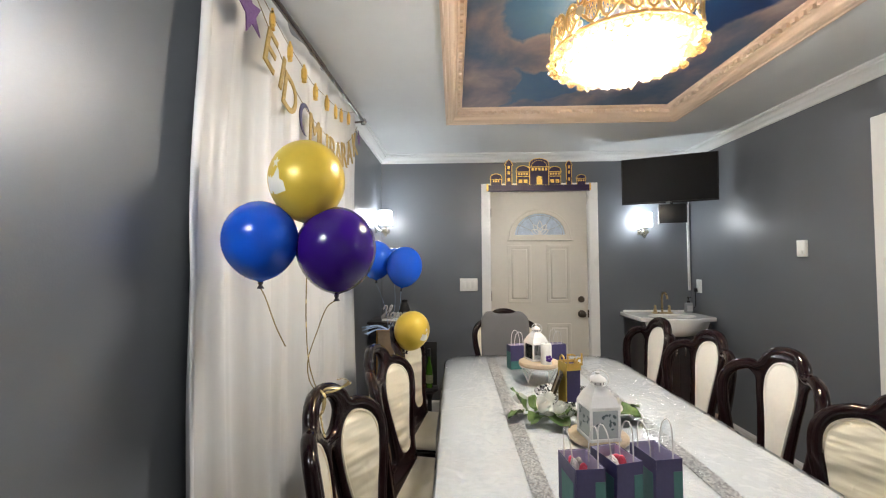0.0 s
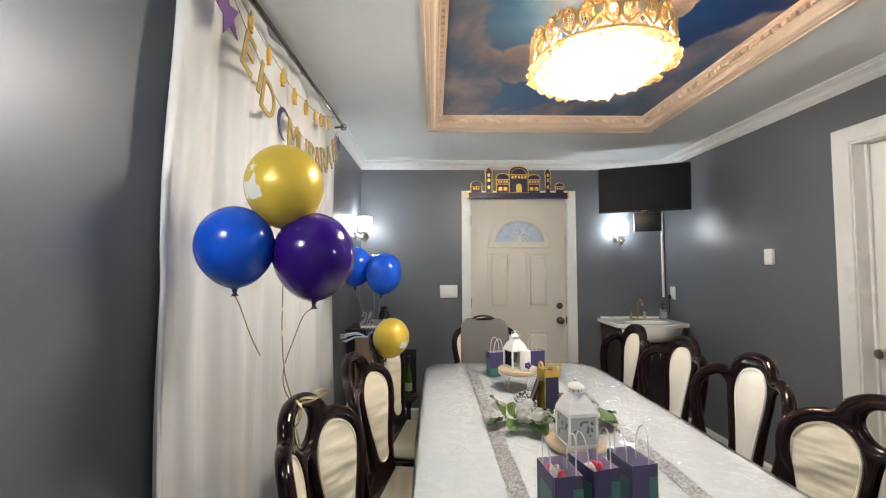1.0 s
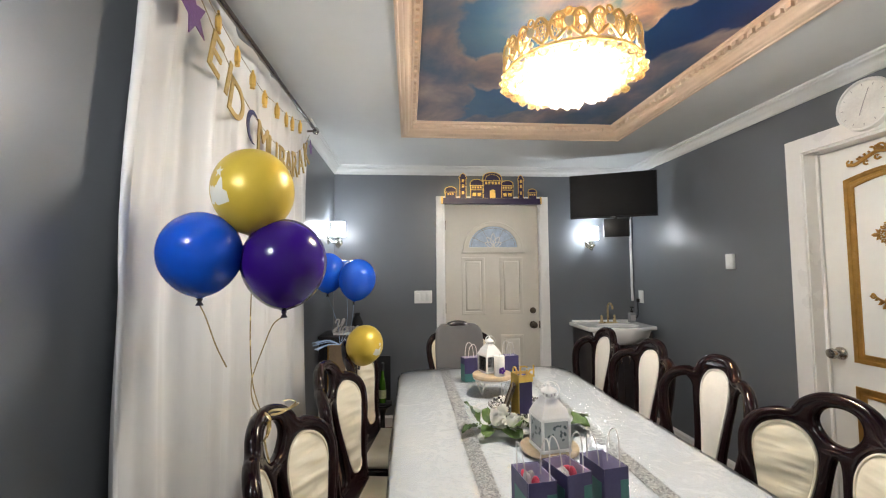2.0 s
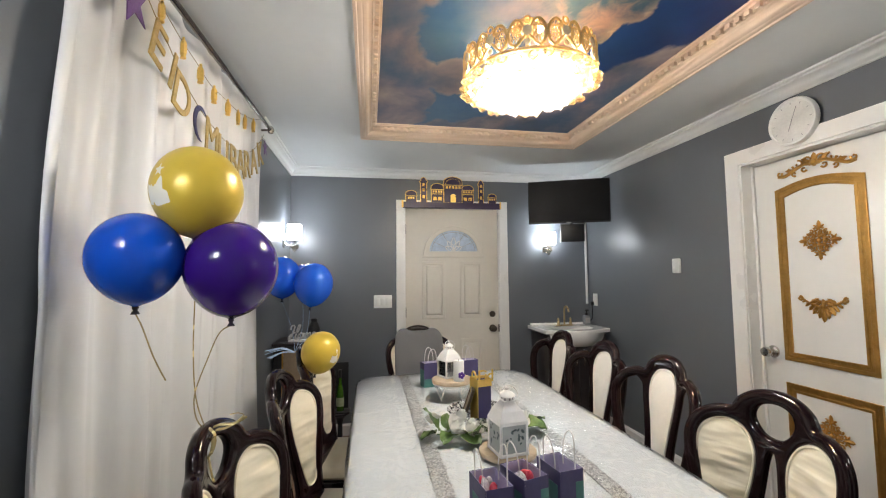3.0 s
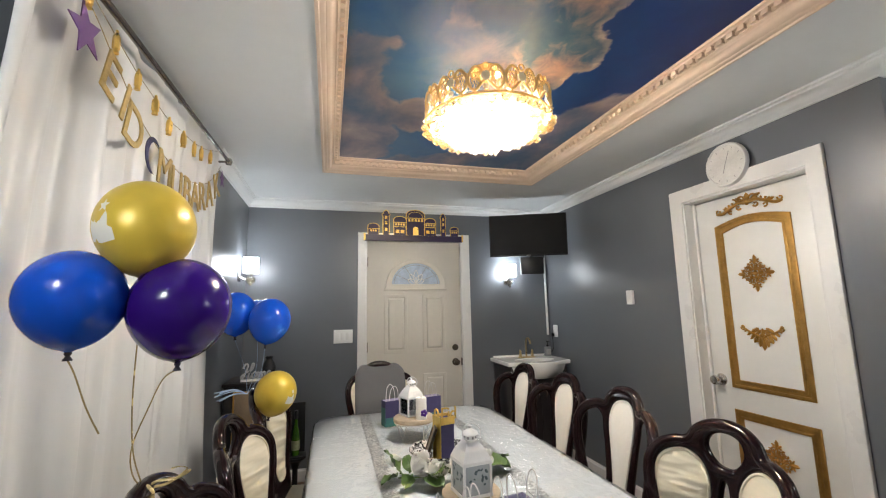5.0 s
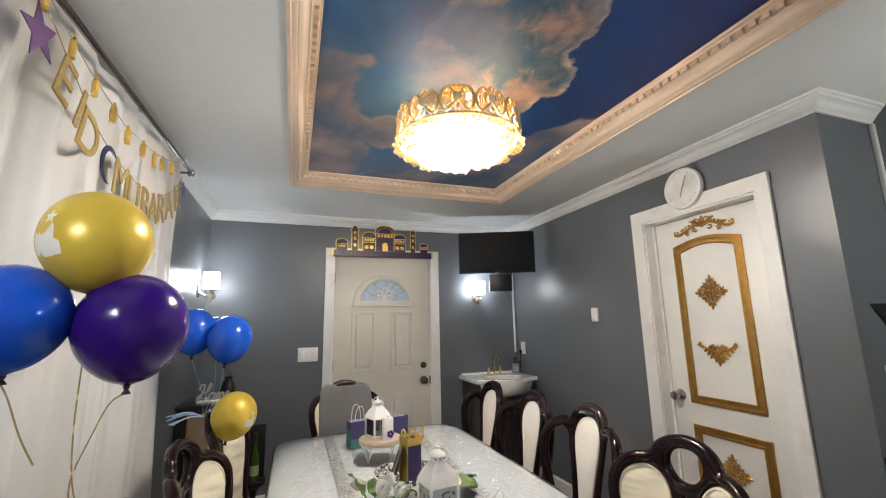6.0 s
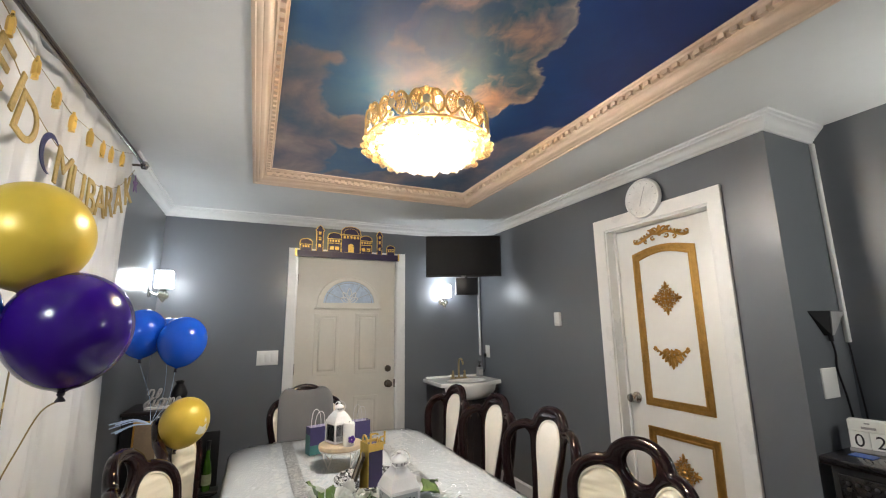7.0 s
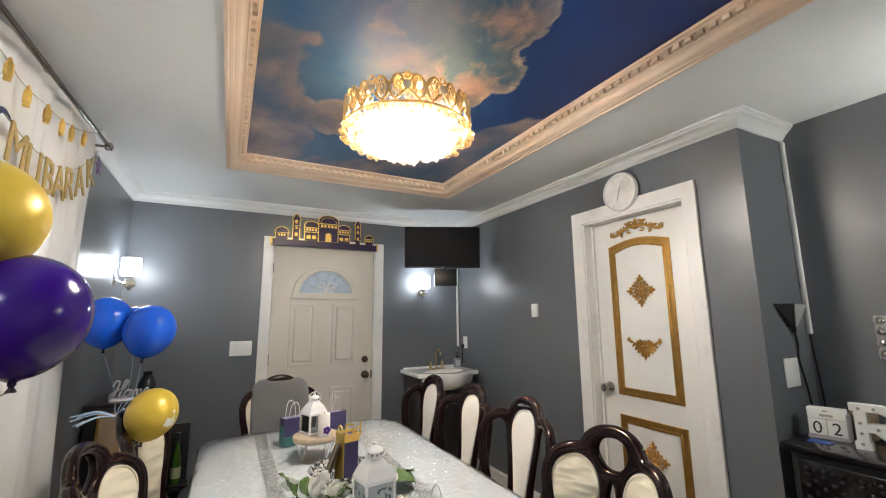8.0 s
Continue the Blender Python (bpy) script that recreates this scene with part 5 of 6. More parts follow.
part("base", boxes((0.705, 1.655, CYF - 0.004, CYF + 0.012, 2.042, 2.100), bevel=0.002), NAVY, castle, smooth=False)
part("base_trim", boxes((0.695, 0.712, CYF - 0.006, CYF + 0.010, 2.046, 2.112), (1.648, 1.662, CYF - 0.006, CYF + 0.010, 2.046, 2.112)), GOLDP, castle, smooth=False)
blocks = [("dome", 0.785, 0.048, 2.100, 2.155, 2.205, 0), ("dome", 1.575, 0.036, 2.100, 2.150, 2.190, 0), ("tower", 0.903, 0.026, 2.100, 2.285, 2.335, 1), ("tower", 1.462, 0.020, 2.100, 2.275, 2.322, 1),
          ("dome", 1.035, 0.056, 2.100, 2.222, 2.278, 2), ("dome", 1.330, 0.052, 2.100, 2.216, 2.268, 2), ("dome", 1.185, 0.085, 2.100, 2.268, 2.345, 3)]
for kind, c, w_, z0_, z1_, zt, layer in blocks:
    pts = (dome if kind == "dome" else tower)(c, w_, z0_, z1_, zt)
    d = 0.002 * layer
    blk = part(kind, join_mesh(bmesh.new(), plate([grown(pts, 0.007)], 0.003, 0, 1, cplace(d - 0.004))), GOLDP, castle, "gold mirrored outline", smooth=False)
    part("front", join_mesh(bmesh.new(), plate([pts], 0.003, 0, 1, cplace(d))), NAVY, blk, "dark purple acrylic front", smooth=False)
    f = CYF - d - 0.0045
    panes = []
    if kind == "tower":
        panes = [(c - w_ * 0.45, c + w_ * 0.45, z, z + 0.03) for z in (2.135, 2.20, 2.25)]
    elif layer == 3:
        panes = [(c - 0.07 + 0.031 * k, c - 0.05 + 0.031 * k, 2.232, 2.258) for k in range(5)]
        panes += [(c + 0.07 * math.cos(a) - 0.004, c + 0.07 * math.cos(a) + 0.004, 2.276 + 0.048 * math.sin(a), 2.282 + 0.048 * math.sin(a)) for a in (math.pi * k / 13 for k in range(14))]
        panes.append((c - 0.088, c + 0.088, 2.264, 2.270))
    elif layer == 2:
        panes = [(c - 0.046 + 0.025 * k, c - 0.030 + 0.025 * k, 2.192, 2.212) for k in range(4)] + [(c - 0.042 + 0.048 * k, c - 0.008 + 0.048 * k, 2.118, 2.150) for k in range(2)]
        panes += [(c - w_, c + w_, z, z + 0.006) for z in (2.176, 2.218)]
    else:
        panes = [(c - 0.030 + 0.022 * k, c - 0.016 + 0.022 * k, 2.128, 2.146) for k in range(3)] + [(c - w_, c + w_, 2.153, 2.158)]
    for u0, u1, v0, v1 in panes:
        part("gilt_window", boxes((u0, u1, f, f + 0.002, v0, v1)), GOLDP, blk, smooth=False)
part("gate", join_mesh(bmesh.new(), plate([ring_loop(1.160, 1.212, 2.102, 2.170, 0.012)], 0.004, 0, 1, cplace(0.010))), GOLDP, castle, "shiny gold gate", smooth=False)


def wall_plate(name, label, category, m, w_, h_, rockers):
    ob = thing(name, label, category)
    part("plate", boxes((-w_ / 2, w_ / 2, -0.007, 0, -h_ / 2, h_ / 2), bevel=0.003), WHITEP, ob)
    for k in range(rockers):
        x = (k - (rockers - 1) / 2) * 0.045
        part("rocker", boxes((x - 0.016, x + 0.016, -0.011, -0.006, -0.033, 0.033), bevel=0.002), WHITEP, ob)
    ob.matrix_basis = m
    return ob


wall_plate("light_switch", "white three-gang light switch plate on grey wall", "light switch", pose(0.522, YD, 1.172), 0.165, 0.118, 3)
wall_plate("wall_outlet", "white wall outlet with a black plug", "outlet", pose(X1, 4.075, 1.155, 0, 0, -90), 0.078, 0.118, 1)
wall_plate("blank_plate", "plain white blank plate on the return wall", "wall plate", pose(2.775, YC, 1.143), 0.125, 0.13, 0)
wall_plate("wall_outlet", "white wall outlet low on the grey wall", "outlet", pose(X0, 2.62, 0.66, 0, 0, 90), 0.075, 0.115, 1)
part("plug", boxes((X1 - 0.035, X1 - 0.011, 4.085, 4.110, 1.10, 1.135), bevel=0.005), BLACK, bpy.data.objects["wall_outlet"])
bpy.data.objects["plug"].matrix_parent_inverse = bpy.data.objects["wall_outlet"].matrix_basis.inverted()

# television in the corner
tv = thing("television", "black flat-screen television on a corner wall mount, switched off", "television")
part("cabinet", boxes((-0.355, 0.355, 0.0, 0.035, -0.195, 0.195), bevel=0.006), BLACK, tv)
part("screen", boxes((-0.345, 0.345, -0.003, 0.004, -0.180, 0.188)), SCREEN, tv)
part("back_case", boxes((-0.22, 0.22, 0.035, 0.065, -0.15, 0.12), bevel=0.012), BLACK, tv)
part("logo", boxes((-0.02, 0.02, -0.0015, 0.002, -0.191, -0.186)), GREYP, tv)
tv.matrix_basis = pose(2.165, 3.765, 2.060, 4, 0, -23.6)
mount = thing("tv_mount", "black folding television wall mount", "wall mount")
part("arm", tube([(2.21, 3.84, 2.04), (2.42, 3.95, 2.04), (2.50, 4.10, 2.04)], 0.016, 8), BLACK, mount)
part("wall_plate", boxes((2.44, 2.56, 4.17, 4.198, 1.92, 2.16), bevel=0.004), BLACK, mount)
cbox = thing("cable_box", "black box fixed under the television", "cable box")
part("case", boxes((-0.105, 0.105, 0, 0.05, -0.085, 0.075), bevel=0.004), BLACK, cbox)
part("strap", boxes((-0.012, 0.012, 0.05, 0.07, 0.03, 0.12)), BLACK, cbox)
cbox.matrix_basis = pose(2.215, 3.80, 1.785, 0, 0, -20)
duct = thing("cable_cover", "white plastic cable cover running down the corner", "cable cover")
part("channel", boxes((2.545, 2.565, 4.182, 4.198, 1.11, 1.90), bevel=0.003), WHITEP, duct)
part("cable", tube(smooth([(2.555, 4.18, 1.90), (2.55, 4.15, 1.95), (2.50, 4.10, 1.955), (2.46, 4.08, 1.935), (2.52, 4.12, 1.92)], 6), 0.004, 6), WHITEP, duct)
duct2 = tagged(part("cable_cover", boxes((2.972, 2.998, 1.376, 1.393, 1.315, 2.32), bevel=0.003), WHITEP), "white plastic cable cover beside the return wall", "cable cover")

# ---- sink corner ----
van = thing("vanity_cabinet", "espresso wood bathroom vanity cabinet in the corner", "cabinet")
part("body", boxes((1.950, 2.512, 3.80, 4.185, 0.09, 0.865), bevel=0.003), ESPRESSO, van)
part("plinth", boxes((1.97, 2.49, 3.84, 4.185, 0.0, 0.09)), ESPRESSO, van)
for x0_, x1_ in ((1.962, 2.227), (2.235, 2.500)):
    d_ = part("door", join_mesh(bmesh.new(), plate([ring_loop(x0_, x1_, 0.12, 0.80), ring_loop(x0_ + 0.05, x1_ - 0.05, 0.17, 0.75)], 0.012, 0.003, 1, lambda u, v, w: Vector((u, 3.79 - w, v)))), ESPRESSO, van)
    part("handle", tube(smooth([((x0_ + x1_) / 2 + (0.10 if x0_ < 2.1 else -0.10), 3.78, 0.60), ((x0_ + x1_) / 2 + (0.10 if x0_ < 2.1 else -0.10), 3.755, 0.62), ((x0_ + x1_) / 2 + (0.10 if x0_ < 2.1 else -0.10), 3.755, 0.68), ((x0_ + x1_) / 2 + (0.10 if x0_ < 2.1 else -0.10), 3.78, 0.70)], 4), 0.005, 6), STEEL, d_)
sink = thing("washbasin", "white porcelain vanity basin with a bowed front", "sink")
front = [(1.930 + 0.600 * k / 24, 3.785 - 0.115 * math.sin(math.pi * k / 24) ** 1.6) for k in range(25)]
rim_loop = [(2.530, 4.195), (1.930, 4.195)] + front
bowl = [(2.230 + 0.200 * math.cos(2 * math.pi * k / 32), 3.885 + 0.125 * math.sin(2 * math.pi * k / 32)) for k in range(32)]
part("top", join_mesh(bmesh.new(), plate([rim_loop, bowl], 0.020, 0.008, 3, lambda u, v, w: Vector((u, v, 0.898 + w)))), PORC, sink)
bm = bmesh.new()
rows_ = []
for s, z in ((1.0, 0.914), (0.97, 0.90), (0.85, 0.85), (0.6, 0.81), (0.25, 0.80)):
    rows_.append([bm.verts.new((2.230 + (u - 2.230) * s, 3.885 + (v - 3.885) * s, z)) for u, v in bowl])
for a, b in zip(rows_, rows_[1:]):
    for k in range(32):
        bm.faces.new((a[k], a[(k + 1) % 32], b[(k + 1) % 32], b[k]))
bm.faces.new(rows_[-1])
part("bowl", bm, PORC, sink)
bm = bmesh.new()
rows_ = []
for s, z in ((1.0, 0.888), (0.99, 0.868), (0.90, 0.828), (0.70, 0.788), (0.45, 0.768)):
    rows_.append([bm.verts.new((2.230 + 0.265 * (2 * k / 24 - 1) * (0.4 + 0.6 * s), 3.798 - (0.15 * s) * math.sin(math.pi * k / 24) ** 1.2, z)) for k in range(25)])
for a, b in zip(rows_, rows_[1:]):
    for k in range(24):
        bm.faces.new((a[k], a[k + 1], b[k + 1], b[k]))
part("belly", bm, PORC, sink)
part("splash_lip", boxes((1.945, 2.530, 4.165, 4.197, 0.910, 0.932), bevel=0.004), PORC, sink)
tap = thing("faucet", "brushed brass two-handle faucet with a gooseneck spout", "faucet", 2.238, 4.06, 0.915)
part("deck", boxes((-0.085, 0.085, -0.022, 0.022, 0, 0.012), bevel=0.006), BRASS, tap)
part("spout", tube(smooth([(0, 0, 0.01), (0, 0, 0.13), (0, -0.015, 0.175), (0, -0.055, 0.185), (0, -0.085, 0.160), (0, -0.09, 0.135)], 6), 0.009, 10), BRASS, tap)
for s in (-1, 1):
    part("tap_handle", lathe([(0, 0.01), (0.015, 0.01), (0.013, 0.04), (0.009, 0.045), (0.012, 0.06), (0.006, 0.075), (0, 0.076)], 14, at=(s * 0.062, 0, 0)), BRASS, tap)
soap = thing("soap_bottle", "grey hand soap bottle with a black pump", "soap bottle", 2.475, 4.07, 0.915)
part("bottle", boxes((-0.032, 0.032, -0.022, 0.022, 0, 0.095), bevel=0.01), SOAP, soap)
part("pump", lathe([(0, 0.095), (0.014, 0.095), (0.014, 0.112), (0.005, 0.114), (0.005, 0.135), (0.013, 0.137), (0.013, 0.148), (0, 0.148)], 12), BLACK, soap)
part("spout", boxes((-0.006, 0.006, -0.035, 0.0, 0.138, 0.146), bevel=0.002), BLACK, soap)
part("label", boxes((-0.024, 0.024, -0.0232, -0.0222, 0.02, 0.07)), GREYP, soap)
cord = thing("power_cord", "black power cord hanging from the outlet", "power cord")
part("lead", tube(smooth([(2.552, 4.095, 1.10), (2.55, 4.09, 1.02), (2.545, 4.10, 0.96), (2.50, 4.12, 0.955)], 5), 0.004, 6), BLACK, cord)

# ---- on the east wall ----
clock = thing("wall_clock", "round white marbled wall clock above the door", "clock")
bm = lathe([(0, 0.0), (0.135, 0), (0.138, 0.012), (0.132, 0.030), (0.124, 0.030), (0.120, 0.022), (0, 0.022)], 48)
part("case", bm, WHITEP, clock)
part("dial", lathe([(0, 0.0225), (0.119, 0.0225), (0.119, 0.024), (0, 0.024)], 40), MARBLE, clock)
for length, wid, ang in ((0.055, 0.004, 160), (0.085, 0.003, -22)):
    bm = boxes((-wid / 2, wid / 2, -0.015, length, 0.0255, 0.027))
    bm.transform(Matrix.Rotation(radians(ang), 4, "Z"))
    part("hand_pointer", bm, GREYP, clock, smooth=False)
bm = bmesh.new()
for k in range(12):
    q = boxes((-0.0015, 0.0015, 0.098, 0.110, 0.0242, 0.0252))
    q.transform(Matrix.Rotation(k * math.pi / 6, 4, "Z"))
    me_ = bpy.data.meshes.new("tick")
    q.to_mesh(me_)
    q.free()
    join_mesh(bm, me_)
part("hour_marks", bm, GREYP, clock, smooth=False)
clock.matrix_basis = Matrix.Translation((X1 - 0.018, 2.072, 2.176)) @ Matrix(((0, 0, -1, 0), (-1, 0, 0, 0), (0, 1, 0, 0), (0, 0, 0, 1))) @ Matrix.Scale(0.91, 4)
therm = thing("thermostat", "small white thermostat on grey wall", "thermostat")
part("case", boxes((X1 - 0.024, X1, 2.930, 2.992, 1.404, 1.508), bevel=0.005), WHITEP, therm)
part("dial", boxes((X1 - 0.028, X1 - 0.0235, 2.946, 2.976, 1.418, 1.446), bevel=0.001), WHITEP, therm)

# ---- the recess ----
dr = thing("dresser", "black lacquered dresser with beaded drawer fronts", "dresser")
part("top", boxes((2.535, 2.990, -0.15, 1.370, 0.850, 0.880), bevel=0.005), LACQ, dr)
part("carcass", boxes((2.565, 2.985, -0.12, 1.345, 0.06, 0.850), bevel=0.003), BLACK, dr)
rng = random.Random(3)
for r_ in range(3):
    for c_ in range(2):
        y0_, z0_ = -0.10 + 0.72 * c_, 0.09 + 0.25 * r_
        dw = part("drawer", boxes((2.548, 2.566, y0_, y0_ + 0.70, z0_, z0_ + 0.235), bevel=0.004), LACQ, dr)
        bm = bmesh.new()
        for i in range(24):
            for j in range(5):
                bmesh.ops.create_icosphere(bm, subdivisions=1, radius=0.0095, matrix=Matrix.Translation((2.546, y0_ + 0.03 + 0.0278 * i, z0_ + 0.03 + 0.044 * j + (0.022 if i % 2 else 0) * (j < 4))) @ Matrix.Diagonal((0.5, 1, 1, 1)))
        part("beading", bm, BLACK, dw, "rows of glossy black beads")
        knob = part("knob", lathe([(0, 0), (0.008, 0), (0.008, 0.014), (0.016, 0.02), (0, 0.03)], 10, at=(0, 0, 0)), STEEL, dw)
        knob.matrix_basis = Matrix.Translation((2.548, y0_ + 0.35, z0_ + 0.118)) @ Matrix.Rotation(radians(-90), 4, "Y")
for y_ in (-0.10, 1.30):
    for x_ in (2.59, 2.95):
        part("foot", boxes((x_ - 0.02, x_ + 0.02, y_ - 0.02, y_ + 0.02, 0, 0.06)), BLACK, dr)

cal = thing("block_calendar", "white wooden block calendar showing the number 02", "calendar", 2.742, 1.276, 0.881, 12)
cal.scale = (1.0, 1.06, 1.13)
part("frame", boxes((-0.012, 0.060, -0.062, 0.062, 0.0, 0.012), (0.048, 0.060, -0.062, 0.062, 0.012, 0.105), (-0.012, 0.060, -0.066, -0.060, 0.0, 0.095), bevel=0.001), GREYP, cal, "grey wooden holder")
for k, (ch_, y_) in enumerate((("0", 0.030), ("2", -0.030))):
    cube = part("number_block", boxes((-0.008, 0.047, y_ - 0.029, y_ + 0.029, 0.013, 0.072), bevel=0.002), WHITEP, cal)
    me_ = lettering(ch_, 0.062, 0.001, lambda u, v, w, y_=y_: Vector((-0.0088 - w, y_ - u, 0.020 + v)))
    part("numeral", join_mesh(bmesh.new(), me_), INK, cube, smooth=False)
bar_ = part("month_block", boxes((-0.008, 0.047, -0.059, 0.059, 0.074, 0.112), bevel=0.002), WHITEP, cal)
part("month_lettering", boxes((-0.0092, -0.0078, -0.022, 0.020, 0.082, 0.090)), GREYP, bar_, smooth=False)
part("day_lettering", boxes((-0.0092, -0.0078, -0.006, 0.010, 0.100, 0.105)), GREYP, bar_, smooth=False)
card = tagged(part("blue_card", boxes((2.640, 2.700, 1.240, 1.315, 0.8812, 0.8826)), BLUEP), "small blue card lying on the dresser", "card")
tagged(part("trinket_box", boxes((2.84, 2.93, 1.165, 1.235, 0.881, 1.000), bevel=0.008), KRAFT), "small tan box behind the calendar", "box")
mar = thing("marquee_letter", "white wooden marquee letter with small bulb holes", "letter sign", 2.715, 1.098, 0.881, 10)
SLAB = plate([[(-0.075, 0.0), (-0.03, 0.0), (-0.03, 0.022), (-0.036, 0.03), (-0.036, 0.07), (-0.015, 0.07), (0.03, 0.03), (0.022, 0.022), (0.022, 0.0), (0.085, 0.0), (0.085, 0.025), (0.07, 0.03), (0.025, 0.082),
               (0.055, 0.10), (0.062, 0.13), (0.045, 0.16), (0.01, 0.17), (-0.08, 0.17), (-0.08, 0.148), (-0.068, 0.144), (-0.068, 0.03), (-0.075, 0.025)],
              [(-0.036, 0.095), (-0.036, 0.146), (0.005, 0.146), (0.025, 0.135), (0.028, 0.118), (0.012, 0.098)]], 0.035, 0.003, 2, lambda u, v, w: Vector((w, -u, v)))
part("slab", join_mesh(bmesh.new(), SLAB), WHITEP, mar)
for u, v in ((-0.055, 0.02), (-0.054, 0.06), (-0.054, 0.10), (-0.054, 0.155), (-0.01, 0.158), (0.04, 0.14), (0.04, 0.105), (-0.005, 0.082)):
    hole = part("bulb_hole", lathe([(0.006, 0), (0.006, 0.003), (0, 0.003)], 10), GREYP, mar)
    hole.matrix_basis = Matrix.Translation((-0.0205, -u, v)) @ Matrix.Rotation(radians(-90), 4, "Y")

spk = thing("wall_speaker", "small black wedge-shaped speaker fixed to the wall", "speaker")
bm = bmesh.new()
rim_ = [(2.690, YC - 0.002), (2.800, YC - 0.037), (2.955, YC - 0.022), (2.955, YC - 0.002)]
tip_ = [(2.798, YC - 0.002), (2.812, YC - 0.026), (2.836, YC - 0.022), (2.836, YC - 0.002)]
top = [bm.verts.new((u, v, 1.462)) for u, v in rim_]
low = [bm.verts.new((u, v, 1.350)) for u, v in tip_]
bm.faces.new(top)
bm.faces.new(low[::-1])
for k in range(4):
    bm.faces.new((top[k], low[k], low[(k + 1) % 4], top[(k + 1) % 4]))
part("cabinet", bm, BLACK, spk, smooth=False)
# The wedge's lit right side, its light put into a grey face.
bm = bmesh.new()
quad = [Vector((*rim_[1], 1.459)), Vector((*rim_[2], 1.459)), Vector((*tip_[2], 1.353)), Vector((*tip_[1], 1.353))]
rows_ = [[bm.verts.new(p + Vector((0.0002, -0.0018, 0)) * k) for p in quad] for k in (0.5, 2)]
bm.faces.new(rows_[0])
bm.faces.new(rows_[1])
for k in range(4):
    bm.faces.new((rows_[0][k], rows_[0][(k + 1) % 4], rows_[1][(k + 1) % 4], rows_[1][k]))
part("side_panel", bm, GREYP, spk, "lit side of the wedge, given as a grey face", smooth=False)
part("stem", tube([(2.825, YC - 0.014, 1.355), (2.825, YC - 0.014, 1.325)], 0.010, 8), BLACK, spk)
part("lead", tube(smooth([(2.825, YC - 0.014, 1.33), (2.845, YC - 0.012, 1.27), (2.84, YC - 0.010, 1.20), (2.875, YC - 0.012, 1.08), (2.895, YC - 0.015, 0.95), (2.89, YC - 0.02, 0.885)], 5), 0.0045, 6), BLACK, spk)
tagged(part("power_cord", tube(smooth([(2.985, YC - 0.01, 1.31), (2.98, YC - 0.02, 1.15), (2.975, YC - 0.03, 1.0), (2.97, YC - 0.03, 0.885)], 5), 0.004, 6), BLACK), "black cords running down the corner", "power cord")
art = thing("wall_art", "silver wall relief of rings round mirrored gems", "wall art")
part("backing", boxes((X2 - 0.008, X2, 0.955, 1.150, 1.212, 1.402), bevel=0.002), SILVER, art)
GEM = bmesh.new()
bmesh.ops.create_icosphere(GEM, subdivisions=2, radius=0.0155, matrix=Matrix.Diagonal((0.6, 1, 1, 1)))
GEM = bpy.data.meshes.new("gem"), GEM
GEM[1].to_mesh(GEM[0])
GEM[1].free()
GEM[0].materials.append(STEEL)
SETTING = bpy.data.meshes.new("setting")
bm = tube([(0, 0.0205 * math.cos(2 * math.pi * k / 14), 0.0205 * math.sin(2 * math.pi * k / 14)) for k in range(14)], 0.0042, 6, closed=True)
bm.to_mesh(SETTING)
bm.free()
SETTING.materials.append(SILVER)
for i in range(4):
    for j in range(4):
        at = Matrix.Translation((X2 - 0.014, 1.126 - 0.048 * i, 1.236 + 0.0475 * j)) @ Matrix.Rotation(0.9 * i + 2.1 * j, 4, "X")
        for name, me in (("gem", GEM[0]), ("setting", SETTING)):
            o = new(name, me)
            o.parent = art
            o.matrix_basis = at

# ---- the far corner ----
cab = thing("corner_cabinet", "narrow black cabinet with a gold-edged panel", "cabinet")
part("body", boxes((-0.285, 0.03, 3.52, 3.86, 0, 0.905), bevel=0.004), BLACK, cab)
part("top", boxes((-0.292, 0.04, 3.51, 3.87, 0.905, 0.925), bevel=0.003), ESPRESSO, cab)
part("panel", boxes((-0.21, -0.04, 3.512, 3.522, 0.10, 0.86)), KRAFT, cab, "tan inner panel")
part("edging", join_mesh(bmesh.new(), plate([ring_loop(-0.22, -0.03, 0.09, 0.87), ring_loop(-0.212, -0.038, 0.098, 0.862)], 0.004, 0.001, 1, lambda u, v, w: Vector((u, 3.512 - w, v)))), GOLD, cab, "thin gold edging")
home = thing("word_sign", "white and silver script word sign on a white base", "sign", -0.085, 3.60, 0.925)
part("base", boxes((-0.105, 0.105, -0.025, 0.025, 0, 0.014), bevel=0.002), WHITEM, home)
for strokes in (((-0.098, 0.090), (-0.088, 0.118), (-0.070, 0.112), (-0.076, 0.070), (-0.090, 0.024), (-0.104, 0.022), (-0.100, 0.040), (-0.070, 0.066), (-0.044, 0.074), (-0.030, 0.116), (-0.042, 0.118), (-0.052, 0.070), (-0.058, 0.026), (-0.044, 0.022), (-0.032, 0.040)),
                ((-0.020, 0.064), (-0.034, 0.050), (-0.034, 0.028), (-0.020, 0.020), (-0.006, 0.034), (-0.008, 0.058), (-0.020, 0.064), (-0.006, 0.058), (0.006, 0.062)),
                ((0.006, 0.060), (0.010, 0.020), (0.014, 0.050), (0.026, 0.062), (0.030, 0.022), (0.034, 0.050), (0.046, 0.062), (0.052, 0.030), (0.060, 0.022)),
                ((0.060, 0.022), (0.072, 0.040), (0.084, 0.056), (0.074, 0.066), (0.064, 0.050), (0.066, 0.026), (0.080, 0.020), (0.100, 0.036))):
    part("script_letter", tube(smooth([(u + 0.12 * (v - 0.06), 0, v - 0.002) for u, v in strokes], 5), 0.0062, 8), SILVER, home)
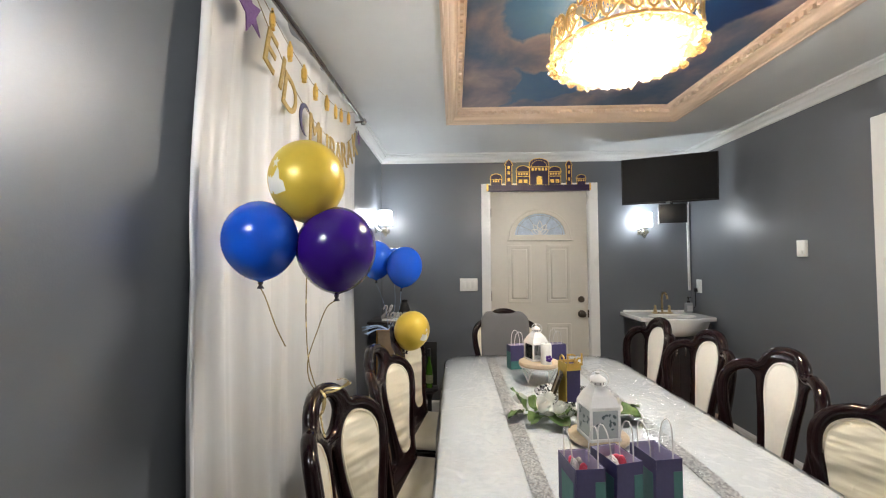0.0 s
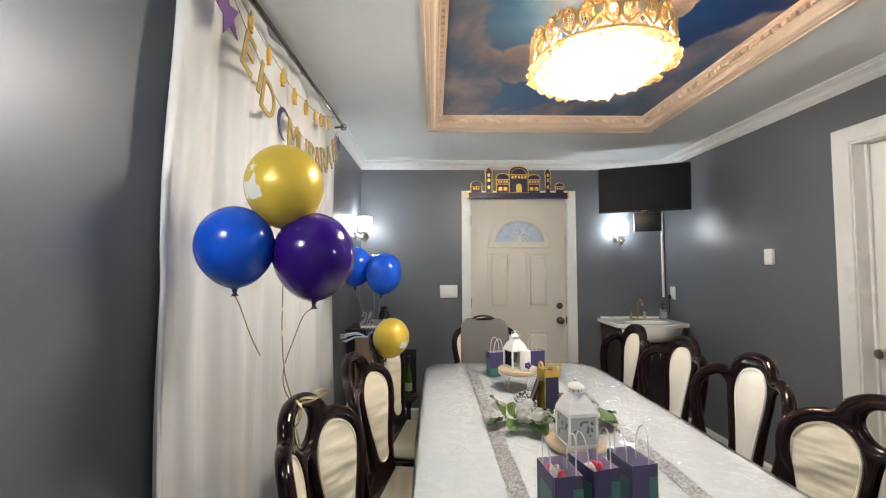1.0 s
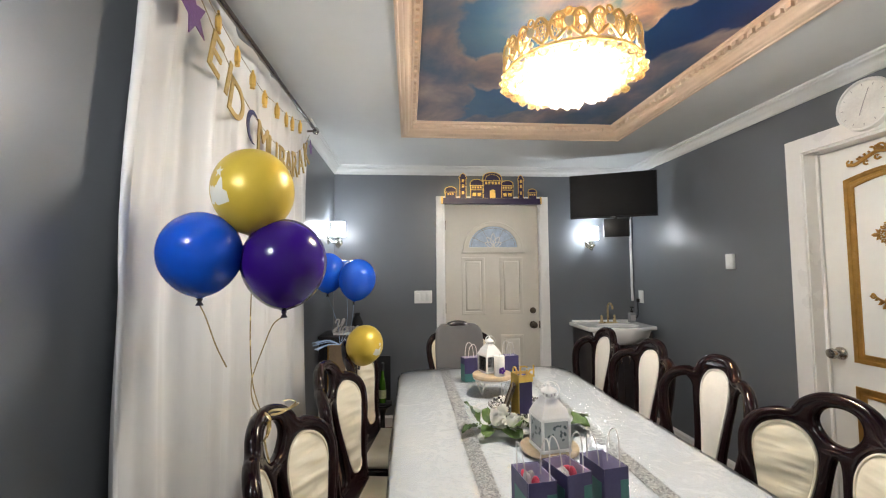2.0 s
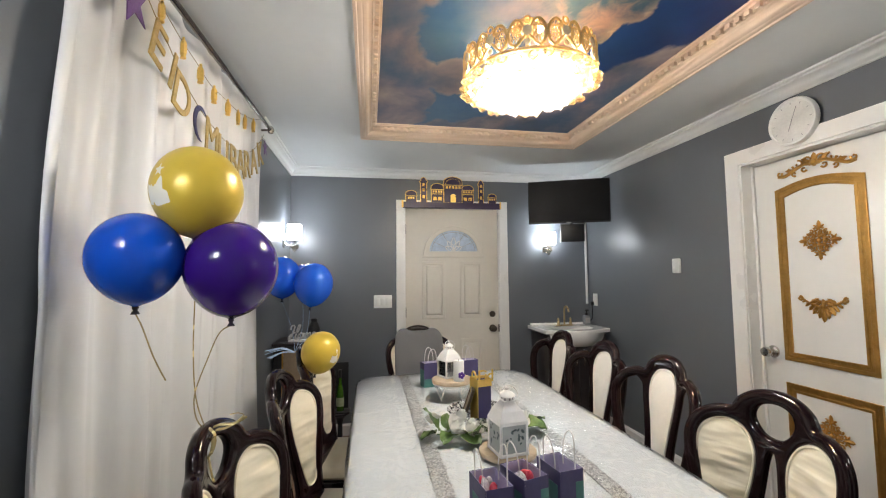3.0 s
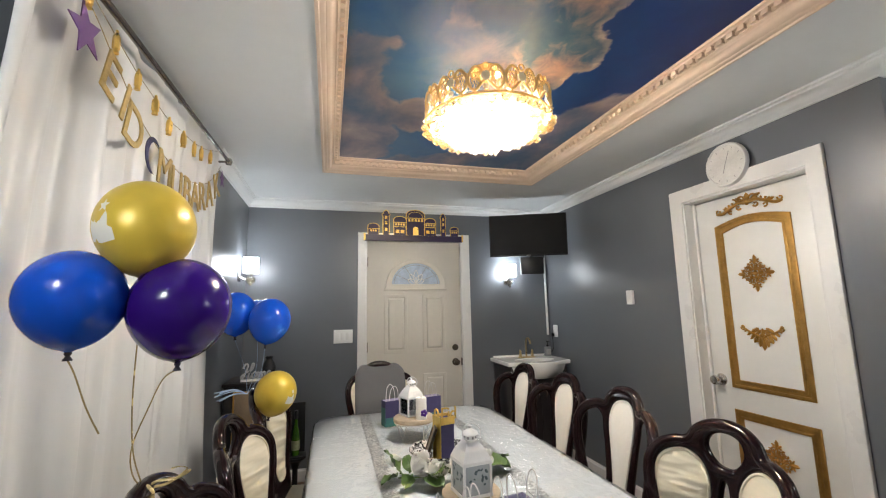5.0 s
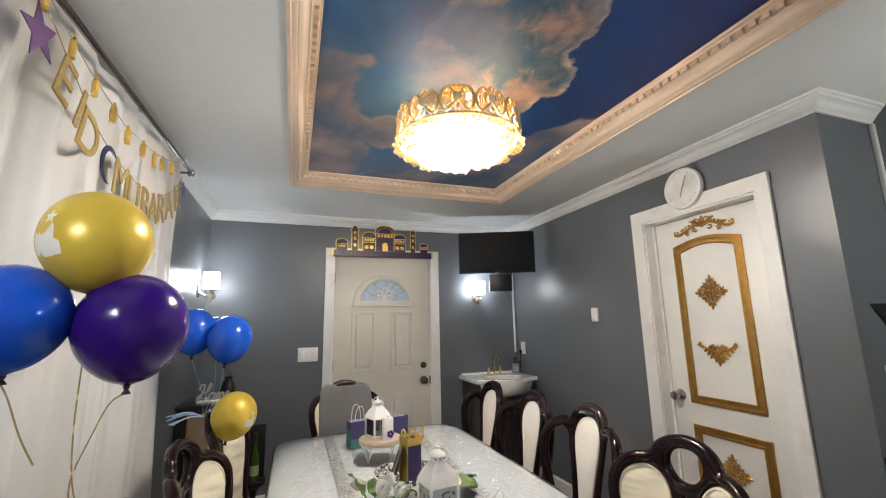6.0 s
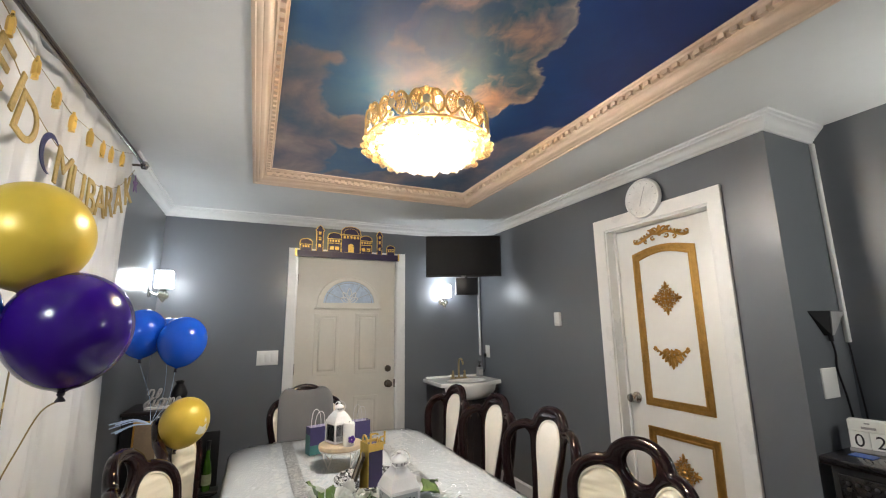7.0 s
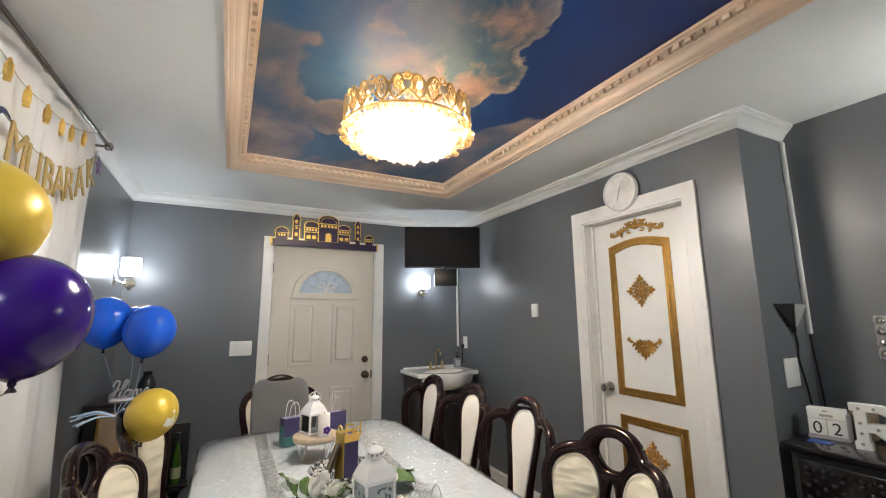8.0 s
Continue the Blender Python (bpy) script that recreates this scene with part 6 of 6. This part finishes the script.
vase = tagged(part("vase", lathe([(0, 0), (0.03, 0), (0.045, 0.03), (0.05, 0.07), (0.035, 0.11), (0.022, 0.13), (0.03, 0.15), (0.024, 0.15), (0.018, 0.13), (0, 0.12)], 18, at=(-0.03, 3.75, 0.925)), BLACK), "small black vase behind the word sign", "vase")
rack = thing("wine_rack", "black bottle stand on a slim pedestal", "wine rack", 0.180, 3.66, 0)
part("foot", boxes((-0.08, 0.08, -0.07, 0.07, 0, 0.02), bevel=0.004), BLACK, rack)
part("pedestal", lathe([(0.05, 0.02), (0.022, 0.05), (0.018, 0.28), (0.035, 0.33), (0.075, 0.36), (0.075, 0.372), (0, 0.372)], 16), BLACK, rack)
part("shelf", boxes((-0.075, 0.075, -0.06, 0.06, 0.372, 0.385), bevel=0.003), BLACK, rack)
part("back_panel", boxes((-0.06, 0.06, 0.045, 0.058, 0.385, 0.735), bevel=0.004), BLACK, rack)
bot = thing("wine_bottle", "green glass bottle with a pale label and dark cap", "bottle", 0.180, 3.655, 0.385)
part("glass", lathe([(0, 0), (0.026, 0), (0.028, 0.01), (0.028, 0.13), (0.022, 0.17), (0.012, 0.205), (0.011, 0.285), (0, 0.285)], 20), BOTTLE, bot)
part("label", lathe([(0.0282, 0.035), (0.0286, 0.04), (0.0286, 0.095), (0.0282, 0.10)], 20), LABEL, bot)
part("cap", lathe([(0.0125, 0.245), (0.0125, 0.305), (0, 0.306)], 14), BLACK, bot)


# ---- on the table ----
ZTT = ZT + 0.0115


def gift_bag(x, y, rz, label, w_=0.105, d_=0.062, h_=0.135, fill=False, z=ZTT, sideways=False):
    ob = thing("gift_bag", label, "gift bag", x, y, z, rz, "small purple gift bags")
    t = 0.0015
    f, b, l, r = -d_ / 2, d_ / 2, -w_ / 2, w_ / 2
    part("front_panel", boxes((l, r, f, f + t, 0, h_)), BAGP, ob, smooth=False)
    part("back_panel", boxes((l, r, b - t, b, 0, h_)), BAGP, ob, smooth=False)
    for x0_ in (l, r - t):
        bm = boxes((x0_, x0_ + t, f + t, b - t, 0, h_))
        for v in bm.verts:
            if v.co.z > h_ / 2:
                v.co.y *= 0.96
        part("gusset", bm, BAGP, ob, smooth=False)
    bands = [(l - 0.0008, l + 0.0002, f + 0.001, b - 0.001, 0.0, h_ * 0.72), (l + 0.001, r - 0.001, f - 0.0008, f + 0.0002, 0.0, h_ * 0.34), (r - 0.0002, r + 0.0008, f + 0.001, b - 0.001, 0.0, h_ * 0.6)]
    if sideways:
        bands = [(l + w_ * 0.22, r - w_ * 0.10, f - 0.0008, f + 0.0002, 0.0, h_ * 0.70), (r - 0.0002, r + 0.0008, b - d_ * 0.34, b - 0.001, 0.0, h_ * 0.74)]
    for rows_ in bands:
        part("teal_band", boxes(rows_), BAGT, ob, "teal printed lower panel", smooth=False)
    part("bottom", boxes((l + t, r - t, f + t, b - t, 0, 0.002)), BAGP, ob, smooth=False)
    part("lining", boxes((l + t, l + 2 * t, f + 2 * t, b - 2 * t, 0.004, h_ - 0.001), (r - 2 * t, r - t, f + 2 * t, b - 2 * t, 0.004, h_ - 0.001), (l + 2 * t, r - 2 * t, f + t, f + 2 * t, 0.004, h_ - 0.001), (l + 2 * t, r - 2 * t, b - 2 * t, b - t, 0.004, h_ - 0.001)), BAGI, ob, "pale lilac inside", smooth=False)
    for yy, k in ((f + 0.005, -1), (b - 0.005, 1)):
        part("cord_handle", tube(smooth([(-0.026, yy, h_ - 0.02), (-0.026, yy, h_ + 0.02), (-0.018, yy + 0.004 * k, h_ + 0.062), (0, yy + 0.006 * k, h_ + 0.078), (0.018, yy + 0.004 * k, h_ + 0.062), (0.026, yy, h_ + 0.02), (0.026, yy, h_ - 0.02)], 5), 0.0018, 6), CORD, ob, "white twisted paper handle")
    if fill:
        rr = random.Random(int(x * 1000))
        for k in range(4):
            bm = bmesh.new()
            bmesh.ops.create_icosphere(bm, subdivisions=2, radius=0.014, matrix=Matrix.Translation((rr.uniform(-0.03, 0.03), rr.uniform(-0.014, 0.014), h_ - 0.022)) @ Euler((rr.random() * 3, rr.random() * 3, 0)).to_matrix().to_4x4() @ Matrix.Diagonal((1.5, 0.8, 0.7, 1)))
            part("sweet", bm, PINK if k % 2 == 0 else SILVER, ob, "wrapped sweet")
    return ob


gift_bag(0.701, 1.388, -83, "small purple and teal gift bag holding wrapped sweets", 0.108, 0.076, 0.121, True, sideways=True)
gift_bag(0.800, 1.419, -74, "small purple and teal gift bag with a red sweet", 0.108, 0.076, 0.121, True, sideways=True)
gift_bag(0.911, 1.440, -80, "small purple and teal paper gift bag, empty", 0.108, 0.074, 0.121, sideways=True)
gift_bag(0.750, 2.760, 14, "small purple gift bag beside the white lantern")
gift_bag(0.980, 2.790, 10, "small purple gift bag behind the white lantern")

# cake stand with the far lantern
stand = thing("cake_stand", "round wooden board on a white wire stand", "stand", 0.822, 2.490, ZTT)
part("board", lathe([(0, 0.082), (0.098, 0.082), (0.104, 0.086), (0.104, 0.100), (0.100, 0.104), (0, 0.104)], 40), BOARD, stand)
part("wire_ring", tube([(0.098 * math.cos(2 * math.pi * k / 40), 0.098 * math.sin(2 * math.pi * k / 40), 0.079) for k in range(40)], 0.003, 6, closed=True), WHITEM, stand)
for k in range(4):
    a = math.pi / 2 * k + 0.5
    pts = [(0.098 * math.cos(a - 0.22), 0.098 * math.sin(a - 0.22), 0.079), (0.072 * math.cos(a), 0.072 * math.sin(a), 0.003), (0.098 * math.cos(a + 0.5), 0.098 * math.sin(a + 0.5), 0.079)]
    part("wire_leg", tube(pts, 0.0026, 6), WHITEM, stand)


def lantern(x, y, z, s, rz, label, printed, slim):
    """A house-shaped metal lantern: base, four corner posts, glass, hipped roof, chimney, ring."""
    ob = thing("lantern", label, "lantern", x, y, z, rz, "white lanterns")
    w_, h_ = slim * s, 0.105 * s
    part("base", boxes((-w_ * 1.12, w_ * 1.12, -w_ * 1.12, w_ * 1.12, 0, 0.010 * s), bevel=0.002), WHITEM, ob)
    for sx in (-1, 1):
        for sy in (-1, 1):
            part("post", boxes((sx * w_ - 0.004, sx * w_ + 0.004, sy * w_ - 0.004, sy * w_ + 0.004, 0.010 * s, h_), bevel=0.001), WHITEM, ob)
    part("top_frame", boxes((-w_ - 0.004, w_ + 0.004, -w_ - 0.005, -w_ + 0.003, h_ - 0.006, h_), (-w_ - 0.004, w_ + 0.004, w_ - 0.003, w_ + 0.005, h_ - 0.006, h_), (-w_ - 0.005, -w_ + 0.003, -w_ + 0.003, w_ - 0.003, h_ - 0.006, h_), (w_ - 0.003, w_ + 0.005, -w_ + 0.003, w_ - 0.003, h_ - 0.006, h_)), WHITEM, ob)
    for k in range(4):
        bm = boxes((-w_ + 0.004, w_ - 0.004, -w_ - 0.0008, -w_ + 0.0008, 0.010 * s, h_ - 0.006))
        bm.transform(Matrix.Rotation(k * math.pi / 2, 4, "Z"))
        pn = part("pane", bm, FROST if printed else PANE, ob, "clear glass pane", smooth=False)
        if printed:
            bm = bmesh.new()
            rr = random.Random(k)
            for j in range(14):
                r0 = rr.uniform(0.004, 0.009)
                q = lathe([(r0, 0), (r0 * 0.6, 0.0006), (0, 0.0008)], 6, None, (0, 0, 0), (1, 0.6))
                q.transform(Matrix.Rotation(k * math.pi / 2, 4, "Z") @ Matrix.Translation((rr.uniform(-w_ * 0.7, w_ * 0.7), -w_ - 0.001, rr.uniform(0.25, 0.85) * h_)) @ Matrix.Rotation(radians(90), 4, "X") @ Matrix.Rotation(rr.uniform(0, 6), 4, "Z"))
                me_ = bpy.data.meshes.new("leafprint")
                q.to_mesh(me_)
                q.free()
                join_mesh(bm, me_)
            part("printed_sprig", bm, GREYP if not printed else printed, pn, "dark slate printed sprig", smooth=False)
    bm = bmesh.new()
    lv = [(1.08, h_), (1.08, h_ + 0.004 * s), (0.80, h_ + 0.034 * s), (0.42, h_ + 0.060 * s), (0.40, h_ + 0.064 * s)]
    rws = [[bm.verts.new((w_ * q * sx, w_ * q * sy, z_)) for sx, sy in ((-1, -1), (1, -1), (1, 1), (-1, 1))] for q, z_ in lv]
    for a, b in zip(rws, rws[1:]):
        for k in range(4):
            bm.faces.new((a[k], a[(k + 1) % 4], b[(k + 1) % 4], b[k]))
    bm.faces.new(rws[0])
    bm.faces.new(rws[-1])
    part("roof", bm, WHITEM, ob, smooth=False)
    zr = h_ + 0.064 * s
    part("chimney", lathe([(0.020 * s, zr), (0.020 * s, zr + 0.012 * s), (0.028 * s, zr + 0.014 * s), (0.025 * s, zr + 0.022 * s), (0.010 * s, zr + 0.030 * s), (0.006 * s, zr + 0.034 * s), (0.008 * s, zr + 0.040 * s), (0, zr + 0.046 * s)], 18), WHITEM, ob)
    for k in range(8):
        a = 2 * math.pi * k / 8
        vent = part("vent", boxes((-0.003, 0.003, -0.001, 0.001, 0, 0.008 * s)), GREYP, ob)
        vent.matrix_basis = Matrix.Translation((0.0202 * s * math.cos(a), 0.0202 * s * math.sin(a), zr + 0.002)) @ Matrix.Rotation(a + math.pi / 2, 4, "Z")
    part("ring", tube([(0.034 * s * math.cos(2 * math.pi * k / 24), -0.012 * s + 0.01 * math.sin(2 * math.pi * k / 24), zr + 0.022 * s + 0.026 * s * math.sin(2 * math.pi * k / 24)) for k in range(24)], 0.0018, 6, closed=True), WHITEM, ob, "wire carrying ring")
    return ob


TEALPRINT = material("slate_print", (0.075, 0.10, 0.11), 0.5, vary=0.4, scale=80)
lantern(0.815, 2.525, ZTT + 0.104, 0.86, 20, "small white metal lantern on the cake stand", None, 0.050)
lantern(0.878, 1.775, ZTT + 0.018, 1.04, 8, "white metal lantern with printed glass on a wood slice", TEALPRINT, 0.047)
cnd = thing("candle", "white pillar candle with a purple felt flower", "candle", 0.845, 2.425, ZTT + 0.104)
part("wax", lathe([(0, 0), (0.026, 0), (0.027, 0.003), (0.027, 0.098), (0.024, 0.102), (0.008, 0.098), (0, 0.098)], 24), WAX, cnd)
part("wick", tube([(0, 0, 0.097), (0.001, 0, 0.108)], 0.001, 5), INK, cnd)
for k in range(5):
    a = 2 * math.pi * k / 5
    bm = bmesh.new()
    bmesh.ops.create_icosphere(bm, subdivisions=2, radius=0.008, matrix=Matrix.Translation((0.008 + 0.010 * math.cos(a), -0.028, 0.032 + 0.010 * math.sin(a))) @ Matrix.Diagonal((1, 0.4, 1, 1)))
    part("felt_petal", bm, VIOLET, cnd, "purple felt petal")

board = tagged(part("wood_slice", lathe([(0, 0), (0.098, 0), (0.102, 0.004), (0.102, 0.014), (0.098, 0.018), (0, 0.018)], 40, at=(0.885, 1.80, ZTT - 0.001)), BOARD), "round pale wood slice under the lantern", "board")
plate_ = tagged(part("charger_plate", lathe([(0, 0.0), (0.060, 0.0), (0.115, 0.032), (0.137, 0.048), (0.133, 0.051), (0.112, 0.037), (0.058, 0.005), (0, 0.005)], 48, at=(0.870, 2.150, ZTT)), MOSAIC), "round black and silver mosaic dish under the gift box", "plate")

gold = thing("gold_gift_box", "gold and purple gift box with gold letters on top", "gift box", 0.878, 2.130, ZTT + 0.006, 14)
part("box", boxes((-0.030, 0.034, -0.032, 0.032, 0.0, 0.170), bevel=0.001), BAGP, gold, "purple side", smooth=False)
part("gold_face", boxes((-0.034, -0.030, -0.034, 0.034, 0.0, 0.182)), GOLDC, gold, "bright gold face", smooth=False)
part("gold_rim", boxes((-0.030, 0.036, -0.035, -0.031, 0.150, 0.180), (-0.030, 0.036, 0.031, 0.035, 0.150, 0.182), (0.033, 0.036, -0.031, 0.031, 0.150, 0.182)), GOLDP, gold, smooth=False)
for k, ch_ in enumerate("Eid"):
    part("topper_letter", join_mesh(bmesh.new(), lettering(ch_, 0.074, 0.004, lambda u, v, w, k=k: Vector((-0.014 + 0.022 * k + u, -0.033 - w, 0.170 + v)))), GOLDP, gold, smooth=False)
part("topper_arch", tube(smooth([(-0.032, -0.015, 0.18), (-0.032, -0.015, 0.200), (-0.032, 0.0, 0.210), (-0.032, 0.015, 0.200), (-0.032, 0.015, 0.18)], 5), 0.004, 6), GOLDP, gold)
pic = thing("picture_frame", "small brown picture frame leaning on the gift box", "picture frame")
part("frame", join_mesh(bmesh.new(), plate([[(-0.06, 0), (0.06, 0), (0.06, 0.15), (-0.06, 0.15)], [(-0.046, 0.014), (0.046, 0.014), (0.046, 0.136), (-0.046, 0.136)]], 0.008, 0.002, 1, lambda u, v, w: Vector((w, u, v)))), BRONZE, pic)
part("mount", boxes((-0.002, 0.002, -0.047, 0.047, 0.013, 0.137)), KRAFT, pic)
pic.matrix_basis = Matrix.Translation((0.795, 2.145, ZTT + 0.006)) @ Euler((0, radians(20), radians(-12))).to_matrix().to_4x4()


# silk flower garland
def rose(x, y, z, s, seed):
    ob = thing("silk_rose", "white silk rose lying in the table garland", "flower", x, y, z, group="silk garland flowers")
    rr = random.Random(seed)
    ob.matrix_basis = Matrix.Translation((x, y, z)) @ Euler((rr.uniform(-0.9, 0.9), rr.uniform(-0.9, 0.9), rr.uniform(0, 6))).to_matrix().to_4x4()
    for k in range(13):
        a, tier = 2.4 * k, k / 13
        bm = bmesh.new()
        g = []
        for i in range(5):
            for j in range(5):
                u, v = (i / 4 - 0.5), j / 4
                wd = s * (0.75 + 0.5 * tier) * math.sin(math.pi * (0.18 + 0.66 * v))
                rad = s * (0.10 + 0.62 * tier * v ** 0.7 + 0.10 * v)
                ang = a + u * wd / max(rad, s * 0.22) * 1.1
                g.append(bm.verts.new((rad * math.cos(ang), rad * math.sin(ang), s * (v * (1.05 - 0.55 * tier) + 0.03 * math.sin(7 * u + k)))))
        for i in range(4):
            for j in range(4):
                bm.faces.new((g[5 * i + j], g[5 * i + j + 1], g[5 * i + j + 6], g[5 * i + j + 5]))
        part("petal", bm, PETAL, ob)
    return ob


def leaf(ob, base_, length, yaw, pitch, roll):
    bm = bmesh.new()
    g = []
    for j in range(7):
        v = j / 6
        wd = length * 0.38 * math.sin(math.pi * (0.06 + 0.92 * v)) ** 0.8
        for u in (-1, -0.5, 0, 0.5, 1):
            g.append(bm.verts.new((v * length, u * wd, 0.10 * length * abs(u) - 0.35 * length * v * v + 0.008 * math.sin(9 * v + 3 * u))))
    for j in range(6):
        for i in range(4):
            bm.faces.new((g[5 * j + i], g[5 * j + i + 1], g[5 * j + i + 6], g[5 * j + i + 5]))
    bm.transform(Matrix.Translation(base_) @ Euler((radians(roll), radians(-pitch), radians(yaw))).to_matrix().to_4x4())
    return part("leaf", bm, LEAF, ob)


gar = thing("leaf_garland", "green silk leaf sprays laid along the table centre", "garland")
part("stem", tube(smooth([(0.66, 1.99, ZTT + 0.012), (0.76, 1.96, ZTT + 0.016), (0.88, 1.98, ZTT + 0.018), (1.0, 1.99, ZTT + 0.014), (1.08, 2.01, ZTT + 0.01)], 6), 0.003, 6), LEAF, gar)
for x, y, length, yaw, pitch, roll in ((0.665, 1.985, 0.10, 118, 62, 40), (0.655, 1.975, 0.075, 205, 12, 20), (0.70, 1.955, 0.075, 250, 10, -20), (0.76, 1.945, 0.105, 285, 14, 15), (0.81, 1.945, 0.11, 320, 22, -25), (0.80, 1.96, 0.11, 255, 34, 30),
                                      (0.85, 1.955, 0.10, 300, 30, 10), (0.74, 1.99, 0.09, 100, 30, 0), (0.90, 2.00, 0.09, 60, 24, 10), (0.99, 1.97, 0.10, 330, 28, 20), (1.03, 1.99, 0.095, 20, 22, -15), (1.05, 2.0, 0.08, 300, 15, 0), (0.96, 1.96, 0.08, 250, 20, 10), (0.70, 1.99, 0.08, 75, 45, 20)):
    leaf(gar, (x, y, ZTT + 0.026), length, yaw, pitch, roll)
for k, (x, y, z, s) in enumerate(((0.650, 2.03, 0.040, 0.044), (0.712, 1.945, 0.044, 0.058), (0.765, 1.925, 0.044, 0.056), (0.815, 1.905, 0.036, 0.048), (0.875, 1.935, 0.052, 0.054), (0.985, 1.925, 0.040, 0.050), (1.02, 1.97, 0.040, 0.048), (0.745, 1.985, 0.060, 0.046))):
    rose(x, y, ZTT + z, s, k)
